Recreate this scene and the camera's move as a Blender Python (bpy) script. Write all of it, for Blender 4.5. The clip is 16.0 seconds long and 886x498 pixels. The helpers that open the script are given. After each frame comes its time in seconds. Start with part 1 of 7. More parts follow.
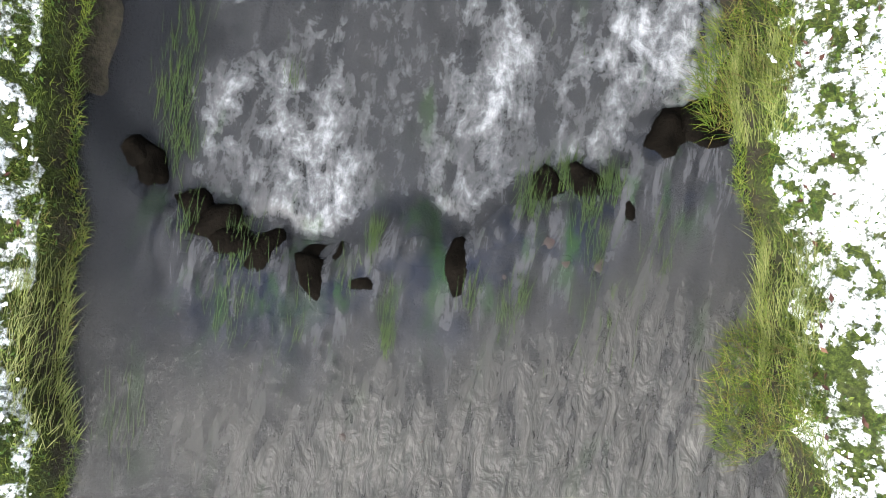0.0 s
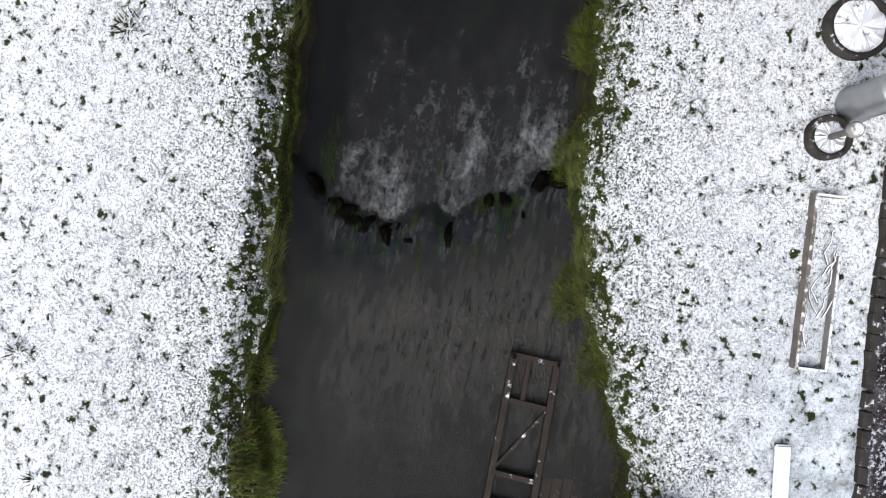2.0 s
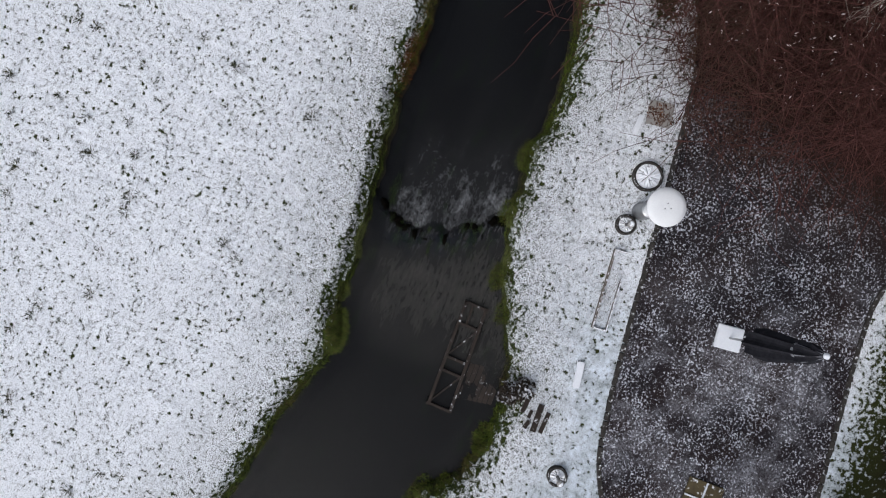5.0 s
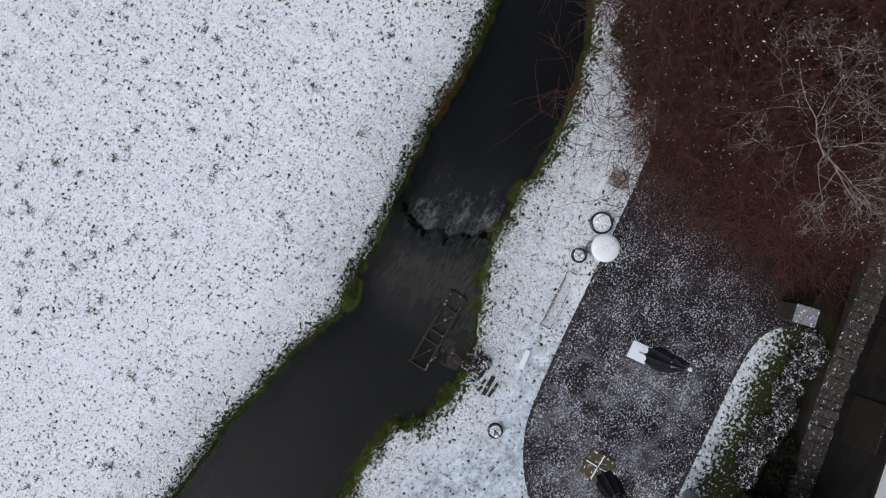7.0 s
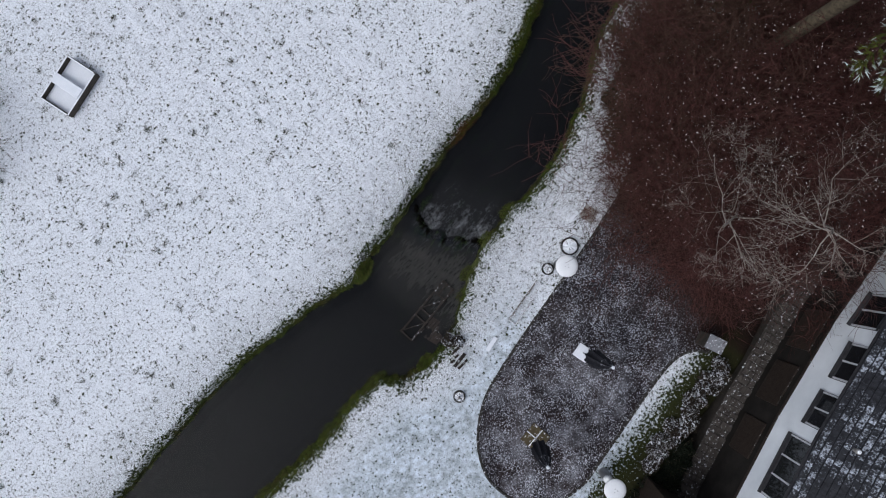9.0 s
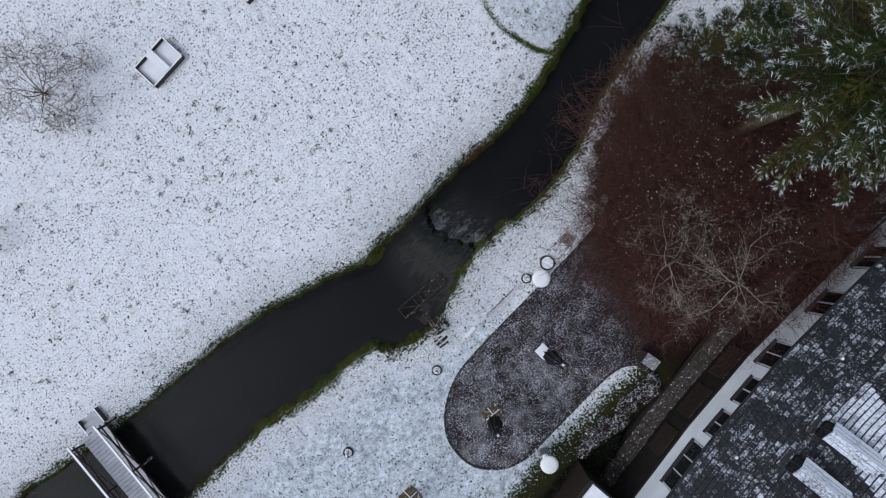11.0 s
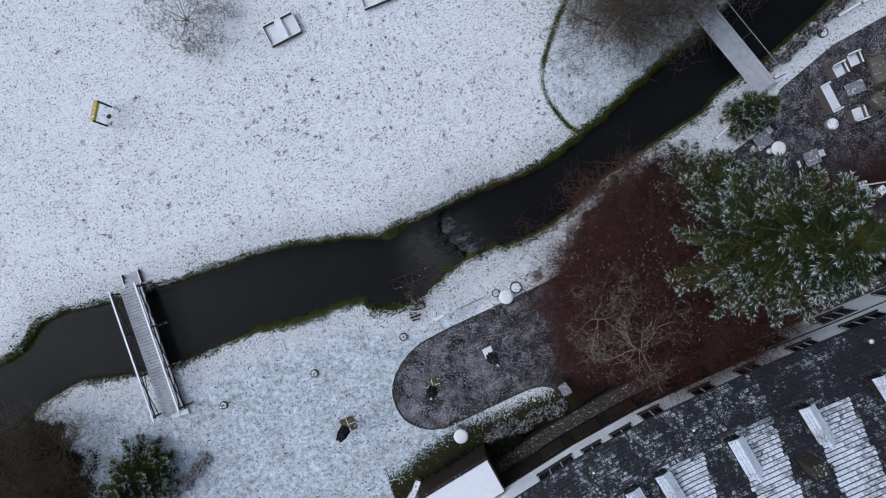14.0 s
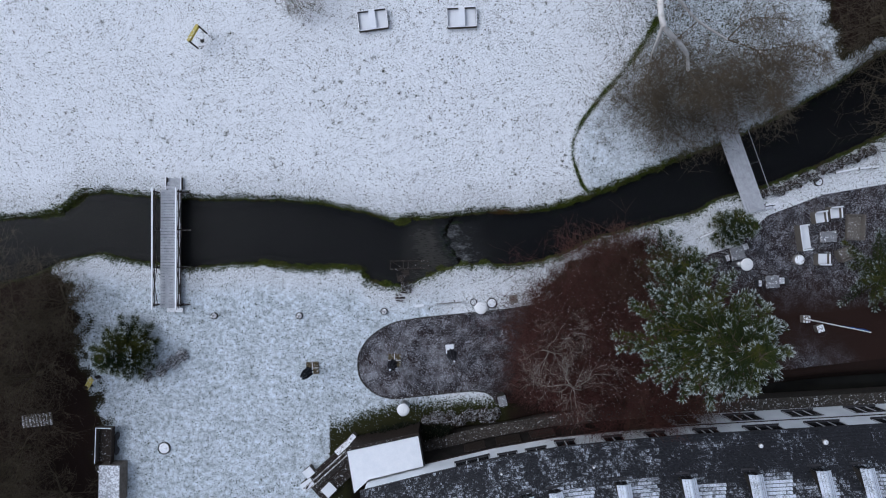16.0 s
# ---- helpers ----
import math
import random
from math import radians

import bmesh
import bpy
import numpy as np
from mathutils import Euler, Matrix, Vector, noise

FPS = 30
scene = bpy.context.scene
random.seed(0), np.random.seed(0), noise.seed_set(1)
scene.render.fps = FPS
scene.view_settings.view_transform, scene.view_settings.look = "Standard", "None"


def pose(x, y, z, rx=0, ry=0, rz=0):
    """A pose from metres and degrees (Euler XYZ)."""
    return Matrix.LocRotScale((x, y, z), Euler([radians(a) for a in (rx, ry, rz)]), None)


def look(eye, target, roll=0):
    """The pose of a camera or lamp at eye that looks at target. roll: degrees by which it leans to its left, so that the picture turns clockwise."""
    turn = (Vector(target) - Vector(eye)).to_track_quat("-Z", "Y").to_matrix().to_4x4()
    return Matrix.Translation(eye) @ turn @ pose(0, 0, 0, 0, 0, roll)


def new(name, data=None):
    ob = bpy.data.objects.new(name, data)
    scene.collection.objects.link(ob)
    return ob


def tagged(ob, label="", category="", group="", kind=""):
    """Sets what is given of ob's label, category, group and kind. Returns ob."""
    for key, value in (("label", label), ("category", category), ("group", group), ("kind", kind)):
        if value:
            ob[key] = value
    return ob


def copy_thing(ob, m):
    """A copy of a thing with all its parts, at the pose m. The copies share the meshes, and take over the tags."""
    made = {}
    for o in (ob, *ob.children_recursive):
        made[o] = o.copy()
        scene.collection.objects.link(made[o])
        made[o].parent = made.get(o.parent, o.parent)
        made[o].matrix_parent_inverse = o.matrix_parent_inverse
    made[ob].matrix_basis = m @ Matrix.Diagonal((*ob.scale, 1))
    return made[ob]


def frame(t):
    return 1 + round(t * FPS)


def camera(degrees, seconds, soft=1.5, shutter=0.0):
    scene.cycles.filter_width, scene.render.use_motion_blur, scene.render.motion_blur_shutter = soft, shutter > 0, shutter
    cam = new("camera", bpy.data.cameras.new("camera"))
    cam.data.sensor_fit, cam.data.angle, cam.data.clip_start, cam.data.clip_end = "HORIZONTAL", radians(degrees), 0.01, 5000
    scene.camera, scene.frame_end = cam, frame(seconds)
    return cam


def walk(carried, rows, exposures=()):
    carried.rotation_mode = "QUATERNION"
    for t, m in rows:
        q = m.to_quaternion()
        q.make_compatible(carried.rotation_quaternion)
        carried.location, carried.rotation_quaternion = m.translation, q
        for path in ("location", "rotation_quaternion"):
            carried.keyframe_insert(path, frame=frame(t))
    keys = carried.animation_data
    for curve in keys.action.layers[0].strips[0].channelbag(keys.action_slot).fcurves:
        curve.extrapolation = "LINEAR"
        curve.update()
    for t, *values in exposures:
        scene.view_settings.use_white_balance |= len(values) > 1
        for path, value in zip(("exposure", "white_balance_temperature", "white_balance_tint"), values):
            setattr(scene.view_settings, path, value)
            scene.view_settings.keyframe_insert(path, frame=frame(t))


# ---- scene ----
cam = camera(74.0, 16.0, soft=1.1)
ROWS = [
    (0, -0.057, 0.028, 2.483, -0.39, 0.87, -80.97),
    (0.5, -0.072, 0.005, 2.938, -0.33, 0.96, -81.14),
    (1, -0.096, -0.044, 3.951, -0.25, 0.99, -80.50),
    (1.5, -0.174, -0.096, 5.179, -0.25, 1.10, -79.70),
    (2, -0.282, -0.097, 6.448, -0.24, 1.05, -78.55),
    (2.5, -0.401, -0.083, 7.709, -0.15, 0.94, -77.56),
    (3, -0.433, -0.138, 8.947, -0.19, 1.07, -76.34),
    (3.5, -0.374, -0.187, 10.135, -0.31, 1.10, -73.58),
    (4, -0.282, -0.223, 11.333, -0.58, 1.14, -72.91),
    (4.2, -0.260, -0.230, 11.816, -0.57, 1.10, -72.43),
    (6.3, -0.116, -0.204, 16.763, -0.55, 0.81, -61.74),
    (7, -0.137, -0.272, 18.374, -0.33, 0.86, -58.62),
    (7.5, -0.129, -0.281, 19.526, -0.29, 0.83, -56.37),
    (8, -0.133, -0.361, 20.676, -0.17, 0.92, -54.08),
    (8.5, -0.110, -0.420, 21.839, -0.17, 1.01, -51.77),
    (9, -0.069, -0.500, 23.004, -0.14, 1.11, -49.43),
    (9.2, -0.055, -0.505, 23.438, -0.16, 1.14, -48.57),
    (11.3, -0.007, -0.309, 28.482, -0.44, 0.82, -38.16),
    (12, 0.051, -0.336, 30.118, -0.38, 0.96, -33.83),
    (12.5, 0.119, -0.348, 31.257, -0.35, 1.02, -30.49),
    (13, 0.211, -0.362, 32.383, -0.41, 1.13, -27.03),
    (13.5, 0.231, -0.355, 33.592, -0.33, 1.09, -23.32),
    (14, 0.252, -0.337, 34.792, -0.31, 1.07, -19.38),
    (14.5, 0.199, -0.282, 35.971, -0.24, 0.96, -15.01),
    (15, 0.143, -0.180, 37.166, -0.23, 0.79, -10.34),
    (15.5, 0.044, -0.065, 38.355, -0.27, 0.62, -5.56),
    (16, 0.000, 0.000, 39.549, -0.34, 0.57, 0.00),
]
EXPOSURES = [
    (0, 2.85, 6500, 8), (0.5, 2.7, 6500, 8), (1, 2.25, 6500, 9), (1.5, 1.25, 6500, 10), (2, 0.72, 6500, 10), (2.5, 0.42, 6550, 11), (3, 0.33, 6550, 12), (3.5, 0.18, 6550, 12),
    (4.2, 0.10, 6450, 11), (6.5, 0.02, 6200, 11), (9, -0.04, 6050, 11), (12.5, -0.08, 5820, 11), (16, -0.10, 5720, 11),
]
walk(cam, [(t, pose(x, y, z, rx, ry, rz)) for t, x, y, z, rx, ry, rz in ROWS], EXPOSURES)

# ---- light: an overcast winter sky ----
world = bpy.data.worlds.new("world")
scene.world = world
world.use_nodes = True
wn = world.node_tree
wn.nodes.clear()
sky = wn.nodes.new("ShaderNodeTexSky")
sky.sky_type = "NISHITA"
sky.sun_disc = False
sky.sun_elevation = radians(50)
sky.sun_rotation = radians(291)
sky.air_density, sky.dust_density = 1.0, 3.0
veil = wn.nodes.new("ShaderNodeHueSaturation")
veil.inputs["Saturation"].default_value = 0.35
back = wn.nodes.new("ShaderNodeBackground")
back.inputs["Strength"].default_value = 0.165
wout = wn.nodes.new("ShaderNodeOutputWorld")
wn.links.new(sky.outputs[0], veil.inputs["Color"])
wn.links.new(veil.outputs[0], back.inputs["Color"])
wn.links.new(back.outputs[0], wout.inputs["Surface"])

sun_data = bpy.data.lights.new("sun", "SUN")
sun_data.energy, sun_data.angle, sun_data.color = 0.8, radians(40), (1.0, 0.97, 0.93)
sun = new("sun", sun_data)
sun.matrix_world = look((-40, 15, 50), (0, 0, 0))


# ---- materials ----
class Net:
    """A small wrapper to write node trees tersely."""

    def __init__(self, name):
        self.mat = bpy.data.materials.new(name)
        self.mat.use_nodes = True
        self.t = self.mat.node_tree
        self.t.nodes.clear()
        self.out = self.add("ShaderNodeOutputMaterial")

    def add(self, kind):
        return self.t.nodes.new(kind)

    def link(self, a, b):
        self.t.links.new(a, b)

    def put(self, socket, value):
        if isinstance(value, bpy.types.NodeSocket):
            self.link(value, socket)
        elif isinstance(value, (tuple, list)) and len(value) == 3 and socket.type == "RGBA":
            socket.default_value = (*value, 1)
        else:
            socket.default_value = value

    def coords(self):
        return self.add("ShaderNodeTexCoord").outputs["Object"]

    def place(self):
        return self.add("ShaderNodeNewGeometry").outputs["Position"]

    def noise(self, vec, scale, detail=4.0, rough=0.55, warp=0.0):
        n = self.add("ShaderNodeTexNoise")
        self.link(vec, n.inputs["Vector"])
        n.inputs["Scale"].default_value, n.inputs["Detail"].default_value = scale, detail
        n.inputs["Roughness"].default_value, n.inputs["Distortion"].default_value = rough, warp
        return n.outputs["Fac"]

    def voronoi(self, vec, scale, feature="F1"):
        n = self.add("ShaderNodeTexVoronoi")
        n.feature = feature
        self.link(vec, n.inputs["Vector"])
        n.inputs["Scale"].default_value = scale
        return n.outputs["Distance"]

    def warped(self, vec, scale, amount):
        n = self.add("ShaderNodeTexNoise")
        self.link(vec, n.inputs["Vector"])
        n.inputs["Scale"].default_value, n.inputs["Detail"].default_value = scale, 3.0
        m = self.add("ShaderNodeVectorMath")
        m.operation = "MULTIPLY_ADD"
        self.link(n.outputs["Color"], m.inputs[0])
        m.inputs[1].default_value = (amount, amount, amount)
        self.link(vec, m.inputs[2])
        return m.outputs[0]

    def scaled(self, vec, x, y, z, rz=0.0):
        n = self.add("ShaderNodeMapping")
        self.link(vec, n.inputs["Vector"])
        n.inputs["Scale"].default_value = (x, y, z)
        n.inputs["Rotation"].default_value = (0, 0, radians(rz))
        return n.outputs["Vector"]

    def ramp(self, fac, *stops):
        n = self.add("ShaderNodeValToRGB")
        self.link(fac, n.inputs["Fac"])
        r = n.color_ramp
        while len(r.elements) < len(stops):
            r.elements.new(0.5)
        for e, (p, c) in zip(r.elements, stops):
            e.position = p
            e.color = (*c, 1) if isinstance(c, (tuple, list)) else (c, c, c, 1)
        return n.outputs["Color"]

    def mix(self, fac, a, b, mode="MIX"):
        n = self.add("ShaderNodeMix")
        n.data_type, n.blend_type = "RGBA", mode
        self.put(n.inputs[0], fac)
        self.put(n.inputs[6], a)
        self.put(n.inputs[7], b)
        return n.outputs[2]

    def math(self, op, a, b=0.0, clamp=False):
        n = self.add("ShaderNodeMath")
        n.operation, n.use_clamp = op, clamp
        self.put(n.inputs[0], a)
        self.put(n.inputs[1], b)
        return n.outputs[0]

    def attr(self, name):
        n = self.add("ShaderNodeAttribute")
        n.attribute_name = name
        return n.outputs["Fac"]

    def up(self):
        n = self.add("ShaderNodeNewGeometry").outputs["Normal"]
        d = self.add("ShaderNodeSeparateXYZ")
        self.link(n, d.inputs[0])
        return d.outputs["Z"]

    def bump(self, height, strength=0.5, distance=0.02):
        n = self.add("ShaderNodeBump")
        self.put(n.inputs["Strength"], strength)
        n.inputs["Distance"].default_value = distance
        self.link(height, n.inputs["Height"])
        return n.outputs["Normal"]

    def island(self):
        return self.add("ShaderNodeNewGeometry").outputs["Random Per Island"]

    def each(self):
        return self.add("ShaderNodeObjectInfo").outputs["Random"]

    def principled(self, color, rough=0.7, normal=None, metal=0.0, spec=0.12, ior=1.45):
        p = self.add("ShaderNodeBsdfPrincipled")
        self.put(p.inputs["Base Color"], color)
        self.put(p.inputs["Roughness"], rough)
        self.put(p.inputs["Metallic"], metal)
        self.put(p.inputs["Specular IOR Level"], spec)
        self.put(p.inputs["IOR"], ior)
        if normal is not None:
            self.link(normal, p.inputs["Normal"])
        return p.outputs[0]

    def done(self, shader):
        self.link(shader, self.out.inputs["Surface"])
        return self.mat


def plain(name, a, b, scale=8.0, rough=0.7, bump=0.25, metal=0.0, snow=0.0, fine=60.0, spec=0.12):
    """A worn surface between two colours at two scales; snow: how much lies on faces that look up."""
    n = Net(name)
    c = n.place()
    big, small = n.noise(c, scale), n.noise(c, fine, 3)
    col = n.mix(n.ramp(big, (0.3, 0.0), (0.7, 1.0)), a, b)
    col = n.mix(n.math("MULTIPLY", small, 0.5), col, tuple(v * 0.6 for v in a))
    r = rough
    if snow > 0:
        lie = n.math("MULTIPLY", n.ramp(n.up(), (0.55, 0.0), (0.8, 1.0)), n.ramp(n.noise(c, 9.0, 5, 0.65), (0.62 - 0.4 * snow, 0.0), (0.72 - 0.4 * snow, 1.0)))
        col = n.mix(lie, col, SNOW)
    return n.done(n.principled(col, r, n.bump(small, bump, 0.01), metal, spec))


SNOW = (0.80, 0.82, 0.86)


def ground_material():
    n = Net("snowy_meadow")
    c = n.place()
    fine, mid, low, broad = n.noise(c, 44, 5, 0.7), n.noise(c, 9.5, 5, 0.62), n.noise(c, 2.8, 5, 0.66), n.noise(c, 0.45, 4, 0.6)
    bare = n.math("ADD", n.math("MULTIPLY", fine, 0.16), n.math("MULTIPLY", mid, 0.62))
    bare = n.math("ADD", bare, n.math("MULTIPLY", low, 0.22))
    bare = n.math("ADD", bare, n.math("MULTIPLY", n.math("SUBTRACT", broad, 0.5), 0.10))
    spot = n.math("MULTIPLY", n.ramp(n.voronoi(n.warped(c, 7, 0.22), 2.1), (0.04, 0.14), (0.19, 0.0)), n.ramp(n.noise(c, 0.8, 5, 0.7), (0.48, 0.0), (0.64, 1.0)))
    spot = n.math("ADD", spot, n.math("MULTIPLY", n.ramp(n.voronoi(n.warped(c, 11, 0.16), 5.4), (0.07, 0.17), (0.28, 0.0)), n.ramp(n.noise(c, 1.5, 4, 0.7), (0.34, 0.25), (0.60, 1.0))))
    spot = n.math("ADD", spot, n.math("MULTIPLY", n.ramp(n.voronoi(n.warped(c, 9, 0.2), 3.5), (0.05, 0.19), (0.24, 0.0)), n.ramp(n.noise(c, 1.1, 4, 0.7), (0.36, 0.15), (0.62, 1.0))))
    bare = n.math("SUBTRACT", bare, spot)
    # the ragged green strip along the water
    shore = n.attr("shore")
    reach = n.math("ADD", n.math("MULTIPLY", n.noise(c, 0.9, 3, 0.6), 0.55), n.math("MULTIPLY", n.noise(c, 5.5, 4, 0.7), 0.45))
    reach = n.ramp(reach, (0.36, 0.11), (0.50, 0.30), (0.66, 0.72))
    strip = n.math("SUBTRACT", 1.0, n.math("DIVIDE", n.math("SUBTRACT", shore, reach), 0.16), True)
    melt = n.math("MAXIMUM", n.attr("melt"), strip)
    bare = n.math("SUBTRACT", bare, n.math("MULTIPLY", melt, 0.10))
    litter = n.attr("litter")
    bare = n.math("SUBTRACT", bare, n.math("MULTIPLY", litter, 0.26))
    bare = n.math("SUBTRACT", bare, n.attr("mud"))
    snow = n.ramp(bare, (0.385, 0.0), (0.425, 0.62), (0.49, 1.0))
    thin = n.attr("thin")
    snow = n.math("MULTIPLY", snow, n.mix(n.ramp(n.math("DIVIDE", shore, 3.0), (0.25, 0.0), (0.8, 1.0)), n.ramp(n.noise(c, 34, 4, 0.72), (0.41, 0.10), (0.50, 1.0)), n.ramp(n.noise(c, 36, 4, 0.72), (0.35, 0.25), (0.47, 1.0))))
    icy = n.math("ADD", n.math("MULTIPLY", n.ramp(n.noise(c, 3.2, 7, 0.74), (0.34, 0.30), (0.60, 1.0)), 0.8), n.math("MULTIPLY", n.ramp(n.noise(c, 0.7, 4, 0.6), (0.35, 0.0), (0.65, 1.0)), 0.2))
    snow = n.mix(thin, snow, n.math("MULTIPLY", n.math("POWER", snow, 0.45), icy))
    tuft = n.noise(c, 45, 4, 0.7)
    grass = n.ramp(tuft, (0.25, (0.006, 0.006, 0.005)), (0.5, (0.022, 0.026, 0.008)), (0.68, (0.050, 0.060, 0.014)), (0.85, (0.09, 0.070, 0.034)))
    soil = n.ramp(n.noise(c, 30, 5), (0.3, (0.006, 0.005, 0.004)), (0.7, (0.022, 0.017, 0.013)))
    leafy = n.ramp(n.noise(c, 24, 5, 0.7), (0.3, (0.004, 0.003, 0.003)), (0.55, (0.014, 0.007, 0.005)), (0.8, (0.034, 0.018, 0.012)))
    lush = n.ramp(n.noise(c, 42, 6, 0.8), (0.28, (0.003, 0.004, 0.002)), (0.48, (0.014, 0.020, 0.004)), (0.60, (0.038, 0.050, 0.009)), (0.80, (0.07, 0.060, 0.020)))
    grass = n.mix(n.ramp(melt, (0.5, 0.0), (0.95, 1.0)), grass, lush)
    grass = n.mix(n.attr("mud"), grass, soil)
    grass = n.mix(litter, grass, leafy)
    white = n.mix(n.ramp(n.noise(c, 30, 5, 0.7), (0.35, 0.0), (0.65, 1.0)), (0.62, 0.65, 0.70), (0.90, 0.92, 0.95))
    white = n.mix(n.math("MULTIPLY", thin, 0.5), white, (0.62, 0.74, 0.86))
    col = n.mix(snow, grass, white)
    height = n.math("ADD", n.math("MULTIPLY", snow, 0.6), n.math("MULTIPLY", n.noise(c, 60, 4), 0.5))
    return n.done(n.principled(col, n.mix(snow, (0.9, 0.9, 0.9), (0.55, 0.55, 0.55)), n.bump(height, 0.6, 0.03), spec=0.15))


def water_material():
    n = Net("stream_water")
    c = n.place()
    flow = n.scaled(c, 0.5, 1.0, 1.0)
    foam_field = n.attr("foam")
    froth = n.noise(flow, 5.4, 7, 0.62, 0.5)
    lace = n.noise(c, 15, 5, 0.66, 0.4)
    strand = n.math("SUBTRACT", 1.0, n.math("MULTIPLY", n.math("ABSOLUTE", n.math("SUBTRACT", n.noise(flow, 3.0, 5, 0.6, 1.3), 0.5)), 6.0), True)
    f = n.math("ADD", n.math("MULTIPLY", froth, 0.54), n.math("MULTIPLY", lace, 0.36))
    f = n.math("ADD", f, n.math("MULTIPLY", strand, 0.10))
    f = n.math("ADD", f, n.math("SUBTRACT", n.math("MULTIPLY", foam_field, 0.15), 0.115))
    foam = n.math("MULTIPLY", n.ramp(foam_field, (0.02, 0.0), (0.10, 1.0)), n.ramp(f, (0.42, 0.0), (0.50, 0.014), (0.57, 0.060), (0.70, 0.23)))
    milk = n.math("MULTIPLY", n.ramp(foam_field, (0.05, 0.0), (0.5, 0.010)), n.ramp(n.noise(flow, 2.4, 6, 0.65, 1.0), (0.35, 0.1), (0.7, 1.0)))
    foam = n.math("MAXIMUM", foam, milk)
    deep = n.ramp(n.noise(flow, 0.9, 4), (0.3, (0.0045, 0.0050, 0.0065)), (0.7, (0.0085, 0.0092, 0.0105)))
    murk = n.attr("silt_ripple")
    # Grey silt, its grain drawn out to stand in for rippled sky reflection
    silt_ripple = n.ramp(n.noise(n.scaled(c, 0.55, 1.3, 1.0, 14), 3.0, 6, 0.66, 0.5), (0.30, 0.30), (0.75, 1.0))
    deep = n.mix(n.math("MULTIPLY", silt_ripple, murk), deep, (0.052, 0.050, 0.045))
    foot = n.attr("foot")
    rill = n.ramp(n.noise(n.scaled(c, 0.32, 1.5, 1.0, 6), 9.0, 6, 0.68, 0.5), (0.42, 0.0), (0.62, 1.0))
    deep = n.mix(n.math("MULTIPLY", rill, n.math("MULTIPLY", foot, 0.7)), deep, (0.062, 0.062, 0.066))
    pit = n.ramp(n.noise(c, 3.6, 5, 0.62), (0.48, 0.0), (0.62, 1.0))
    deep = n.mix(n.math("MULTIPLY", pit, n.math("MULTIPLY", foot, 0.85)), deep, (0.004, 0.006, 0.012))
    algae = n.ramp(n.noise(n.scaled(c, 0.6, 1.4, 1.0), 4.6, 5, 0.65), (0.54, 0.0), (0.66, 1.0))
    deep = n.mix(n.math("MULTIPLY", algae, n.math("MULTIPLY", foot, 0.75)), deep, (0.012, 0.030, 0.009))
    # Pale glints on the ripples, painted into the water colour
    ripple_glint = n.ramp(n.noise(n.scaled(c, 0.42, 1.7, 1.0, 24), 7.0, 4, 0.62, 0.5), (0.36, 0.0), (0.70, 1.0))
    deep = n.mix(n.math("MULTIPLY", ripple_glint, n.math("MULTIPLY", murk, 0.40)), deep, (0.088, 0.085, 0.079))
    # Dark sides of the ripples, likewise painted as colour
    trough = n.ramp(n.noise(n.scaled(c, 0.45, 1.6, 1.0, 38), 6.5, 4, 0.62, 0.5), (0.46, 0.0), (0.70, 0.62))
    deep = n.mix(n.math("MULTIPLY", trough, n.math("ADD", 0.3, murk), True), deep, (0.015, 0.015, 0.016))
    dapple = n.ramp(n.noise(flow, 13.0, 6, 0.7, 0.4), (0.44, 0.0), (0.62, 1.0))
    deep = n.mix(n.math("MULTIPLY", dapple, n.math("MULTIPLY", foam_field, 0.8), True), deep, (0.048, 0.048, 0.050))
    weed = n.ramp(n.noise(n.scaled(c, 0.5, 1.7, 1.0), 2.6, 4), (0.60, 0.0), (0.72, 1.0))
    deep = n.mix(n.math("MULTIPLY", weed, n.math("ADD", 0.25, n.math("MULTIPLY", foam_field, 0.5))), deep, (0.016, 0.034, 0.010))
    ripple = n.math("ADD", n.noise(n.scaled(c, 0.8, 1.5, 1.0, 20), 6.5, 3, 0.55, 1.6), n.math("MULTIPLY", n.noise(n.scaled(c, 0.7, 1.4, 1.0, -15), 19, 3, 0.6, 0.8), 0.28))
    nrm = n.bump(ripple, n.math("ADD", 0.10, n.math("MULTIPLY", murk, 0.45)), 0.08)
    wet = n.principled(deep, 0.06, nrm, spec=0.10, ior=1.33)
    clear = n.add("ShaderNodeBsdfTransparent")
    clear.inputs["Color"].default_value = (0.42, 0.44, 0.36, 1)
    m = n.add("ShaderNodeMixShader")
    m.inputs[0].default_value = 0.16
    n.link(wet, m.inputs[1])
    n.link(clear.outputs[0], m.inputs[2])
    white = n.principled(n.mix(lace, (0.45, 0.47, 0.50), (0.80, 0.82, 0.84)), 0.6, n.bump(lace, 0.8, 0.03))
    m2 = n.add("ShaderNodeMixShader")
    n.link(foam, m2.inputs[0])
    n.link(m.outputs[0], m2.inputs[1])
    n.link(white, m2.inputs[2])
    return n.done(m2.outputs[0])


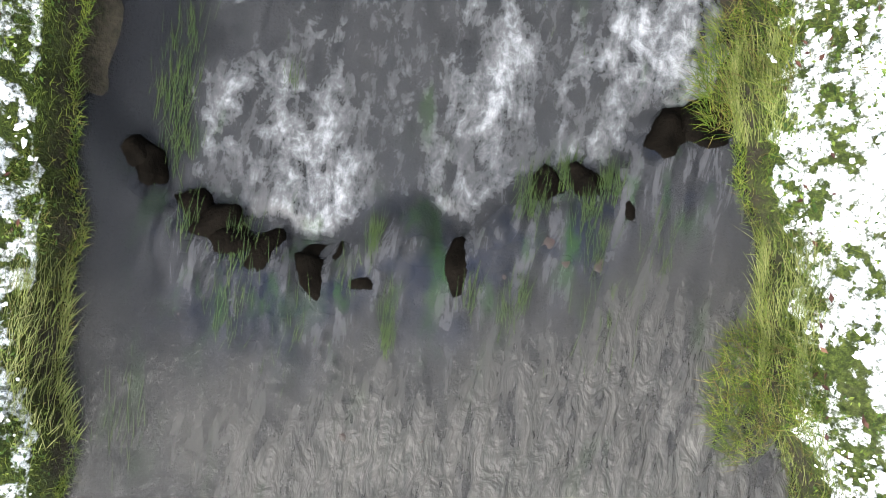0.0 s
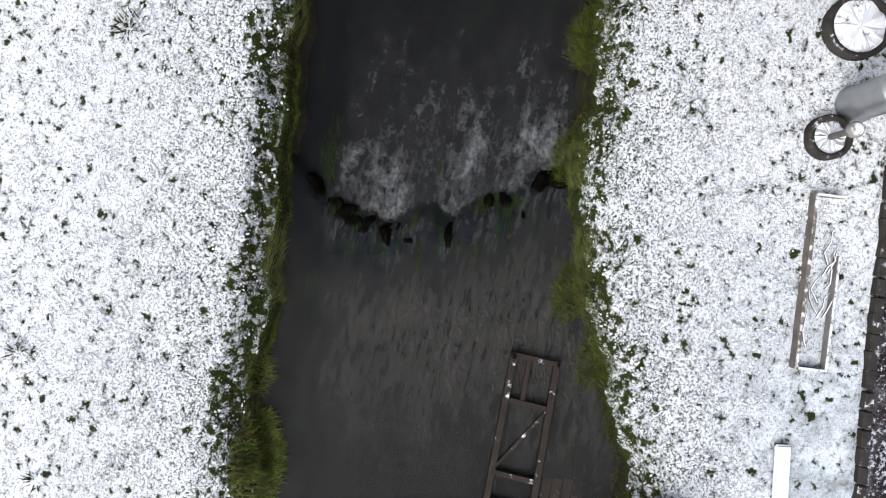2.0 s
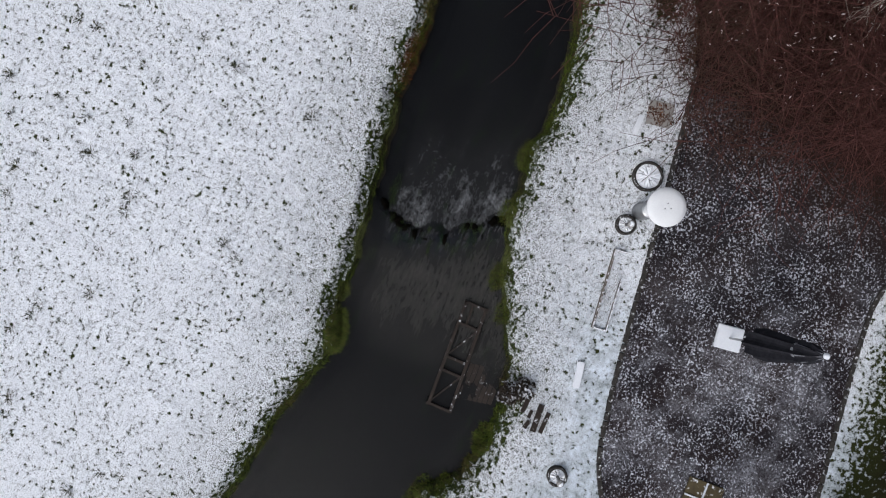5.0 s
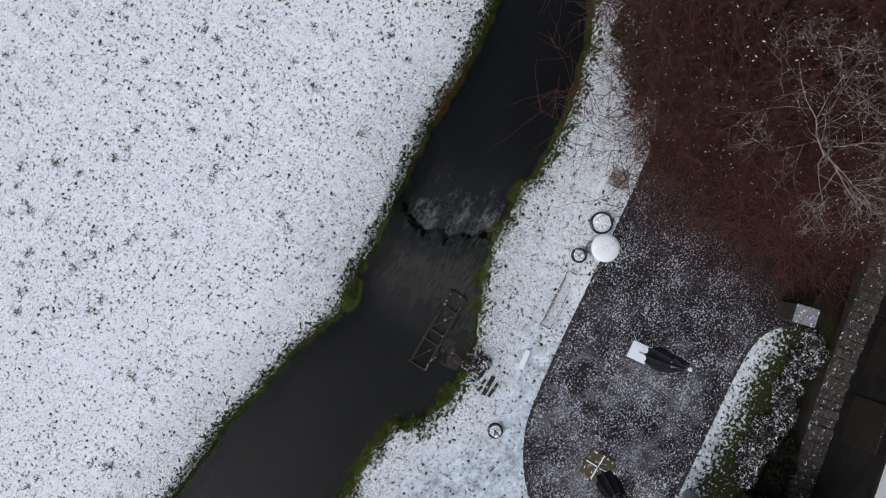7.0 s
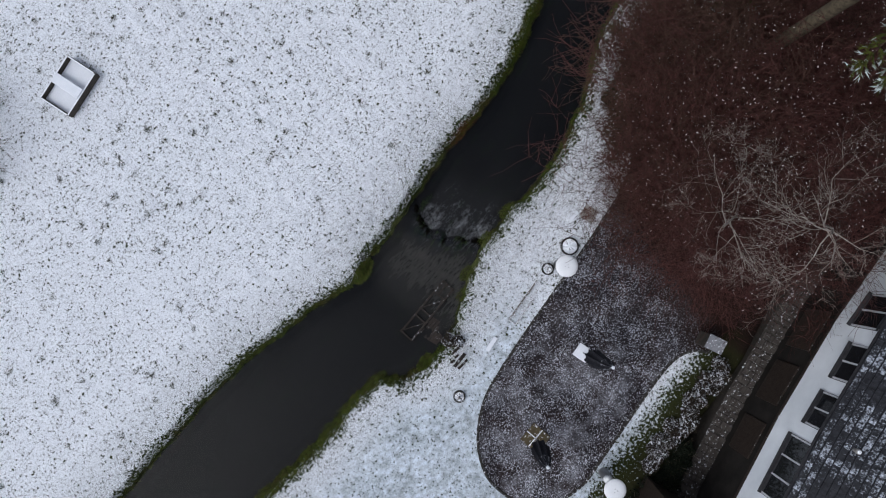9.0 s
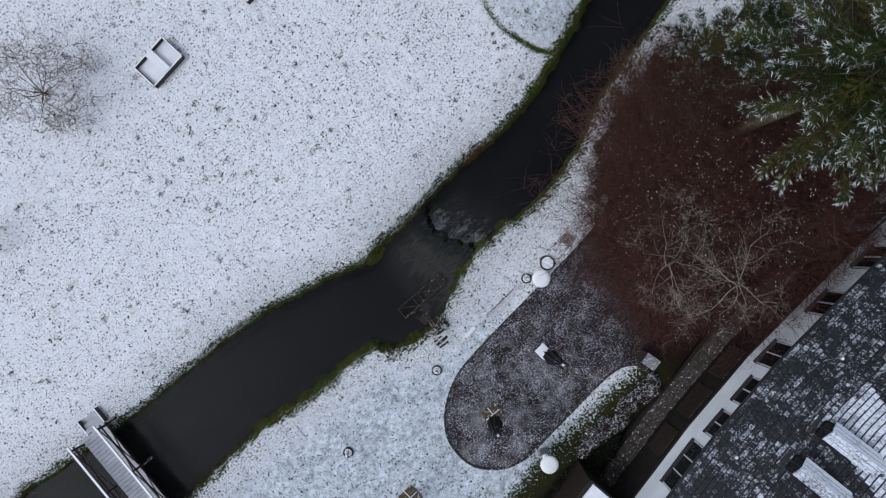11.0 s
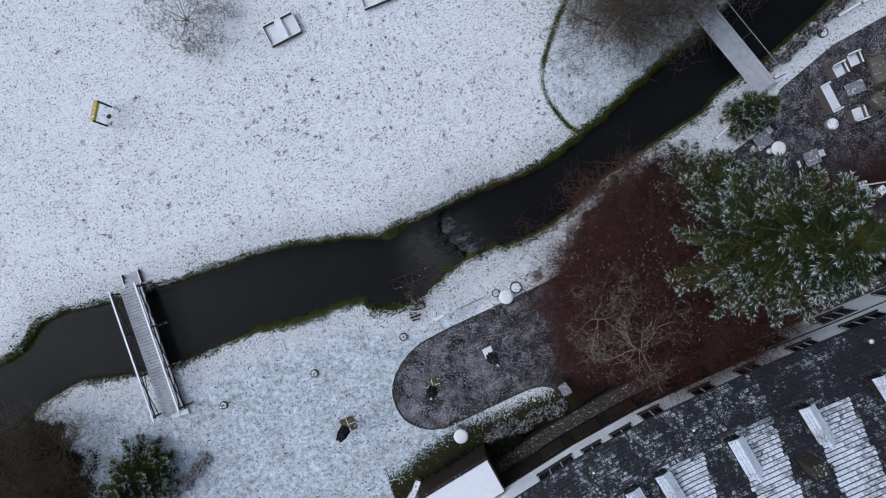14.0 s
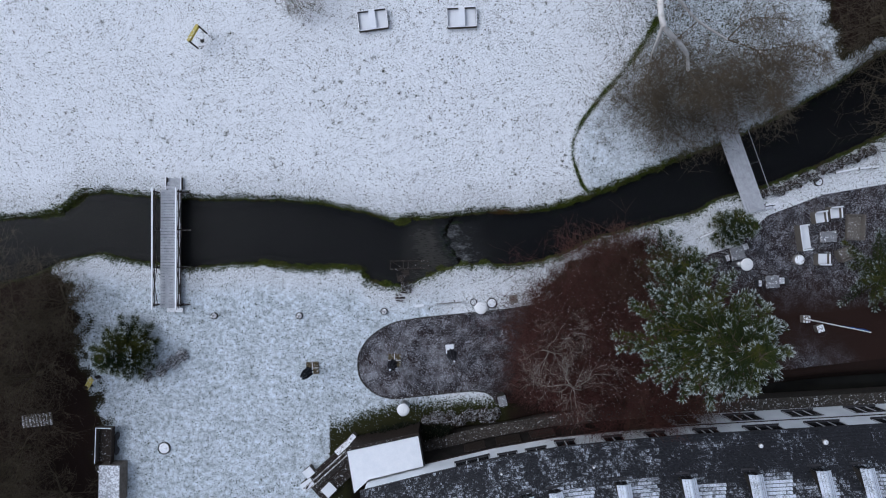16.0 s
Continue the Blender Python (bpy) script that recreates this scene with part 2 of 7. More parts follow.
def gravel_material():
    n = Net("terrace_gravel")
    c = n.place()
    v = n.voronoi(c, 28)
    dark = n.ramp(n.noise(c, 40, 4), (0.3, (0.007, 0.006, 0.007)), (0.7, (0.027, 0.022, 0.026)))
    dark = n.mix(n.ramp(n.noise(c, 0.8, 3), (0.4, 0.0), (0.65, 0.6)), dark, (0.026, 0.016, 0.014))
    patch = n.math("ADD", n.math("MULTIPLY", n.noise(c, 20, 4, 0.7), 0.78), n.math("MULTIPLY", n.noise(c, 1.3, 5, 0.66), 0.22))
    snow = n.ramp(patch, (0.530, 0.0), (0.60, 0.80))
    film = n.math("MULTIPLY", n.ramp(n.noise(c, 0.75, 6, 0.66), (0.46, 0.0), (0.68, 1.0)), n.ramp(n.noise(c, 22, 4, 0.7), (0.36, 0.0), (0.64, 0.42)))
    snow = n.math("MAXIMUM", snow, n.math("MULTIPLY", film, n.attr("west")))
    far = n.attr("east")
    snow = n.math("MULTIPLY", snow, n.math("SUBTRACT", 1.0, far, True))
    col = n.mix(snow, n.mix(far, dark, (0.020, 0.010, 0.0075)), (0.66, 0.68, 0.75))
    return n.done(n.principled(col, 0.85, n.bump(n.math("ADD", v, n.math("MULTIPLY", snow, 0.5)), 0.6, 0.02)))


def bark_material(name, a, b, snow):
    n = Net(name)
    c = n.place()
    col = n.ramp(n.noise(c, 7, 5, 0.65), (0.3, a), (0.7, b))
    if snow > 0:
        lie = n.math("MULTIPLY", n.ramp(n.up(), (0.35, 0.0), (0.75, 1.0)), n.ramp(n.noise(c, 3.0, 4), (0.75 - 0.5 * snow, 0.0), (0.85 - 0.5 * snow, 1.0)))
        col = n.mix(lie, col, (0.62, 0.60, 0.58))
    return n.done(n.principled(col, 0.85, n.bump(n.noise(c, 40, 4), 0.5, 0.01)))


def needle_material():
    n = Net("frosted_needles")
    c = n.place()
    col = n.ramp(n.noise(c, 0.7, 3), (0.32, (0.008, 0.014, 0.004)), (0.5, (0.026, 0.034, 0.006)), (0.7, (0.070, 0.070, 0.010)))
    col = n.mix(n.math("MULTIPLY", n.island(), 0.5), col, (0.010, 0.020, 0.010))
    drift = n.math("ADD", n.math("MULTIPLY", n.noise(c, 1.1, 4, 0.65), 0.55), n.math("MULTIPLY", n.island(), 0.45))
    lie = n.math("MULTIPLY", n.ramp(drift, (0.42, 0.0), (0.50, 1.0)), n.ramp(n.attr("tip"), (0.60, 0.0), (0.88, 1.0)), True)
    col = n.mix(n.math("MULTIPLY", lie, 0.8), col, (0.56, 0.62, 0.63))
    return n.done(n.principled(col, 0.75))


def blade_material(name, a, b, c2):
    n = Net(name)
    col = n.ramp(n.island(), (0.0, a), (0.5, b), (1.0, c2))
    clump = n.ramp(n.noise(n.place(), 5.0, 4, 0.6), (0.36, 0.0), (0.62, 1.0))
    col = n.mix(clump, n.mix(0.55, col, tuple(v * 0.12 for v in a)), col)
    p = n.principled(col, 0.55)
    return n.done(p)


def leaf_material(name, a, b, frost):
    n = Net(name)
    c = n.place()
    col = n.mix(n.island(), a, b)
    if frost > 0:
        lie = n.ramp(n.math("ADD", n.math("MULTIPLY", n.island(), 0.4), n.math("MULTIPLY", n.noise(c, 5, 4), 0.6)), (0.66 - 0.3 * frost, 0.0), (0.76 - 0.3 * frost, 0.9))
        col = n.mix(lie, col, (0.66, 0.68, 0.72))
    return n.done(n.principled(col, 0.7))


def roof_material():
    n = Net("snowy_tiles")
    c = n.place()
    dark = n.ramp(n.noise(c, 9, 5), (0.3, (0.008, 0.008, 0.010)), (0.7, (0.028, 0.029, 0.034)))
    patch = n.math("ADD", n.math("MULTIPLY", n.noise(c, 0.8, 4, 0.6), 0.40), n.math("MULTIPLY", n.noise(c, 14, 4, 0.7), 0.60))
    patch = n.math("ADD", patch, n.math("MULTIPLY", n.math("SUBTRACT", n.attr("lie"), 0.6), 0.38))
    lie = n.ramp(patch, (0.43, 0.0), (0.60, 0.80))
    col = n.mix(lie, dark, (0.70, 0.76, 0.86))
    return n.done(n.principled(col, n.mix(lie, (0.45, 0.45, 0.45), (0.6, 0.6, 0.6)), n.bump(n.noise(c, 50, 3), 0.3, 0.01)))


def plaster_material():
    n = Net("white_render")
    c = n.place()
    col = n.mix(n.ramp(n.noise(c, 0.7, 5, 0.6), (0.35, 0.0), (0.7, 1.0)), (0.72, 0.75, 0.78), (0.58, 0.61, 0.64))
    return n.done(n.principled(col, 0.8, n.bump(n.noise(c, 90, 3), 0.15, 0.005)))


def glass_material():
    n = Net("window_glass")
    return n.done(n.principled((0.012, 0.013, 0.015), 0.04, spec=0.5))


M = {
    "ground": ground_material(), "water": water_material(), "gravel": gravel_material(),
    "needles": needle_material(), "roof": roof_material(), "plaster": plaster_material(), "glass": glass_material(),
    "snow": plain("clean_snow", (0.80, 0.82, 0.86), (0.72, 0.75, 0.80), 2.5, 0.6, 0.3, fine=30),
    "clump": plain("crusted_snow", (0.84, 0.85, 0.88), (0.74, 0.76, 0.80), 12, 0.55, 0.4, fine=80),
    "twig_red": bark_material("red_brown_twigs", (0.028, 0.011, 0.010), (0.118, 0.050, 0.042), 0.0),
    "twig_brown": bark_material("brown_twigs", (0.030, 0.016, 0.012), (0.110, 0.062, 0.045), 0.0),
    "bark_pale": bark_material("pale_bark", (0.12, 0.095, 0.08), (0.36, 0.32, 0.28), 0.25),
    "bark": bark_material("grey_bark", (0.05, 0.038, 0.026), (0.15, 0.125, 0.09), 0.35),
    "bark_dark": bark_material("olive_twigs", (0.050, 0.040, 0.028), (0.17, 0.14, 0.10), 0.25),
    "bark_white": bark_material("pale_limb", (0.36, 0.33, 0.30), (0.62, 0.59, 0.56), 0.7),
    "wood": plain("weathered_planks", (0.20, 0.18, 0.16), (0.11, 0.09, 0.075), 6, 0.75, 0.4, snow=0.35),
    "wood_snow": plain("snowed_planks", (0.26, 0.25, 0.24), (0.18, 0.17, 0.16), 6, 0.75, 0.4, snow=0.62),
    "plank_frost": plain("frosted_planks", (0.50, 0.52, 0.56), (0.33, 0.34, 0.37), 3, 0.7, 0.3, fine=45),
    "wood_dark": plain("wet_timber", (0.036, 0.027, 0.022), (0.017, 0.013, 0.011), 6, 0.5, 0.5, snow=0.05),
    "rail": plain("snowed_rail", (0.10, 0.085, 0.07), (0.05, 0.045, 0.04), 6, 0.7, 0.3, snow=0.95),
    "steel": plain("brushed_steel", (0.45, 0.46, 0.47), (0.32, 0.33, 0.34), 5, 0.35, 0.1, metal=0.9),
    "enamel": plain("snow_capped_reflector", (0.80, 0.81, 0.82), (0.74, 0.75, 0.77), 4, 0.5, 0.15),
    "dark_metal": plain("dark_metal", (0.03, 0.03, 0.033), (0.06, 0.06, 0.065), 6, 0.5, 0.2),
    "cloth": plain("black_canvas", (0.012, 0.012, 0.016), (0.03, 0.03, 0.036), 8, 0.85, 0.4),
    "cloth_grey": plain("frosted_canvas", (0.30, 0.31, 0.33), (0.12, 0.12, 0.14), 8, 0.85, 0.4, snow=0.3),
    "slab": plain("ochre_paving_slab", (0.095, 0.075, 0.04), (0.06, 0.048, 0.03), 7, 0.85, 0.4, snow=0.10),
    "concrete": plain("snowy_concrete", (0.30, 0.29, 0.28), (0.18, 0.17, 0.16), 4, 0.85, 0.4, snow=0.6),
    "slab_grey": plain("grey_cover_slab", (0.36, 0.34, 0.32), (0.26, 0.25, 0.24), 5, 0.85, 0.4),
    "bed_snow": plain("snowed_soil", (0.05, 0.04, 0.032), (0.025, 0.022, 0.02), 7, 0.85, 0.5, snow=0.72),
    "twig_olive": bark_material("dark_olive_twigs", (0.034, 0.027, 0.018), (0.120, 0.097, 0.066), 0.0),
    "rust": blade_material("rusty_leaves", (0.05, 0.016, 0.008), (0.10, 0.036, 0.016), (0.17, 0.075, 0.03)),
    "rubble": plain("pale_rubble", (0.085, 0.074, 0.066), (0.03, 0.026, 0.023), 3.5, 0.85, 0.6, snow=0.06, fine=22),
    "slate": plain("wet_slate_cap", (0.24, 0.245, 0.26), (0.15, 0.155, 0.17), 5, 0.7, 0.3, snow=0.15),
    "edging": plain("dark_edging", (0.03, 0.027, 0.025), (0.06, 0.055, 0.05), 9, 0.85, 0.5, snow=0.12),
    "stone": plain("mossy_stone", (0.055, 0.048, 0.042), (0.028, 0.026, 0.022), 5, 0.85, 0.7, snow=0.1),
    "rock": plain("wet_rock", (0.0015, 0.0013, 0.001), (0.005, 0.004, 0.003), 8, 0.7, 0.7, spec=0.01),
    "pebble": plain("wet_pebble", (0.026, 0.017, 0.016), (0.018, 0.016, 0.013), 18, 0.4, 0.3),
    "moss": plain("water_moss", (0.008, 0.018, 0.004), (0.030, 0.045, 0.010), 14, 0.6, 0.7),
    "wicker": plain("grey_wicker", (0.16, 0.145, 0.13), (0.09, 0.08, 0.07), 12, 0.8, 0.5, snow=0.1),
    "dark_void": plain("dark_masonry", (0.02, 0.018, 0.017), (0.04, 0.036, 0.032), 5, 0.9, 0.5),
    "yellow": plain("yellow_board", (0.55, 0.45, 0.10), (0.42, 0.34, 0.08), 6, 0.6, 0.2, snow=0.2),
    "blue": plain("blue_cloth", (0.02, 0.10, 0.42), (0.02, 0.07, 0.30), 6, 0.8, 0.2),
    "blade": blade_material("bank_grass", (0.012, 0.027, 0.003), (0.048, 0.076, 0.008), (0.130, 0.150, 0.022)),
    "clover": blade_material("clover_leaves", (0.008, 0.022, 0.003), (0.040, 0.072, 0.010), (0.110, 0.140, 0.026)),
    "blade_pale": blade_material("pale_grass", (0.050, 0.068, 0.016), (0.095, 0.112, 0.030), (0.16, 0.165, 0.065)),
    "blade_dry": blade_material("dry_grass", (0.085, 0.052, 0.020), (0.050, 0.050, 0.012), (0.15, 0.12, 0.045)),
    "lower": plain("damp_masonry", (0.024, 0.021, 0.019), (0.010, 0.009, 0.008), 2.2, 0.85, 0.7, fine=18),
    "frame_white": plain("painted_frame", (0.55, 0.56, 0.58), (0.40, 0.41, 0.43), 6, 0.5, 0.1),
    "leaf_frost": leaf_material("frosted_shrub_leaves", (0.014, 0.011, 0.009), (0.040, 0.030, 0.022), 0.30),
    "leaf_white": leaf_material("hoar_leaves", (0.020, 0.015, 0.015), (0.05, 0.038, 0.036), 0.62),
    # near-black leaves: the mill race's shadow is put into their colour
    "leaf_shade_dark": leaf_material("shade_dark_evergreen", (0.003, 0.005, 0.003), (0.011, 0.014, 0.007), 0.0),
    "water_still": plain("black_water", (0.006, 0.006, 0.006), (0.012, 0.012, 0.010), 1.2, 0.08, 0.05),
    "snow_thin": plain("thin_snow", (0.50, 0.52, 0.55), (0.36, 0.37, 0.40), 5, 0.7, 0.3, snow=0.4),
    "blue_pale": plain("pale_blue_sheet", (0.25, 0.36, 0.42), (0.18, 0.26, 0.32), 5, 0.6, 0.2),
    "fleck": plain("pale_frost", (0.55, 0.47, 0.46), (0.75, 0.70, 0.69), 9, 0.8, 0.1),
    "tuft": blade_material("dark_tufts", (0.02, 0.022, 0.010), (0.05, 0.05, 0.022), (0.09, 0.075, 0.04)),
    "leaf": blade_material("dead_leaves", (0.018, 0.006, 0.005), (0.040, 0.015, 0.011), (0.07, 0.034, 0.02)),
}


# ---- building helpers ----
def part(name, bm, material, parent=None, label=""):
    """Links a bmesh as one mesh object, under a thing or part where one is given."""
    me = bpy.data.meshes.new(name)
    bm.to_mesh(me)
    bm.free()
    me.materials.append(M[material] if isinstance(material, str) else material)
    ob = new(name, me)
    if parent is not None:
        ob.parent = parent
    if label:
        tagged(ob, label)
    return ob


def thing(name, label, category, group="", at=(0, 0, 0), turn=0.0, kind=""):
    ob = new(name)
    ob.matrix_basis = pose(*at, 0, 0, turn)
    ob.empty_display_size = 0.2
    return tagged(ob, label, category, group, kind)


def sheet(name, verts, faces, material, parent=None, smooth=False, attrs=None):
    me = bpy.data.meshes.new(name)
    me.from_pydata(verts, [], faces)
    me.materials.append(M[material])
    if smooth:
        me.polygons.foreach_set("use_smooth", np.ones(len(me.polygons), bool))
    for key, values in (attrs or {}).items():
        me.attributes.new(key, "FLOAT", "POINT").data.foreach_set("value", np.asarray(values, np.float32))
    ob = new(name, me)
    if parent is not None:
        ob.parent = parent
    return ob


def box(bm, x0, y0, z0, x1, y1, z1, bevel=0.0, m=None):
    r = bmesh.ops.create_cube(bm, size=1.0)
    vs = r["verts"]
    for v in vs:
        v.co = Vector(((x0 + x1) / 2 + v.co.x * (x1 - x0), (y0 + y1) / 2 + v.co.y * (y1 - y0), (z0 + z1) / 2 + v.co.z * (z1 - z0)))
    if bevel > 0:
        es = list({e for v in vs for e in v.link_edges})
        out = bmesh.ops.bevel(bm, geom=es, offset=bevel, segments=1, affect="EDGES")
        vs = list({v for f in out["faces"] for v in f.verts} | {v for v in vs if v.is_valid})
    if m is not None:
        bmesh.ops.transform(bm, matrix=m, verts=[v for v in vs if v.is_valid])
    return bm


def beam(bm, a, b, w, h):
    """A squared timber from a to b, w wide and h high."""
    a, b = Vector(a), Vector(b)
    d = b - a
    q = d.to_track_quat("X", "Z").to_matrix().to_4x4()
    return box(bm, 0, -w / 2, -h / 2, d.length, w / 2, h / 2, 0.0, Matrix.Translation(a) @ q)


def tube(bm, rings, n=16, cap=True):
    """A lathe round the z axis: rings of (radius, z)."""
    loops = []
    for r, z in rings:
        loops.append([bm.verts.new((r * math.cos(6.28318531 * k / n), r * math.sin(6.28318531 * k / n), z)) for k in range(n)])
    for a, b in zip(loops, loops[1:]):
        for k in range(n):
            bm.faces.new((a[k], a[(k + 1) % n], b[(k + 1) % n], b[k]))
    if cap:
        bm.faces.new(loops[-1])
        bm.faces.new(loops[0][::-1])
    for f in bm.faces:
        f.smooth = len(f.verts) == 4
    return bm


def rod(bm, a, b, r0, r1=None, n=8):
    a, b = Vector(a), Vector(b)
    q = (b - a).to_track_quat("Z", "Y").to_matrix().to_4x4()
    r = bmesh.ops.create_cone(bm, cap_ends=True, segments=n, radius1=r0, radius2=r0 if r1 is None else r1, depth=(b - a).length)
    bmesh.ops.transform(bm, matrix=Matrix.Translation((a + b) / 2) @ q, verts=r["verts"])
    return bm


def smooth_noise(x, y, s, seed=0.0):
    return noise.noise(Vector((x * s, y * s, seed)))


# ---- the stream's banks ----
NORTH = [(-90, 0), (-60, 1.2), (-30.8, 1.74), (-28.4, 1.93), (-26.5, 2.2), (-24.9, 3.47), (-23, 3.59), (-20.4, 3.28), (-16.5, 3.1), (-13.5, 3.08),
         (-11, 3.05), (-8.8, 2.85), (-7.2, 2.5), (-5.6, 2.2), (-4.4, 1.8), (-3.3, 1.52), (-2.8, 1.75), (-2.4, 1.85), (-1.5, 1.78), (-0.8, 1.9),
         (0, 1.94), (0.5, 2.0), (2, 2.2), (2.6, 2.26), (3.7, 2.2), (5.2, 2.28), (6.6, 2.38), (8.3, 2.85), (9.6, 3.3), (11, 3.83),
         (13.6, 4.97), (16.3, 6.12), (17.8, 6.6), (22, 8.5), (26, 10.8), (30, 13.5), (60, 30), (90, 46)]
SOUTH = [(-90, -10), (-60, -6), (-30.8, -2.6), (-28.5, -2.14), (-26.5, -1.05), (-23.8, -0.5), (-21, -1.05), (-18, -1.5), (-15.2, -1.28),
         (-12.5, -1.12), (-9.6, -1.45), (-7.4, -1.35), (-6, -1.55), (-5.3, -2.3), (-4.2, -2.7), (-3.3, -2.65), (-2.4, -2.45), (-1.2, -1.95),
         (-0.4, -1.55), (0.3, -1.43), (0.6, -1.3), (1.0, -1.2), (1.6, -1.3), (2.6, -1.08), (3.3, -1.35), (4.5, -1.3), (6, -1.05), (7.6, -0.6),
         (8.8, 0.05), (10.3, 0.7), (11, 0.8), (13.6, 1.53), (16.7, 2.3), (18.2, 3.2), (21.2, 4.0), (25, 5.5), (29.5, 7.6), (60, 22), (90, 38)]
NX, NY = np.array(NORTH).T
SX, SY = np.array(SOUTH).T
WATER = -0.45


def wobble(x):
    return 0.022 * np.sin(x * 5.3) + 0.02 * np.sin(x * 11.7 + 1.3) + 0.018 * np.sin(x * 2.1 + 0.4)


def north(x):
    return np.interp(x, NX, NY) + wobble(x)


def south(x):
    return np.interp(x, SX, SY) + wobble(x * 1.1 + 20)


def ease(t):
    t = np.clip(t, 0, 1)
    return t * t * (3 - 2 * t)


MOAT = [(-7.2, -13.6), (-5.6, -12.9), (-3.6, -12.45), (-1, -12.35), (2, -12.15), (4, -11.95), (6, -11.4), (9, -10.9), (12, -10.4), (16, -9.9), (20, -9.3), (26, -8.6), (40, -7.6)]
MX, MY = np.array(MOAT).T


def ground_height(x, y):
    """Level of the ground, and how far inside the water a place lies."""
    x, y = np.asarray(x, float), np.asarray(y, float)
    inside = np.minimum(north(x) - y, y - south(x))
    land = WATER - 0.10 + 0.28 * ease(-inside / 0.07) + 0.27 * ease((-inside - 0.05) / 0.32)
    bed = WATER - 0.10 - 0.36 * ease(inside / 0.5)
    z = np.where(inside > 0, bed, land)
    race = np.interp(x, MX, MY)
    dip = ease((race + 0.25 - y) / 0.9) * ease((x + 7.0) / 1.5)
    z = z - 1.35 * dip * (inside < 0)
    return z, inside, dip


# leaf-strewn soil under the trees, plus one strip painted for tree shade: closed outlines
LITTER_SHADE = [
    [(-60, -4.0), (-31, -2.3), (-28.2, -1.7), (-26.2, -2.5), (-25.0, -4.6), (-25.2, -6.8), (-24.6, -8.4), (-23.7, -10.8), (-23.5, -13.5), (-23.3, -18), (-23.5, -40), (-60, -40)],
    [(26.4, 12.6), (29.5, 14.4), (33, 16.6), (60, 31), (60, 40), (30, 40), (27, 26), (25.8, 20), (25.4, 15.5)],
    # its south edge by the mill race darkens ground for the shrub trees' shade
    [(6.45, -3.85), (7.5, -2.3), (9.1, -1.2), (10.4, -0.5), (12.1, 0.1), (13.5, -0.2), (16.5, -2.5), (24, -3.5), (36, -3.5), (45, -6), (45, -12), (3.8, -12.6), (4.6, -8.2), (5.4, -5.6)],
]


def inside_of(ring, X, Y):
    """Signed distance into an outline, in metres."""
    best = np.full(X.shape, 1e9)
    odd = np.zeros(X.shape, bool)
    for (x0, y0), (x1, y1) in zip(ring, ring[1:] + ring[:1]):
        dx, dy = x1 - x0, y1 - y0
        t = np.clip(((X - x0) * dx + (Y - y0) * dy) / (dx * dx + dy * dy), 0, 1)
        best = np.minimum(best, np.hypot(X - x0 - t * dx, Y - y0 - t * dy))
        cross = ((y0 > Y) != (y1 > Y)) & (X < x0 + (Y - y0) * dx / (dy if abs(dy) > 1e-9 else 1e-9))
        odd ^= cross
    return np.where(odd, best, -best)


def litter_shade_at(X, Y, wob):
    deep = np.full(X.shape, -1e9)
    for ring in LITTER_SHADE:
        deep = np.maximum(deep, inside_of(ring, X, Y))
    return ease((deep + 0.9 + 0.9 * wob) / 1.6)


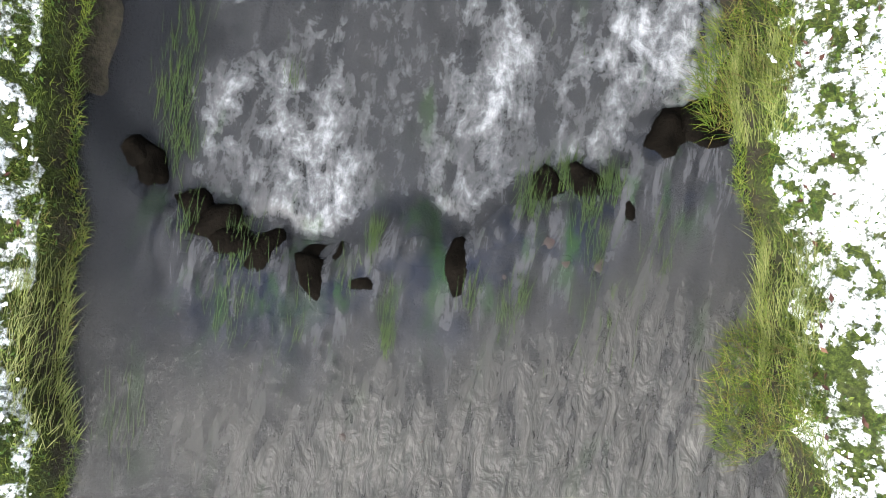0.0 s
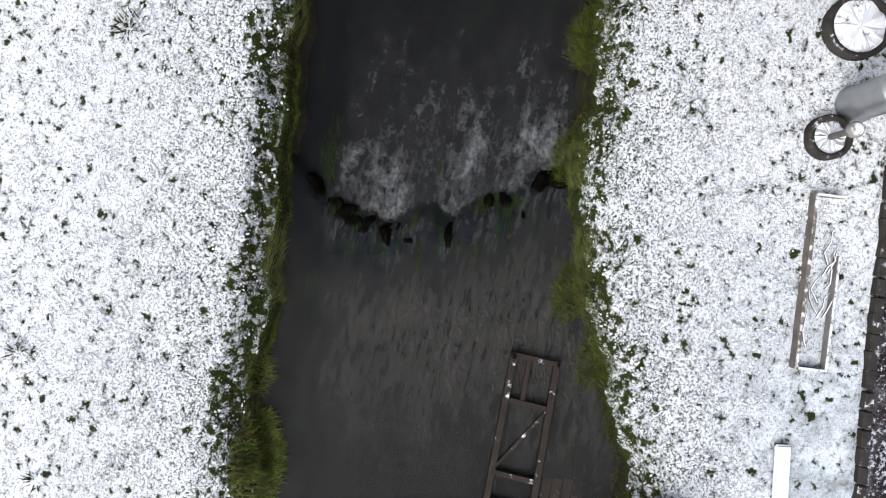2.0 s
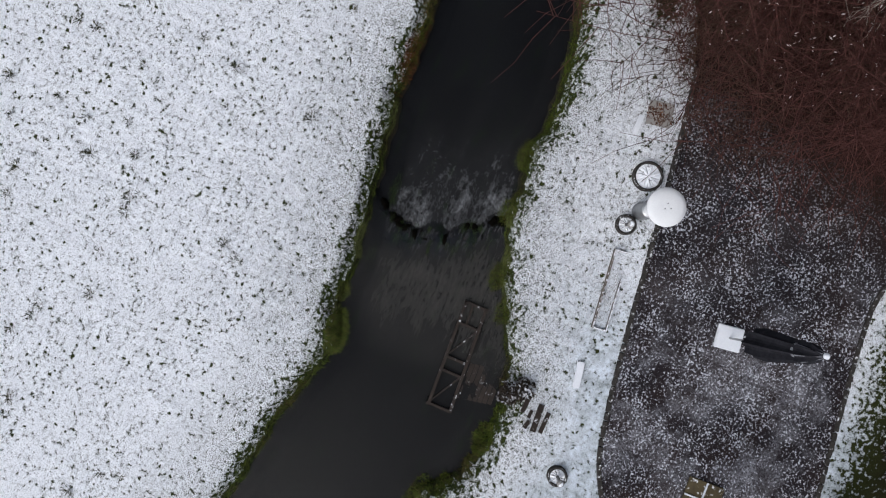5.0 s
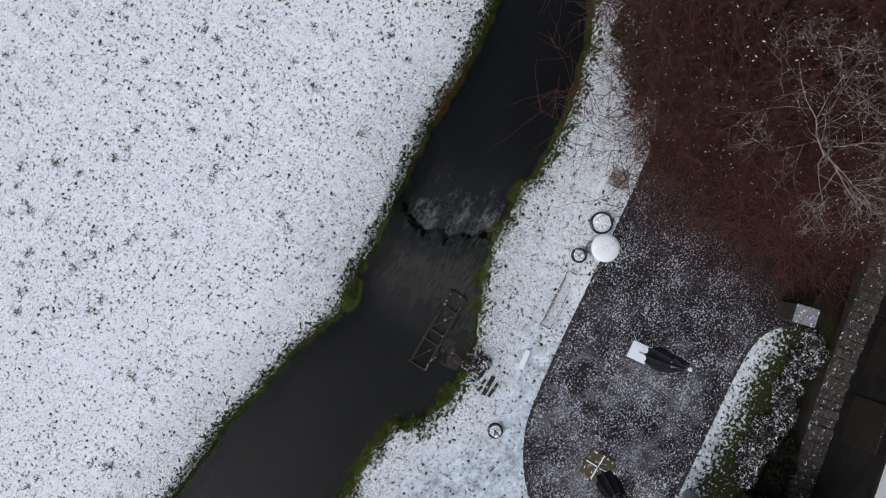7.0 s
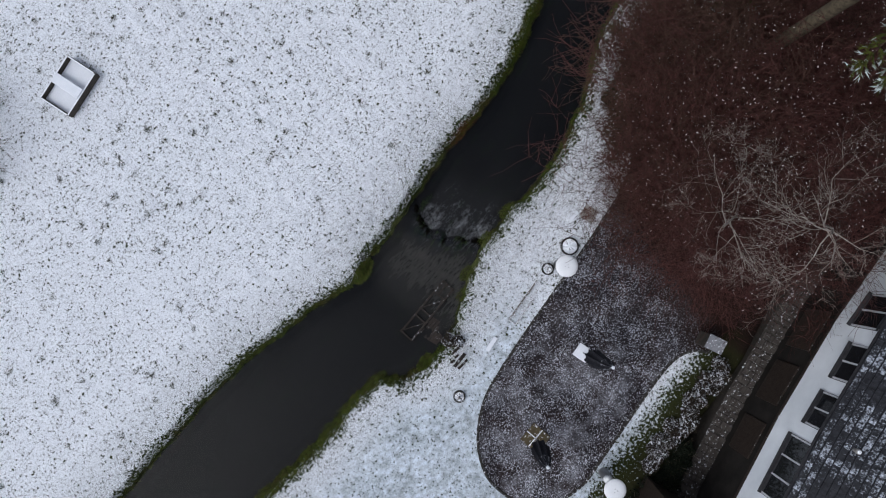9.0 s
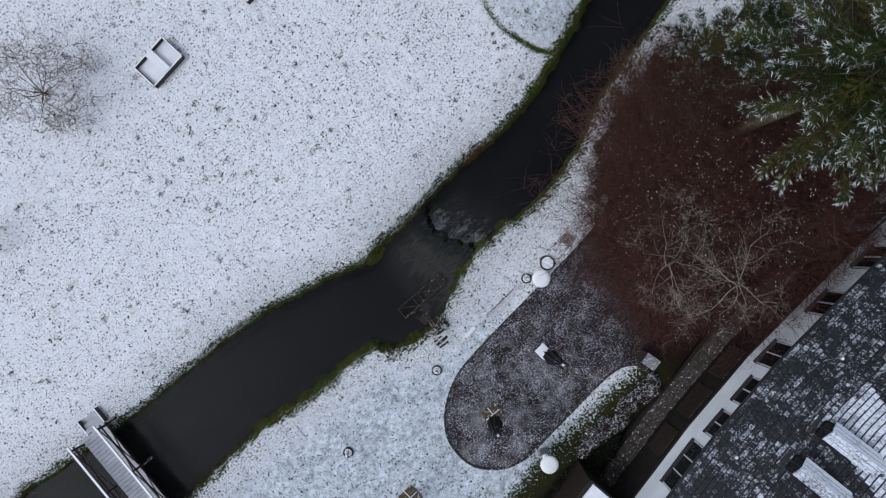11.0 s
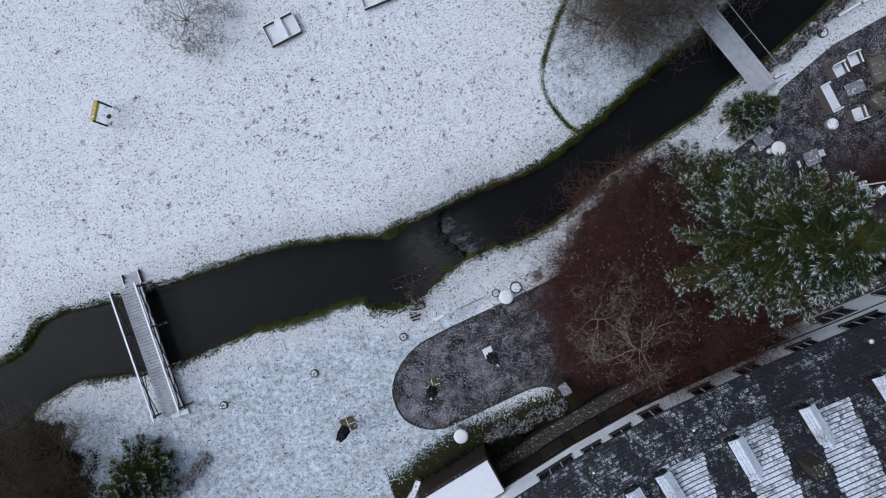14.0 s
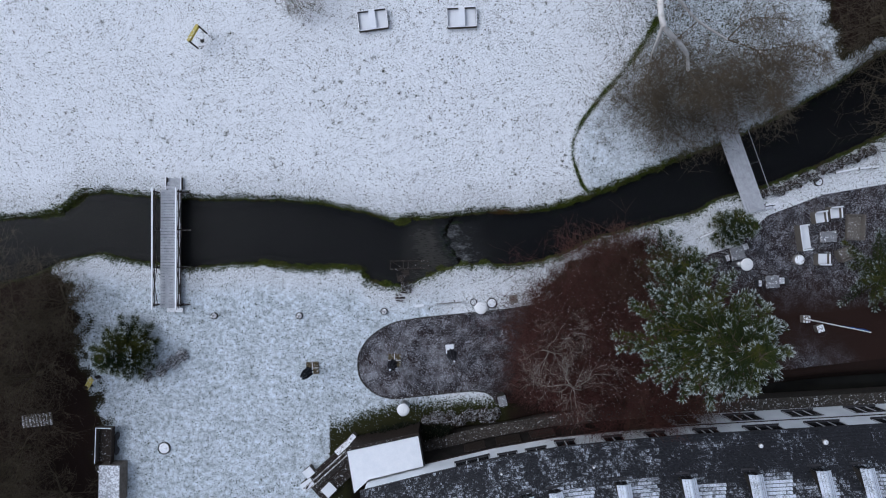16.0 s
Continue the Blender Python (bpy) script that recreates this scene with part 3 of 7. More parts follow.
def build_ground():
    def lines(lo, hi, near_lo, near_hi, fine, mid, reach):
        a = np.arange(near_lo, near_hi, fine)
        b = np.concatenate([np.arange(lo, near_lo, mid), a, np.arange(near_hi, hi, mid)])
        out = np.array([1.0, 4, 10, 25, 60, 150, 400, 900]) * reach
        return np.concatenate([lo - out[::-1], b, hi + out])
    gx = lines(-44, 44, -3.2, 3.6, 0.045, 0.17, 1.0)
    gy = lines(-26, 30, -3.2, 3.6, 0.045, 0.19, 1.0)
    X, Y = np.meshgrid(gx, gy)
    Z, inside, dip = ground_height(X, Y)
    out = np.clip(-inside, 0, 3)
    lump = np.array([smooth_noise(x, y, 2.2) * 0.035 + smooth_noise(x, y, 9.0, 4) * 0.022 for x, y in zip(X.ravel(), Y.ravel())]).reshape(X.shape)
    near = (np.abs(X) < 60) & (np.abs(Y) < 60)
    Z = Z + np.where(near, lump, 0) * (0.35 + 0.65 * ease((inside < 0) * 1.0))
    patch = np.array([smooth_noise(x, y, 1.3, 7) for x, y in zip(X.ravel(), Y.ravel())]).reshape(X.shape)
    melt = np.where(inside > 0, 1.0, 0.0)
    mud = np.where(inside > -0.05, 1.0, 0.0) * 0.9
    mud = np.maximum(mud, ease(dip * 2))
    melt = np.maximum(melt, ease(dip * 1.5))
    race = np.interp(X, MX, MY)
    melt = np.maximum(melt, 0.82 * ease((race + 2.6 - Y) / 1.2) * (X > -8) * (X < 5) * (Y < -9))
    melt = np.maximum(melt, 0.20 * ease((south(X) - Y - 0.8) / 3.0) * (0.6 + 0.5 * patch))
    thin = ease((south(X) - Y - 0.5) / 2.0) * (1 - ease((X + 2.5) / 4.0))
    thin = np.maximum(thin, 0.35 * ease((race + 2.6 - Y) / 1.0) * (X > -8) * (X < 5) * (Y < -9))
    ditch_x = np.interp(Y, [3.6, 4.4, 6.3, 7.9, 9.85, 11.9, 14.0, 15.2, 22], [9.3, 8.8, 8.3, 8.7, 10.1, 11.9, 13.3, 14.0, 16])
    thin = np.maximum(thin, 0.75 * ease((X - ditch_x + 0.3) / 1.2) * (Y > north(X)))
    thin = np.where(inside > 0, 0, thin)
    melt = np.maximum(melt, 0.55 * np.exp(-((X - 16.0) / 5) ** 2 - ((Y - 9.4) / 2.0) ** 2))
    melt = np.maximum(melt, 0.66 * np.exp(-((X - 18.0) / 7) ** 4 - ((Y - 13.0) / 5.0) ** 4) * (inside < 0) * (Y > 3))
    rich = np.exp(-((X - 12.0) / 4.5) ** 4) * (Y > north(X)) + np.exp(-((X + 26.0) / 1.8) ** 4) * (Y > north(X)) + np.exp(-((X + 8.0) / 3.2) ** 4) * (Y < south(X))
    melt = np.maximum(melt, 0.98 * rich * ease((0.62 + 0.5 * patch - out) / 0.35) * (inside < 0))
    litter = litter_shade_at(X, Y, patch) * (inside < 0)
    litter = np.maximum(litter, 0.52 * ease((race + 2.2 - Y) / 1.6) * (X > -8) * (X < 5) * (Y < -9))
    h, w = X.shape
    verts = np.stack([X.ravel(), Y.ravel(), Z.ravel()], 1)
    i = np.arange(h * w).reshape(h, w)
    faces = np.stack([i[:-1, :-1], i[:-1, 1:], i[1:, 1:], i[1:, :-1]], -1).reshape(-1, 4)
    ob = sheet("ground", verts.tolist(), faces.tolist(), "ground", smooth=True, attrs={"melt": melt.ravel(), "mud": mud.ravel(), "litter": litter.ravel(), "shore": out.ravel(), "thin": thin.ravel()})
    return tagged(ob, "snow-dusted meadow and garden with grass showing through", "ground", kind="structure")


build_ground()


def fall_line(y):
    """Where the weir's edge runs, east of which the water tumbles."""
    ys = np.array([-1.6, -1.21, -1.07, -0.9, -0.77, -0.72, -0.48, -0.28, -0.1, -0.03, 0.1, 0.21, 0.38, 0.51, 0.63, 0.83, 0.91, 1.07, 1.29, 1.52, 1.75, 2.4])
    xs = np.array([0.95, 0.91, 0.80, 0.82, 0.72, 0.47, 0.42, 0.36, 0.20, 0.08, 0.10, 0.20, 0.17, 0.03, -0.09, -0.12, -0.02, -0.09, 0.0, 0.05, 0.3, 0.8])
    return np.interp(y, ys, xs)


def build_water():
    gx = np.concatenate([np.arange(-90, -8, 1.0), np.arange(-8, -2.4, 0.12), np.arange(-2.4, 3.6, 0.03), np.arange(3.6, 9, 0.12), np.arange(9, 91, 1.0)])
    v = np.concatenate([np.linspace(0, 1, 110)])
    X = np.repeat(gx[None, :], len(v), 0)
    lo, hi = south(X) - 0.5, north(X) + 0.5
    Y = lo + (hi - lo) * v[:, None]
    past = X - fall_line(Y)
    drop = ease((past + 0.30) / 0.36)
    fade = ease((north(X) - 0.50 - Y) / 0.30)
    strong = 0.78 + 0.45 * np.exp(-((Y - 0.75) / 0.26) ** 2) + 0.42 * np.exp(-((Y + 0.05) / 0.14) ** 2) + 0.45 * np.exp(-((Y + 0.62) / 0.13) ** 2) + 0.4 * np.exp(-((Y + 1.0) / 0.2) ** 2) + 0.25 * np.sin(Y * 9 + X * 2.2)
    swirl = np.array([noise.noise(Vector((x * 1.3, y * 2.2, 9))) for x, y in zip(X.ravel(), Y.ravel())]).reshape(X.shape)
    foam = ease((past + 0.03) / 0.07) * (0.55 + 0.6 * (1 - ease((past - 0.15) / 0.9))) * strong * fade
    foam = foam * (1 - ease((past - 0.3) / 2.4)) * (0.95 + 0.7 * swirl)
    foam = np.clip(foam, 0, 1.15)
    foot = np.exp(-((past + 0.32) / 0.38) ** 2) * ease((north(X) - Y - 0.15) / 0.5)
    # Mask for the silty bed and the ripple light painted over it
    silt_ripple = (0.11 + 0.89 * ease((-past - 0.45) / 0.9) + 0.03 * ease(past / 0.4)) * (0.3 + 0.7 * ease((north(X) - Y - 0.25) / 0.8)) * (0.15 + 0.85 * ease((X + 3.6) / 2.6)) * (1 - 0.7 * ease((past - 1.5) / 3))
    rough = 0.25 + 1.0 * np.clip(foam, 0, 1)
    ripple = np.array([noise.noise(Vector((x * 1.6, y * 2.6, 1))) * 0.6 + noise.noise(Vector((x * 5, y * 7, 2))) * 0.4 for x, y in zip(X.ravel(), Y.ravel())]).reshape(X.shape)
    Z = WATER - 0.14 * drop + ripple * 0.045 * rough + 0.03 * np.clip(foam, 0, 1.2) * ease((past + 0.02) / 0.1)
    verts = np.stack([X.ravel(), Y.ravel(), Z.ravel()], 1)
    h, w = X.shape
    i = np.arange(h * w).reshape(h, w)
    faces = np.stack([i[:-1, :-1], i[:-1, 1:], i[1:, 1:], i[1:, :-1]], -1).reshape(-1, 4)
    ob = sheet("water", verts.tolist(), faces.tolist(), "water", smooth=True, attrs={"foam": foam.ravel(), "silt_ripple": silt_ripple.ravel(), "foot": foot.ravel()})
    return tagged(ob, "dark stream water breaking into white foam at a low weir", "water", kind="structure")


build_water()


# ---- the gravel terrace and the ground under the trees ----
def curve_points(pts, n=8):
    """A smooth line through points (Catmull-Rom)."""
    p = [np.array(q, float) for q in pts]
    p = [2 * p[0] - p[1], *p, 2 * p[-1] - p[-2]]
    out = []
    for a, b, c, d in zip(p, p[1:], p[2:], p[3:]):
        for k in range(n):
            t = k / n
            out.append(0.5 * (2 * b + (c - a) * t + (2 * a - 5 * b + 4 * c - d) * t * t + (3 * b - a - 3 * c + d) * t ** 3))
    out.append(p[-2])
    return out


EDGE = [(5.5, -4.05), (4.1, -4.25), (2.1, -4.48), (-0.9, -4.78), (-2.6, -5.0), (-3.9, -5.3), (-5.2, -6.1), (-6.0, -7.2), (-6.1, -8.3), (-5.8, -9.2),
        (-4.9, -10.0), (-3.8, -10.3), (-2.6, -10.2), (-0.3, -9.95), (1.2, -9.8), (2.1, -9.8), (2.8, -10.05), (3.25, -10.6)]
EDGE_LINE = curve_points(EDGE, 10)


def build_terrace():
    line = [(x, y) for x, y in EDGE_LINE]
    ring = line + [(6.0, -10.6), (12, -9.6), (20, -8.6), (32, -7.2), (32, 4.6), (25, 3.4), (21.3, 2.0), (19.0, -0.1), (14, -1.6), (9, -2.8)]
    bm = bmesh.new()
    f = bm.faces.new([bm.verts.new((x, y, 0.035)) for x, y in ring])
    if f.normal.z < 0:
        f.normal_flip()
    bmesh.ops.triangulate(bm, faces=[f])
    bmesh.ops.subdivide_edges(bm, edges=bm.edges[:], cuts=5, use_grid_fill=True)
    ob = part("pavement", bm, "gravel")
    xs = np.array([v.co[:] for v in ob.data.vertices])
    east = ease((xs[:, 0] - 2.6 - 0.25 * (xs[:, 1] + 7)) / 2.6) * (1 - ease((xs[:, 0] - 16) / 3) * ease((xs[:, 1] + 3.6) / 1.6))
    east = east * (1 - np.exp(-((xs[:, 0] - 24.3) / 1.6) ** 2 - ((xs[:, 1] + 7.7) / 0.9) ** 2))
    ob.data.attributes.new("east", "FLOAT", "POINT").data.foreach_set("value", east.astype(np.float32))
    west = 1 - ease((xs[:, 0] + 1.0 + 0.5 * (xs[:, 1] + 7)) / 3.0) * 0.85
    ob.data.attributes.new("west", "FLOAT", "POINT").data.foreach_set("value", west.astype(np.float32))
    tagged(ob, "dark gravel terrace lightly dusted with snow", "terrace", kind="structure")


build_terrace()


# ---- trees ----
class Sticks:
    """Gathers tapered sticks of few sides into one mesh."""

    def __init__(self):
        self.v, self.f, self.tip = [], [], []

    def add(self, pts, radii, n=4, tips=None):
        base = len(self.v)
        prev = None
        for k, (p, r) in enumerate(zip(pts, radii)):
            d = (pts[min(k + 1, len(pts) - 1)] - pts[max(k - 1, 0)])
            d = d.normalized() if d.length > 1e-6 else Vector((0, 0, 1))
            a = d.orthogonal().normalized()
            b = d.cross(a)
            for j in range(n):
                w = 6.28318531 * j / n
                self.v.append(tuple(p + (a * math.cos(w) + b * math.sin(w)) * r))
                self.tip.append(1.0 if tips is None else tips[k])
            if prev is not None:
                for j in range(n):
                    self.f.append((prev + j, prev + (j + 1) % n, prev + n + (j + 1) % n, prev + n + j))
            prev = base + k * n
        return self

    def make(self, name, material, parent, label=""):
        ob = sheet(name, self.v, self.f, material, parent, smooth=True, attrs={"tip": self.tip})
        if label:
            tagged(ob, label)
        return ob


def grow(rng, wood, twigs, start, way, length, radius, level, depth, spread, lift, split, fine=1.0, crook=1.0):
    """A limb with side shoots; thick ones go to wood, thin ones to twigs."""
    steps = 5 if level < 2 else 3
    radius = max(radius, 0.0085 * fine)
    p, d, pts, radii = Vector(start), Vector(way).normalized(), [], []
    for k in range(steps + 1):
        pts.append(p.copy())
        radii.append(max(radius * (1 - 0.75 * k / steps), 0.005 * fine))
        d = (d + Vector((rng.gauss(0, 1), rng.gauss(0, 1), rng.gauss(0, 0.7))) * (0.16 * crook) + Vector((0, 0, lift)) * 0.12).normalized()
        p = p + d * (length / steps)
    (wood if level <= 1 else twigs).add(pts, radii, 6 if level == 0 else (4 if level < 3 else 3))
    if level >= depth:
        return
    for _ in range(split[min(level, len(split) - 1)]):
        u = rng.uniform(0.25, 1.0)
        k = min(int(u * steps), steps - 1)
        q = pts[k].lerp(pts[k + 1], u * steps - k)
        fwd = (pts[k + 1] - pts[k]).normalized()
        side = fwd.orthogonal().normalized()
        side.rotate(Matrix.Rotation(rng.uniform(0, 6.283), 3, fwd))
        w = (fwd * (1 - spread) + side * spread).normalized()
        grow(rng, wood, twigs, q, w, length * rng.uniform(0.45, 0.72), radius * (1 - 0.7 * u) * 0.62, level + 1, depth, spread, lift, split, fine, crook)


def bare_tree(name, label, at, height, seed, limbs, bark, twig, spread=0.62, lift=0.35, depth=4, split=(0, 6, 6, 5), trunk_r=0.16, lean=(0, 0), fork=0.3, group="", fine=1.0):
    rng = random.Random(seed)
    root = thing(name, label, "tree", group, at)
    trunk, wood, twigs = Sticks(), Sticks(), Sticks()
    top = Vector((lean[0], lean[1], height * fork))
    trunk.add([Vector((0, 0, -0.1)), Vector((lean[0] * 0.3, lean[1] * 0.3, height * fork * 0.5)), top], [trunk_r * 1.35, trunk_r, trunk_r * 0.8], 8)
    for k in range(limbs):
        w = 6.283 * (k + rng.uniform(-0.3, 0.3)) / limbs
        out = rng.uniform(0.5, 1.1)
        grow(rng, wood, twigs, top * rng.uniform(0.75, 1.0), (math.cos(w) * out, math.sin(w) * out, rng.uniform(0.55, 1.2)),
             height * (1 - fork) * rng.uniform(0.6, 0.9), trunk_r * rng.uniform(0.45, 0.65), 1, depth, spread, lift, split, fine)
    trunk.make("trunk", bark, root)
    tagged(wood.make("branchwork", bark, root), kind="stuff")
    tagged(twigs.make("crown", twig, root), kind="stuff")
    return root


class Sprays:
    """Gathers slim three-cornered tufts of needles into one mesh, each with how near the tip of its bough it grows."""

    def __init__(self):
        self.v, self.f, self.tip = [], [], []

    def tuft(self, base, way, length, width, side, tip):
        k = len(self.v)
        w = side * (width / 2)
        self.v += [tuple(base - w), tuple(base + w), tuple(base + way * length)]
        self.f.append((k, k + 1, k + 2))
        self.tip += [tip * 0.85, tip * 0.85, tip]


def conifer(label, at, height, radius, seed, group="conifers", whorls=16, arms=9, low=0.08, power=0.8, thick=1.0, droop=0.2, dense=1.0):
    """A spruce: whorls of boughs with side shoots that bristle with needle tufts, frosted towards the tips."""
    rng = random.Random(seed)
    root = thing("conifer", label, "tree", group, at)
    trunk, boughs, sprays = Sticks(), Sticks(), Sprays()
    trunk.add([Vector((0, 0, -0.1)), Vector((0, 0, height * 0.5)), Vector((0, 0, height))], [0.016 * height, 0.011 * height, 0.02], 8)
    for i in range(whorls):
        u = min(max((i + rng.uniform(-0.3, 0.3)) / (whorls - 1), 0.0), 0.985)
        z = height * (low + (1 - low) * u)
        reach = radius * (1 - u) ** power + 0.16
        count = max(4, int(arms * (1 - 0.55 * u)))
        for k in range(count):
            w = 6.283 * (k + rng.uniform(-0.45, 0.45)) / count + i * 1.1
            r = reach * rng.choice((0.62, 0.82, 0.92, 0.97, 1.0, 1.08)) * rng.uniform(0.9, 1.05)
            d = Vector((math.cos(w), math.sin(w), 0))
            side = Vector((-d.y, d.x, 0))
            sag = rng.uniform(0.5, 1.4) * droop * (1 - u) - 0.30 * u
            spine = [Vector((0, 0, z)) + d * (r * t) + side * (0.06 * r * math.sin(3 * t + k)) + Vector((0, 0, -sag * r * (t * 1.4 - 0.55 * t * t))) for t in (0, 0.25, 0.5, 0.75, 1.0)]
            boughs.add(spine, [0.035 * (1 - u) + 0.010, 0.020, 0.014, 0.009, 0.005], 4)
            n = max(5, int(r / 0.20))
            for j in range(n + 1):
                t = 0.08 + 0.90 * min(1.0, (j + 0.6 * rng.random()) / n)
                s = min(int(t * 4), 3)
                q = spine[s].lerp(spine[s + 1], t * 4 - s)
                fwd = (spine[s + 1] - spine[s]).normalized()
                for hand in (-1, 1, 0):
                    if hand == 0 and j < n - 2:
                        continue
                    ln = (0.22 + 0.34 * (1 - t) ** 0.7) * min(1.0, 0.35 + r / 2.4) * rng.uniform(0.65, 1.25)
                    way = (fwd * rng.uniform(0.6, 1.0) + side * hand * rng.uniform(0.5, 0.95) + Vector((0, 0, rng.uniform(-0.22, 0.14)))).normalized()
                    across = way.cross(Vector((0, 0, 1))).normalized()
                    m = int((9 + 26 * ln) * dense)
                    for c in range(m):
                        a = (c + rng.random()) / m
                        b = q + way * (ln * a)
                        w2 = (way * rng.uniform(0.5, 1.2) + across * rng.uniform(-0.9, 0.9) + Vector((0, 0, rng.uniform(-0.35, 0.55)))).normalized()
                        flat = w2.cross(Vector((rng.gauss(0, 0.5), rng.gauss(0, 0.5), 1))).normalized()
                        tip = min(1.0, (0.35 + 0.65 * t) * (0.45 + 0.60 * a))
                        sprays.tuft(b, w2, rng.uniform(0.09, 0.19) * thick, 0.034 * thick, flat, tip)
    trunk.make("trunk", "twig_olive", root)
    tagged(boughs.make("branchwork", "twig_olive", root), kind="stuff")
    tagged(sheet("crown", sprays.v, sprays.f, "needles", root, attrs={"tip": sprays.tip}), kind="stuff")
    return root


conifer("tall dark-green spruce with frosted bough tips beside the terrace", (11.75, -4.15, 0), 17.5, 3.4, 3, whorls=13, arms=14, low=0.64, power=0.55, droop=0.2)
conifer("bluish frosted spruce below the tall one by the stream", (13.8, -1.5, 0), 7.5, 2.3, 4, whorls=11, arms=11, low=0.2, droop=0.3)
conifer("small bushy spruce dusted with snow beside the footbridge", (18.5, 1.2, 0), 3.8, 1.25, 5, whorls=11, arms=9)
conifer("small rounded spruce with snowy shoots on the lawn", (-21.2, -6.9, 0), 4.2, 1.9, 8, whorls=12, arms=12, power=0.6, dense=1.6)
conifer("frosted spruce at the far end of the terrace", (28.0, -1.9, 0), 8.0, 2.6, 12, whorls=11, arms=9)

RED = [((7.9, -3.9), 4.0, 21), ((8.4, -4.6), 7.0, 22), ((7.1, -6.6), 4.8, 23), ((10.3, -2.5), 3.0, 24), ((12.0, -7.2), 6.0, 25), ((9.4, -7.6), 6.3, 26),
       ((8.9, -3.2), 4.8, 27), ((12.0, -1.2), 2.8, 28), ((14.0, -5.6), 5.5, 29), ((7.0, -5.2), 3.4, 30), ((14.6, -8.6), 5.0, 36), ((10.4, -4.6), 6.6, 39),
       ((7.0, -8.7), 4.2, 40), ((10.9, -2.8), 5.6, 66), ((7.6, -5.2), 5.2, 67), ((8.4, -6.4), 6.2, 68)]
for (x, y), h, seed in RED:
    bare_tree("shrub_tree", "reddish-brown leafless shrub tree with dense fine twigs", (x, y, 0.02), h, seed, 9, "twig_red", "twig_brown" if seed % 3 == 0 else "twig_red",
              spread=0.62, lift=0.15, depth=4, split=(0, 8, 8, 6), trunk_r=0.07 if x > 7.7 else 0.035, fork=0.1, group="red shrub trees", fine=1.0 if x > 7.7 else 0.5)


def leaning_tree(label, base, fork, seed, limbs, length, trunk_r, bark="bark_pale", drop=0.0, rise=0.5):
    """A slim crooked tree that leans from its foot to a fork, where limbs fan out the way it leans."""
    rng = random.Random(seed)
    root = thing("bare_tree", label, "tree", "leaning bare trees", (*base, 0.02))
    trunk, wood, twigs = Sticks(), Sticks(), Sticks()
    top = Vector((fork[0] - base[0], fork[1] - base[1], fork[2]))
    bend = Vector((top.x * 0.35, top.y * 0.25, top.z * 0.55))
    trunk.add([Vector((0, 0, -0.1)), bend * 0.6, bend, bend.lerp(top, 0.55) + Vector((0.08, -0.1, 0.1)), top], [trunk_r * 1.4, trunk_r * 1.1, trunk_r, trunk_r * 0.85, trunk_r * 0.7], 8)
    heading = math.atan2(top.y, top.x)
    for k in range(limbs):
        w = heading + (k + 0.5 - limbs / 2) * (5.0 / limbs) + rng.uniform(-0.25, 0.25)
        grow(rng, wood, twigs, bend.lerp(top, rng.uniform(0.35, 1.0)), (math.cos(w), math.sin(w), rng.uniform(0.1, rise) - drop), length * rng.uniform(0.45, 1.1),
             trunk_r * rng.uniform(0.42, 0.62), 1, 4, 0.55, 0.05, (0, 6, 4, 3), 0.45, 1.5)
    trunk.make("trunk", bark, root)
    tagged(wood.make("branchwork", bark, root), kind="stuff")
    tagged(twigs.make("crown", bark, root), kind="stuff")


leaning_tree("leafless tree with pale crooked limbs reaching over the terrace", (8.2, -6.9), (5.3, -5.9, 6.2), 31, 7, 2.1, 0.034)
leaning_tree("leafless pale-limbed tree with a fan of twigs before the house", (8.7, -9.0), (6.3, -7.4, 8.2), 37, 8, 2.3, 0.036)
leaning_tree("thin leafless tree with pale twigs among the shrub trees", (9.4, -5.6), (7.4, -4.9, 6.4), 38, 4, 1.2, 0.020)
leaning_tree("slim brown leafless tree leaning to the house roof", (12.4, -9.3), (11.0, -9.6, 6.3), 39, 6, 1.9, 0.05, "twig_brown")


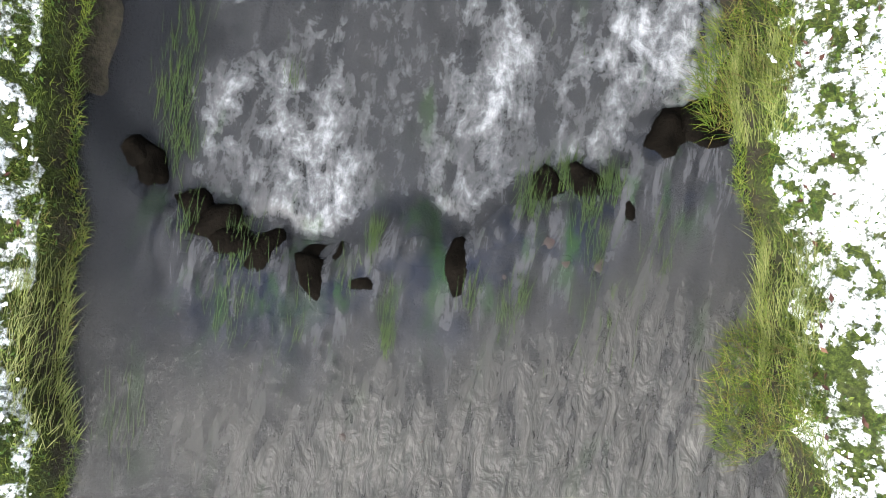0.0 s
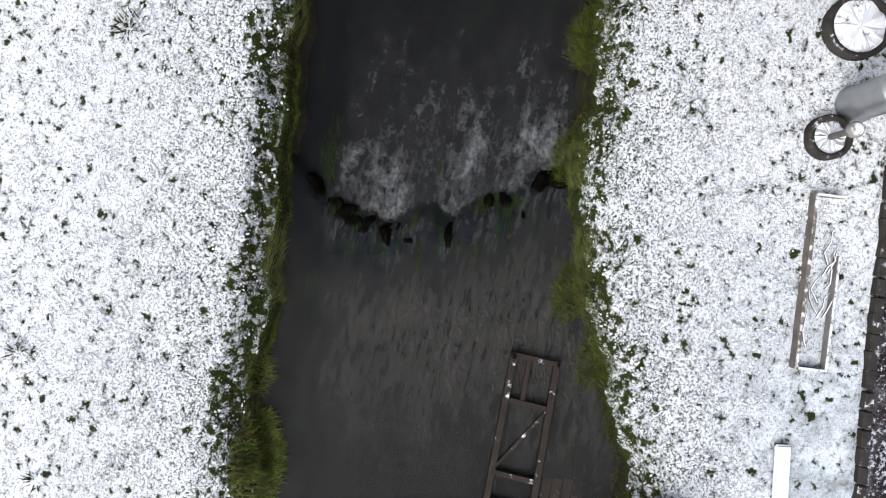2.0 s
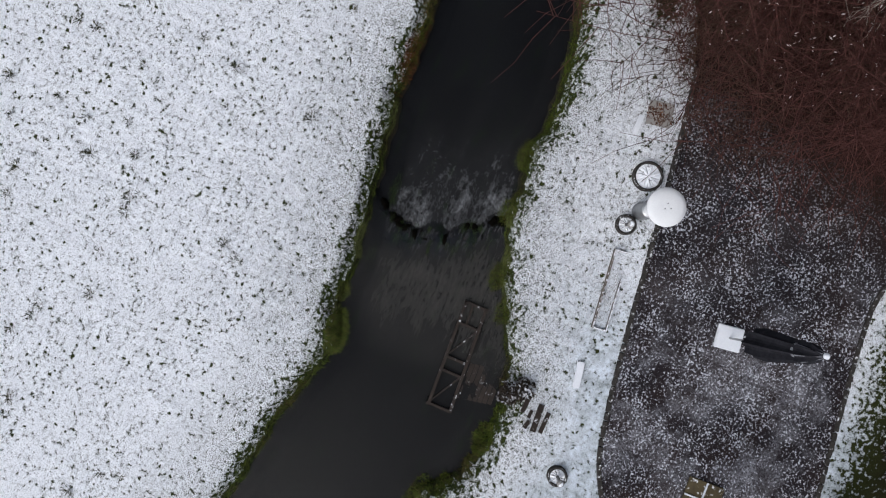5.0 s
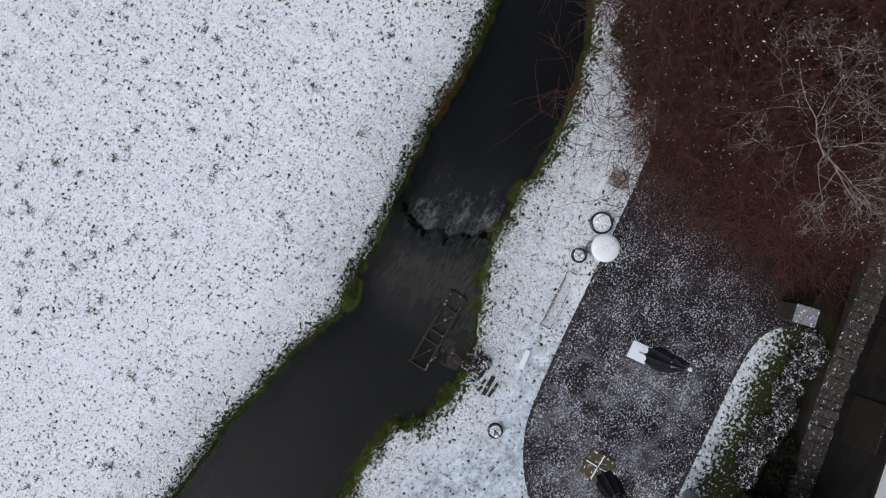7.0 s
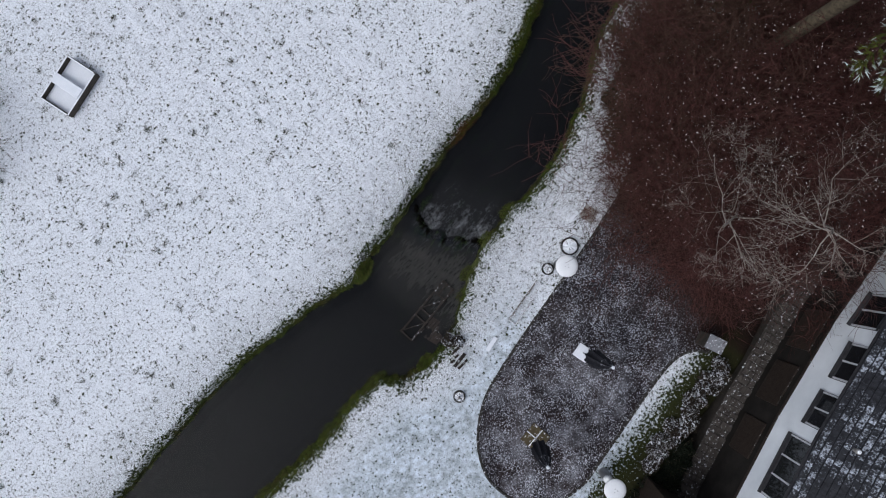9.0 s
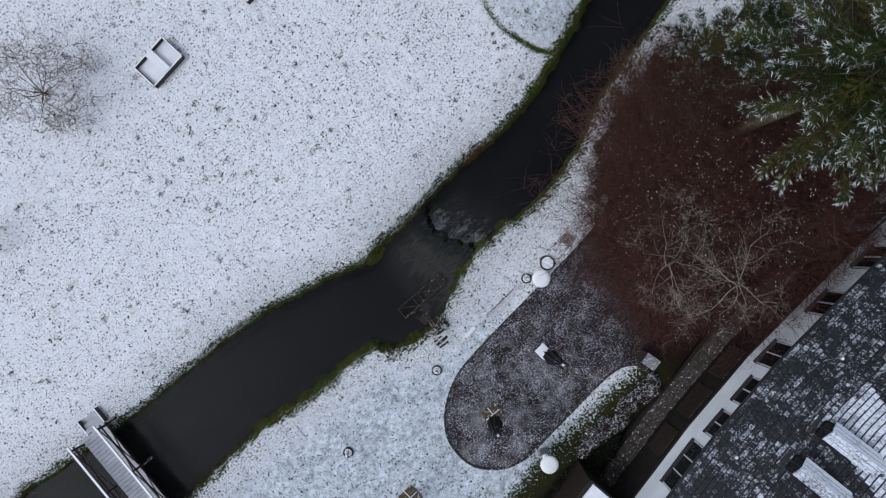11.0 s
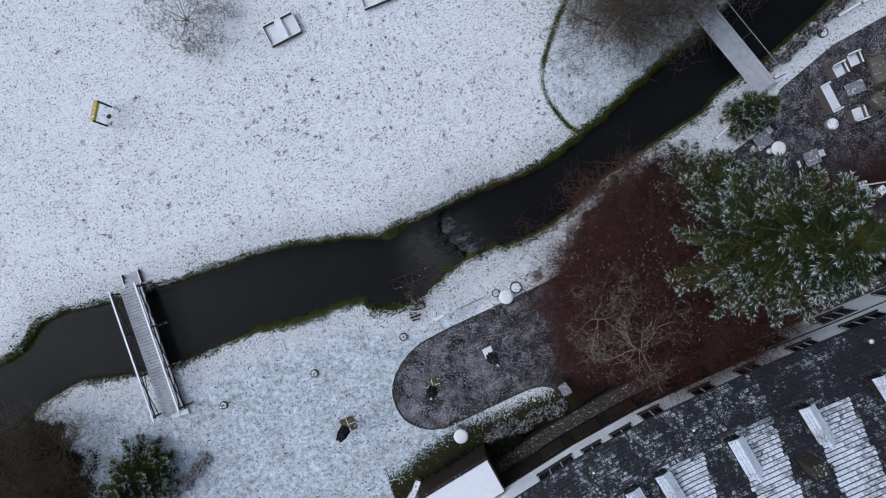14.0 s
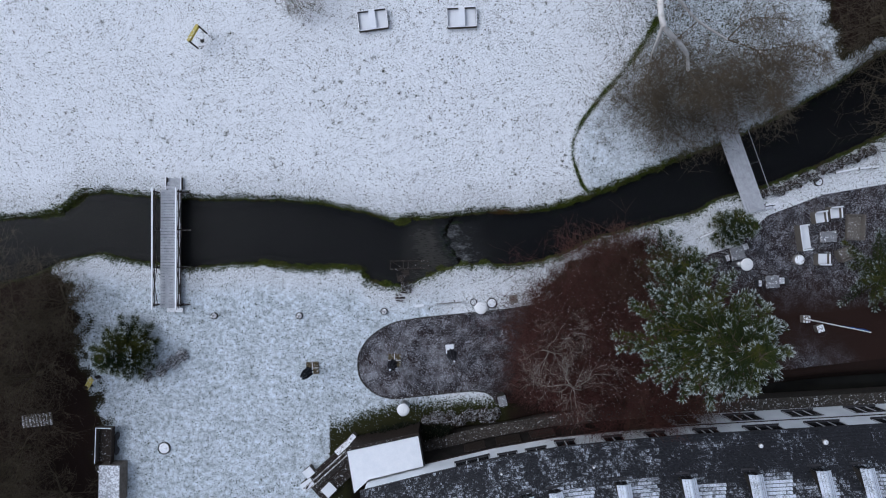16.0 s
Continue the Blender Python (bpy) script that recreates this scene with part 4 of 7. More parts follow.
def overhanging_tree():
    """A big tree north of the stream: pale limbs that droop from high up into a wide veil of fine twigs."""
    rng = random.Random(32)
    root = thing("bare_tree", "large leafless tree with pale drooping limbs over the footbridge", "tree", "", (11.6, 19.2, 0))
    o = Vector((11.6, 19.2, 0))
    trunk, wood, twigs = Sticks(), Sticks(), Sticks()

    def limb(points, r0, r1, sides=7):
        pts = [Vector((float(q[0]), float(q[1]), float(q[2]))) for q in curve_points(points, 5)]
        pts = [p - o for p in pts]
        (wood if sides > 5 else twigs).add(pts, [r0 + (r1 - r0) * k / (len(pts) - 1) for k in range(len(pts))], sides)
        return pts

    trunk.add([Vector((0, 0, -0.2)), Vector((-0.3, -1.6, 3.5)), Vector((-0.9, -4.2, 7.5)), Vector((-1.35, -6.9, 10.8))], [0.42, 0.33, 0.26, 0.19], 10)
    runs = [limb([(10.25, 12.3, 10.8), (10.5, 10.8, 10.6), (11.9, 10.3, 9.2), (12.6, 10.1, 8.2), (13.1, 9.6, 7.2)], 0.16, 0.10),
            limb([(10.5, 10.8, 10.6), (10.75, 10.5, 9.0), (11.3, 10.6, 6.6), (11.8, 10.4, 4.6)], 0.11, 0.045),
            limb([(10.4, 12.6, 10.6), (11.6, 12.5, 9.6), (13.2, 11.9, 8.2), (15.4, 11.4, 6.8)], 0.11, 0.05)]
    fine = [limb([(13.1, 9.6, 7.2), (14.0, 8.9, 6.6), (15.2, 8.2, 6.2)], 0.06, 0.02, 5),
            limb([(13.1, 9.6, 7.2), (14.8, 9.6, 6.4), (16.8, 9.0, 5.8)], 0.05, 0.02, 5),
            limb([(11.8, 10.4, 4.6), (12.0, 9.3, 4.4), (12.8, 8.3, 4.2)], 0.04, 0.015, 5),
            limb([(15.4, 11.4, 6.8), (17.4, 10.9, 6.3), (19.6, 9.8, 5.8)], 0.05, 0.02, 5),
            limb([(15.4, 11.4, 6.8), (16.8, 12.6, 6.6), (19.2, 12.8, 6.0)], 0.05, 0.02, 5),
            limb([(13.2, 11.9, 8.2), (12.2, 11.0, 7.0), (10.9, 9.2, 5.6)], 0.04, 0.015, 5),
            limb([(17.4, 10.9, 6.3), (18.2, 9.2, 5.9), (19.0, 7.9, 5.4)], 0.035, 0.015, 5),
            limb([(17.4, 10.9, 6.3), (19.8, 11.3, 6.0), (22.0, 10.6, 5.6)], 0.035, 0.015, 5)]
    for pts, many in [(p, 10) for p in runs] + [(p, 62) for p in fine]:
        for _ in range(many):
            k = rng.randrange(len(pts) // 3, len(pts) - 1)
            fwd = (pts[k + 1] - pts[k]).normalized()
            w = (fwd * 0.7 + Vector((rng.gauss(0, 0.7), rng.gauss(-0.15, 0.7), rng.gauss(-0.25, 0.4)))).normalized()
            grow(rng, wood, twigs, pts[k], w, rng.uniform(0.7, 1.7), 0.018, 2, 4, 0.6, -0.05, (0, 0, 4, 4), 0.75, 1.8)
    trunk.make("trunk", "bark", root)
    tagged(wood.make("branchwork", "bark_white", root), kind="stuff")
    tagged(twigs.make("crown", "bark_dark", root), kind="stuff")


overhanging_tree()
bare_tree("bare_tree", "slender leafless tree on the meadow", (10.8, 18.4, 0), 8.0, 33, 6, "bark", "bark_dark", depth=4, split=(0, 6, 6, 5), trunk_r=0.12)
bare_tree("bare_bush", "round leafless bush with fine twigs on the snowy meadow", (-10.2, 17.5, 0), 3.6, 34, 9, "bark_dark", "bark_dark", lift=0.1, depth=4,
          split=(0, 5, 6, 4), trunk_r=0.05, fork=0.08)
for (x, y), h, seed in (((14.0, 9.0), 4.2, 61), ((16.2, 8.4), 4.0, 62), ((12.4, 9.2), 3.6, 64), ((15.4, 10.8), 4.2, 65), ((18.6, 9.9), 3.8, 69), ((20.6, 11.4), 3.8, 63)):
    bare_tree("bare_bush", "olive-brown leafless bush on the stream bank", (x, y, -0.05), h, seed, 10, "twig_olive", "bark_dark", lift=0.05, depth=4,
              split=(0, 6, 6, 5), trunk_r=0.05, fork=0.08, group="bank bushes")
for (x, y), h, seed in (((-28.6, -5.2), 7, 41), ((-31, -8.6), 8, 42), ((-27.6, -8.6), 6, 45), ((-28.5, -13.6), 6, 43), ((-25.6, -4.0), 3.5, 44), ((-31, -15.5), 7, 46), ((-26.0, -16.5), 4, 47)):
    bare_tree("bare_tree", "olive-brown leafless tree at the garden's edge", (x, y, 0), h, seed, 9, "twig_olive", "twig_olive", lift=0.2, depth=4, split=(0, 7, 7, 5), trunk_r=0.11, fork=0.12, group="garden-edge trees")
for (x, y), h, seed in (((29, 11.0), 7, 51), ((32, 15), 9, 52), ((28.2, 15.0), 7, 53), ((33, 6.5), 5, 54)):
    bare_tree("bare_tree", "dark leafless tree overhanging the stream", (x, y, 0), h, seed, 9, "twig_olive", "twig_olive", lift=0.2, depth=4, split=(0, 7, 7, 5), trunk_r=0.13, fork=0.15, group="streamside trees")


# ---- the low weir: stones, moss and trailing weed ----
def stone_mesh(seed, rx, ry, rz):
    bm = bmesh.new()
    bmesh.ops.create_icosphere(bm, subdivisions=3, radius=1.0)
    for v in bm.verts:
        p = v.co.normalized()
        k = 1 + 0.34 * noise.noise(p * 1.2 + Vector((seed, 0, 0))) + 0.12 * noise.noise(p * 2.6 + Vector((0, seed, 0))) + 0.07 * noise.noise(p * 9 + Vector((0, 0, seed)))
        v.co = Vector((p.x * rx, p.y * ry, p.z * rz)) * k
    for f in bm.faces:
        f.smooth = True
    return bm


STONES = [(0.06, 1.64, 0.12, 0.08), (-0.10, 1.34, 0.13, 0.09), (-0.22, 1.14, 0.12, 0.10), (-0.34, 0.80, 0.22, 0.13), (-0.27, 0.57, 0.12, 0.10), (-0.20, 0.32, 0.12, 0.10),
          (-0.21, -0.04, 0.155, 0.11), (0.06, -0.20, 0.11, 0.09), (0.22, -0.42, 0.15, 0.10), (0.25, -0.82, 0.08, 0.08), (0.45, -0.90, 0.12, 0.09), (0.62, -0.95, 0.15, 0.10),
          (0.68, -1.16, 0.19, 0.12), (0.55, 0.20, 0.15, 0.09), (0.05, 1.0, 0.13, 0.10), (-0.28, 0.98, 0.13, 0.09), (-0.36, 0.66, 0.15, 0.10), (-0.30, 0.45, 0.11, 0.09),
          (-0.14, 1.24, 0.12, 0.09), (0.02, 1.52, 0.11, 0.09), (0.16, 1.72, 0.10, 0.08), (-0.12, 0.18, 0.10, 0.08), (0.72, -1.02, 0.14, 0.09), (0.80, -1.28, 0.13, 0.09), (0.36, -0.60, 0.10, 0.08)]
for k, (x, y, r, h) in enumerate(STONES):
    ob = part("weir_stone", stone_mesh(k * 3.7 + 1, r * 1.2, r * 0.75, h), "rock")
    ob.matrix_basis = pose(x, y, WATER - h * (0.93 if k in (6, 9, 12, 2, 11, 15, 16, 17, 18) else 1.4) - 0.10 * (x > fall_line(y) - 0.05), 0, 0, 12 if k in (6, 9) else (k * 47) % 180)
    tagged(ob, "dark wet rounded stone of the weir in the stream", "stone", "weir stones")


for k, (x, y, r) in enumerate(((-0.04, -0.71, 0.045), (-0.06, -0.55, 0.038), (0.03, -0.44, 0.05), (-0.18, -0.26, 0.035), (-0.62, 1.32, 0.035), (-0.28, 1.36, 0.03), (-1.1, 0.42, 0.05), (-1.05, 0.02, 0.035), (-0.72, 0.95, 0.03))):
    ob = part("pebble", stone_mesh(k * 2.3 + 40, r * 1.25, r, r * 0.4), "pebble")
    ob.matrix_basis = pose(x, y, WATER - 0.004 - r * 0.28, 0, 0, k * 63 % 180)
    tagged(ob, "muted reddish pebble just under the clear water", "stone", "pebbles in the stream")


class Blades:
    """Gathers bent blades of grass, thin leaves and strands into one mesh."""

    def __init__(self):
        self.v, self.f = [], []

    def blade(self, x, y, z, length, width, turn, lean, bend=0.6):
        dx, dy = math.cos(turn), math.sin(turn)
        b = len(self.v)
        px, py = -dy * width / 2, dx * width / 2
        up, out = math.cos(lean), math.sin(lean)
        mx, my, mz = x + dx * length * 0.5 * out, y + dy * length * 0.5 * out, z + length * 0.5 * up
        ex, ey, ez = x + dx * length * min(1.0, out + bend * 0.4), y + dy * length * min(1.0, out + bend * 0.4), z + length * up * (1 - bend * 0.45)
        self.v += [(x - px, y - py, z), (x + px, y + py, z), (mx - px * 0.8, my - py * 0.8, mz), (mx + px * 0.8, my + py * 0.8, mz), (ex, ey, ez)]
        self.f += [(b, b + 1, b + 3, b + 2), (b + 2, b + 3, b + 4)]

    def leaf(self, x, y, z, size, turn, tilt):
        dx, dy = math.cos(turn) * size, math.sin(turn) * size
        b = len(self.v)
        w = 0.42
        self.v += [(x - dx, y - dy, z), (x - dy * w, y + dx * w, z + tilt * size), (x + dx, y + dy, z + 0.3 * tilt * size), (x + dy * w, y - dx * w, z + 0.1 * size)]
        self.f += [(b, b + 1, b + 2, b + 3)]

    def make(self, name, material, label, category):
        ob = sheet(name, self.v, self.f, material)
        return tagged(ob, label, category, kind="stuff")


def ground_z(x, y):
    return float(ground_height(x, y)[0])


rng = random.Random(77)
lush, dry, weed, rusty = Blades(), Blades(), Blades(), Blades()
for count, x0, x1, size in ((24000, -3.0, 3.4, 0.62), (20000, -9.5, 9.5, 1.35), (34000, -31, 30, 2.5)):
    for _ in range(count):
        x = rng.uniform(x0, x1)
        if size > 1 and -2.8 < x < 3.2:
            continue
        side = rng.random() < 0.5
        tuft = 0.5 + 0.5 * noise.noise(Vector((x * 1.4, 3.0 if side else 9.0, 0)))
        wide = 0.10 + 0.62 * tuft ** 1.8
        e = rng.betavariate(1.1, 1.7) * wide - 0.03
        y = float(north(x)) + e if side else float(south(x)) - e
        toward = -1.5708 if side else 1.5708
        near_water = max(0.0, 1 - e / 0.18)
        turn = toward * 0.45 + rng.gauss(0, 0.7) if rng.random() < 0.6 * near_water else rng.uniform(0, 6.283)
        z = ground_z(x, y) - 0.01
        if z < WATER - 0.05:
            z = WATER
        ln = rng.uniform(0.03, 0.085) * size ** 0.5 * (1 + 0.35 * near_water)
        kind = dry if noise.noise(Vector((x * 0.9, 5.0 if side else 14.0, 2))) + rng.uniform(-0.35, 0.35) > 0.22 else lush
        kind.blade(x, y, z, ln, 0.0045 * size, turn, rng.uniform(0.35, 1.25), rng.uniform(0.3, 1.0))
# tussocks that hang over the water
for cx, cy, rad, n in ((-3.0, 1.72, 0.30, 900), (-2.2, 1.86, 0.2, 400), (-0.55, -1.56, 0.28, 900), (-1.3, -1.98, 0.25, 500), (1.0, -1.22, 0.25, 600), (2.4, -1.15, 0.3, 700),
                       (-3.3, 1.62, 0.34, 900), (-4.3, -2.6, 0.3, 500),
                       *[(x / 3, float(south(x / 3)) - 0.10 - 0.08 * math.sin(x * 1.7), 0.26 + 0.08 * math.sin(x * 2.3), 170) for x in range(-39, -16)],
                       *[(x / 3, float(north(x / 3)) + 0.16 + 0.08 * math.sin(x * 1.3), 0.26 + 0.08 * math.sin(x * 2.9), 170) for x in range(22, 49)],
                       *[(x / 3, float(north(x / 3)) + 0.10 + 0.10 * math.sin(x * 1.9), 0.34, 200) for x in range(-83, -74)]):
    for _ in range(int(n * 1.5)):
        a, r = rng.uniform(0, 6.283), rad * math.sqrt(rng.random())
        x, y = cx + r * math.cos(a) * 1.3, cy + r * math.sin(a) * 0.7
        toward = -1.5708 if cy > 0.5 else 1.5708
        (lush if rng.random() < 0.75 else dry).blade(x, y, max(ground_z(x, y), WATER) - 0.01, rng.uniform(0.06, 0.17), 0.0034 if abs(cx) < 3 else 0.012, toward * 0.7 + rng.gauss(0, 0.6), rng.uniform(0.6, 1.3), 0.8)
# short blades that stand out of the snow
for _ in range(34000):
    x, y = rng.uniform(-4.2, 4.4), rng.uniform(-4.4, 5.6)
    _, inside, _ = ground_height(x, y)
    if inside > -0.3 or noise.noise(Vector((x * 2.3, y * 2.3, 5))) + rng.uniform(-0.4, 0.4) < 0.05:
        continue
    if y < -4.1 + 0.12 * (2 - x):
        continue
    (lush if rng.random() < 0.6 else dry).blade(x, y, ground_z(x, y) - 0.005, rng.uniform(0.025, 0.06), 0.005, rng.uniform(0, 6.283), rng.uniform(0.3, 1.2))
# rusty dead stems on the north bank
for _ in range(900):
    x = rng.gauss(3.7, 0.42)
    y = float(north(x)) + rng.uniform(-0.06, 0.22)
    rusty.blade(x, y, max(ground_z(x, y), WATER), rng.uniform(0.06, 0.16), 0.011, rng.uniform(0, 6.283), rng.uniform(0.5, 1.3))
rusty.make("dead_stems", "rust", "rust-brown dead stems on the bank", "plants")
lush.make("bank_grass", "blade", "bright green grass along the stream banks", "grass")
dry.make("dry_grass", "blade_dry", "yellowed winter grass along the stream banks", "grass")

leaves, clover = Blades(), Blades()
for _ in range(9000):
    x = rng.uniform(-4, 4.2)
    side = rng.random() < 0.5
    e = 0.04 + 0.62 * rng.random() ** 1.4
    y = float(north(x)) + e if side else float(south(x)) - e
    if noise.noise(Vector((x * 2.1, y * 2.1, 1))) > -0.1:
        clover.leaf(x, y, ground_z(x, y) + rng.uniform(0.02, 0.06), rng.uniform(0.006, 0.017), rng.uniform(0, 6.283), rng.uniform(-0.4, 0.4))
for _ in range(420):
    x = rng.uniform(-4, 4.6)
    side = rng.random() < 0.4
    e = rng.expovariate(2.6) + 0.1
    y = float(north(x)) + e if side else float(south(x)) - e
    if y > -4.2:
        leaves.leaf(x, y, ground_z(x, y) + 0.05, rng.uniform(0.011, 0.026), rng.uniform(0, 6.283), rng.uniform(-0.5, 0.5))
clover.make("clover", "clover", "small round green leaves among the bank grass", "plants")
leaves.make("fallen_leaves", "leaf", "dark red fallen leaves on snow and grass", "leaves")

# long pale strands that the current combs along the banks
pale = Blades()
for x0, x1, side, n in ((-1.35, -0.50, 1, 520), (-0.50, 0.22, -1, 620), (-1.30, -0.55, -1, 260), (0.62, 1.10, -1, 420), (-3.2, -2.6, 1, 300), (1.6, 2.4, 1, 160)):
    for _ in range(n):
        x = rng.uniform(x0, x1)
        e = rng.betavariate(1.3, 2.2) * 0.17 - 0.02
        y = float(north(x)) + e if side > 0 else float(south(x)) - e
        pale.blade(x, y, max(ground_z(x, y), WATER) + 0.01, rng.uniform(0.08, 0.20), 0.0034, rng.gauss(-0.32 * side, 0.28), rng.uniform(1.0, 1.4), 0.5)
pale.make("trailing_grass", "blade_pale", "pale green grass combed along the water's edge", "grass")

# weed that trails in the current
for cx, cy, n, spread in ((0.48, 1.58, 520, 0.11), (0.75, 1.56, 300, 0.10), (0.20, 1.52, 260, 0.08), (-0.62, 1.10, 200, 0.09), (-0.62, 0.28, 120, 0.035), (0.0, -0.68, 120, 0.05), (-0.30, -0.35, 120, 0.05), (0.5, -0.35, 120, 0.06), (0.6, 0.55, 90, 0.08), (0.8, -0.15, 110, 0.08), (1.2, -0.3, 120, 0.1), (-1.2, 1.55, 160, 0.14), (-0.45, 0.30, 90, 0.05), (-0.42, -0.28, 80, 0.05), (0.2, -0.34, 160, 0.08), (0.15, -0.62, 110, 0.05),
                          (-0.45, 1.05, 120, 0.12), (-0.35, 0.5, 60, 0.05), (-0.3, -0.75, 110, 0.14), (-0.2, 1.36, 70, 0.07), (0.95, 0.4, 110, 0.12), (1.4, 0.9, 120, 0.14), (0.9, -0.6, 90, 0.1), (0.55, 1.0, 160, 0.10), (1.05, 0.0, 160, 0.12), (1.3, -0.75, 140, 0.10), (0.35, -0.5, 140, 0.05),
                          (0.3, -0.72, 140, 0.05), (-0.15, 0.42, 90, 0.03), (-0.28, 1.12, 120, 0.06), (-0.75, 0.75, 110, 0.14), (-0.35, -0.1, 110, 0.05), (0.1, -1.0, 110, 0.09)):
    for _ in range(n):
        x, y = rng.gauss(cx, spread), rng.gauss(cy, spread * 0.6)
        zz = WATER - 0.14 * float(ease((x - fall_line(y) + 0.30) / 0.36)) + rng.uniform(-0.05, 0.008)
        weed.blade(x, y, zz, rng.uniform(0.06, 0.22), 0.0032, rng.gauss(0, 0.18), 1.5, 0.0)
weed.make("water_weed", "moss", "green strands of weed trailing in the stream", "water plants")


# ---- crusts of snow near the weir ----
def snow_clumps():
    rng = random.Random(5)
    bm = bmesh.new()
    bmesh.ops.create_icosphere(bm, subdivisions=2, radius=1.0)
    bv = np.array([v.co[:] for v in bm.verts])
    bf = np.array([[v.index for v in f.verts] for f in bm.faces])
    bm.free()
    V, F, k = [], [], 0
    tries = 0
    while k < 9000 and tries < 90000:
        tries += 1
        x, y = rng.uniform(-3.6, 3.8), rng.uniform(-4.0, 4.8)
        _, inside, _ = ground_height(x, y)
        out = -float(inside)
        if out < 0.05 or y < -4.15 + 0.12 * (2 - x):
            continue
        if rng.random() > min(1.0, 0.35 + (out - 0.05) / 0.35) or noise.noise(Vector((x * 3.1, y * 3.1, 3))) < -0.10:
            continue
        r = 0.005 + 0.014 * rng.random() ** 2
        sq = np.array([rng.uniform(0.8, 1.7), rng.uniform(0.6, 1.1), rng.uniform(0.28, 0.5)])
        a = rng.uniform(0, 6.283)
        w = bv * (1 + 0.34 * np.sin(bv[:, [1, 0, 0]] * 4.1 + rng.uniform(0, 6)) + 0.26 * np.sin(bv[:, [0, 1, 1]] * 7.3 + rng.uniform(0, 6))) * sq * r
        c, s2 = math.cos(a), math.sin(a)
        V.append(np.stack([x + w[:, 0] * c - w[:, 1] * s2, y + w[:, 0] * s2 + w[:, 1] * c, ground_z(x, y) + 0.018 + 0.03 * max(0.0, 1 - out / 0.5) + w[:, 2]], 1))
        F.append(bf + k * len(bv))
        k += 1
    ob = sheet("snow_crust", np.concatenate(V).tolist(), np.concatenate(F).tolist(), "clump", smooth=True)
    tagged(ob, "crusted lumps of snow on the grass", "snow", kind="stuff")


snow_clumps()


# ---- timber frame and landing in the water ----
def landing():
    root = thing("landing_frame", "sunken dark timber landing frame with snow crumbs", "landing stage", at=(0, 0, 0))
    z = WATER + 0.03
    y0, y1 = -1.03, -1.60
    for a, b in (((-1.35, y0), (-4.0, y0 - 0.03)), ((-1.35, y1 + 0.06), (-4.0, y1 - 0.02))):
        part("side_beam", beam(bmesh.new(), (*a, z), (*b, z), 0.07, 0.12), "wood_dark", root)
    for x in (-1.37, -1.90, -2.76, -3.10, -3.97):
        part("cross_beam", beam(bmesh.new(), (x, y0, z - 0.005), (x - 0.02, y1, z - 0.005), 0.06, 0.10), "wood_dark", root)
    part("inner_beam", beam(bmesh.new(), (-1.40, y0 - 0.19, z - 0.008), (-1.88, y0 - 0.20, z - 0.008), 0.05, 0.09), "wood_dark", root)
    for a, b in (((-2.72, y0 - 0.04), (-1.95, y1 + 0.06)), ((-3.93, y0 - 0.04), (-3.14, y1 + 0.05))):
        part("brace", beam(bmesh.new(), (*a, z - 0.02), (*b, z - 0.02), 0.035, 0.05), "wood_dark", root)
    part("mesh_floor", box(bmesh.new(), -3.96, y1 + 0.03, z - 0.09, -1.38, y0 - 0.03, z - 0.07), "dark_void", root)
    for x in (-1.38, -3.98):
        for y in (y0, y1 + 0.03):
            part("post", rod(bmesh.new(), (x, y, -1.2), (x, y, z + 0.06), 0.04), "wood_dark", root)
    for k in range(7):
        yy = -1.66 - 0.12 * k
        part("deck_plank", box(bmesh.new(), -3.62 + 0.02 * k, yy - 0.11, z - 0.06, -2.72 + 0.02 * k, yy, z - 0.03, 0.004), "wood_dark", root)
    bm = bmesh.new()
    r2 = random.Random(4)
    for cx, cy in ((-1.50, -1.32), (-1.56, -1.40), (-1.60, -1.48), (-1.52, -1.45), (-1.82, -1.50), (-1.66, -1.50), (-1.47, -1.28)):
        q = bmesh.ops.create_icosphere(bm, subdivisions=2, radius=r2.uniform(0.022, 0.04))
        for v in q["verts"]:
            v.co = Vector((v.co.x * 1.3 + cx, v.co.y + cy, v.co.z * 0.5 + z - 0.065)) + Vector((r2.uniform(-1, 1), r2.uniform(-1, 1), 0)) * 0.006
    tagged(part("snow_crumb", bm, "clump", root, "crumbs of snow on the mesh floor"), kind="stuff")


landing()

steps = thing("plank_steps", "dark weathered plank steps down to the landing", "steps")
for x0, y0, x1, y1, w in ((-2.88, -3.17, -3.26, -3.14, 0.10), (-3.14, -3.34, -3.33, -3.32, 0.07), (-2.94, -3.51, -3.60, -3.53, 0.13), (-3.06, -3.73, -3.57, -3.70, 0.09), (-3.39, -3.37, -3.59, -3.31, 0.09)):
    part("plank", beam(bmesh.new(), (x0, y0, 0.05), (x1, y1, 0.05), w, 0.05), "wood_dark", steps)

for x0, y0, x1, y1, w in ((-1.67, -4.0, -2.29, -4.09, 0.17), (4.16, -3.24, 3.60, -3.23, 0.13)):
    board = thing("snowed_board", "short board lying under smooth snow on the lawn", "board", "boards on the lawn")
    bm = beam(bmesh.new(), (x0, y0, 0.05), (x1, y1, 0.05), w, 0.05)
    bmesh.ops.bevel(bm, geom=bm.edges[:], offset=0.018, segments=2, affect="EDGES")
    part("board", beam(bmesh.new(), (x0, y0, 0.02), (x1, y1, 0.02), w * 0.8, 0.03), "wood_dark", board)
    part("snow_cover", bm, "snow", board, "smooth covering of snow")


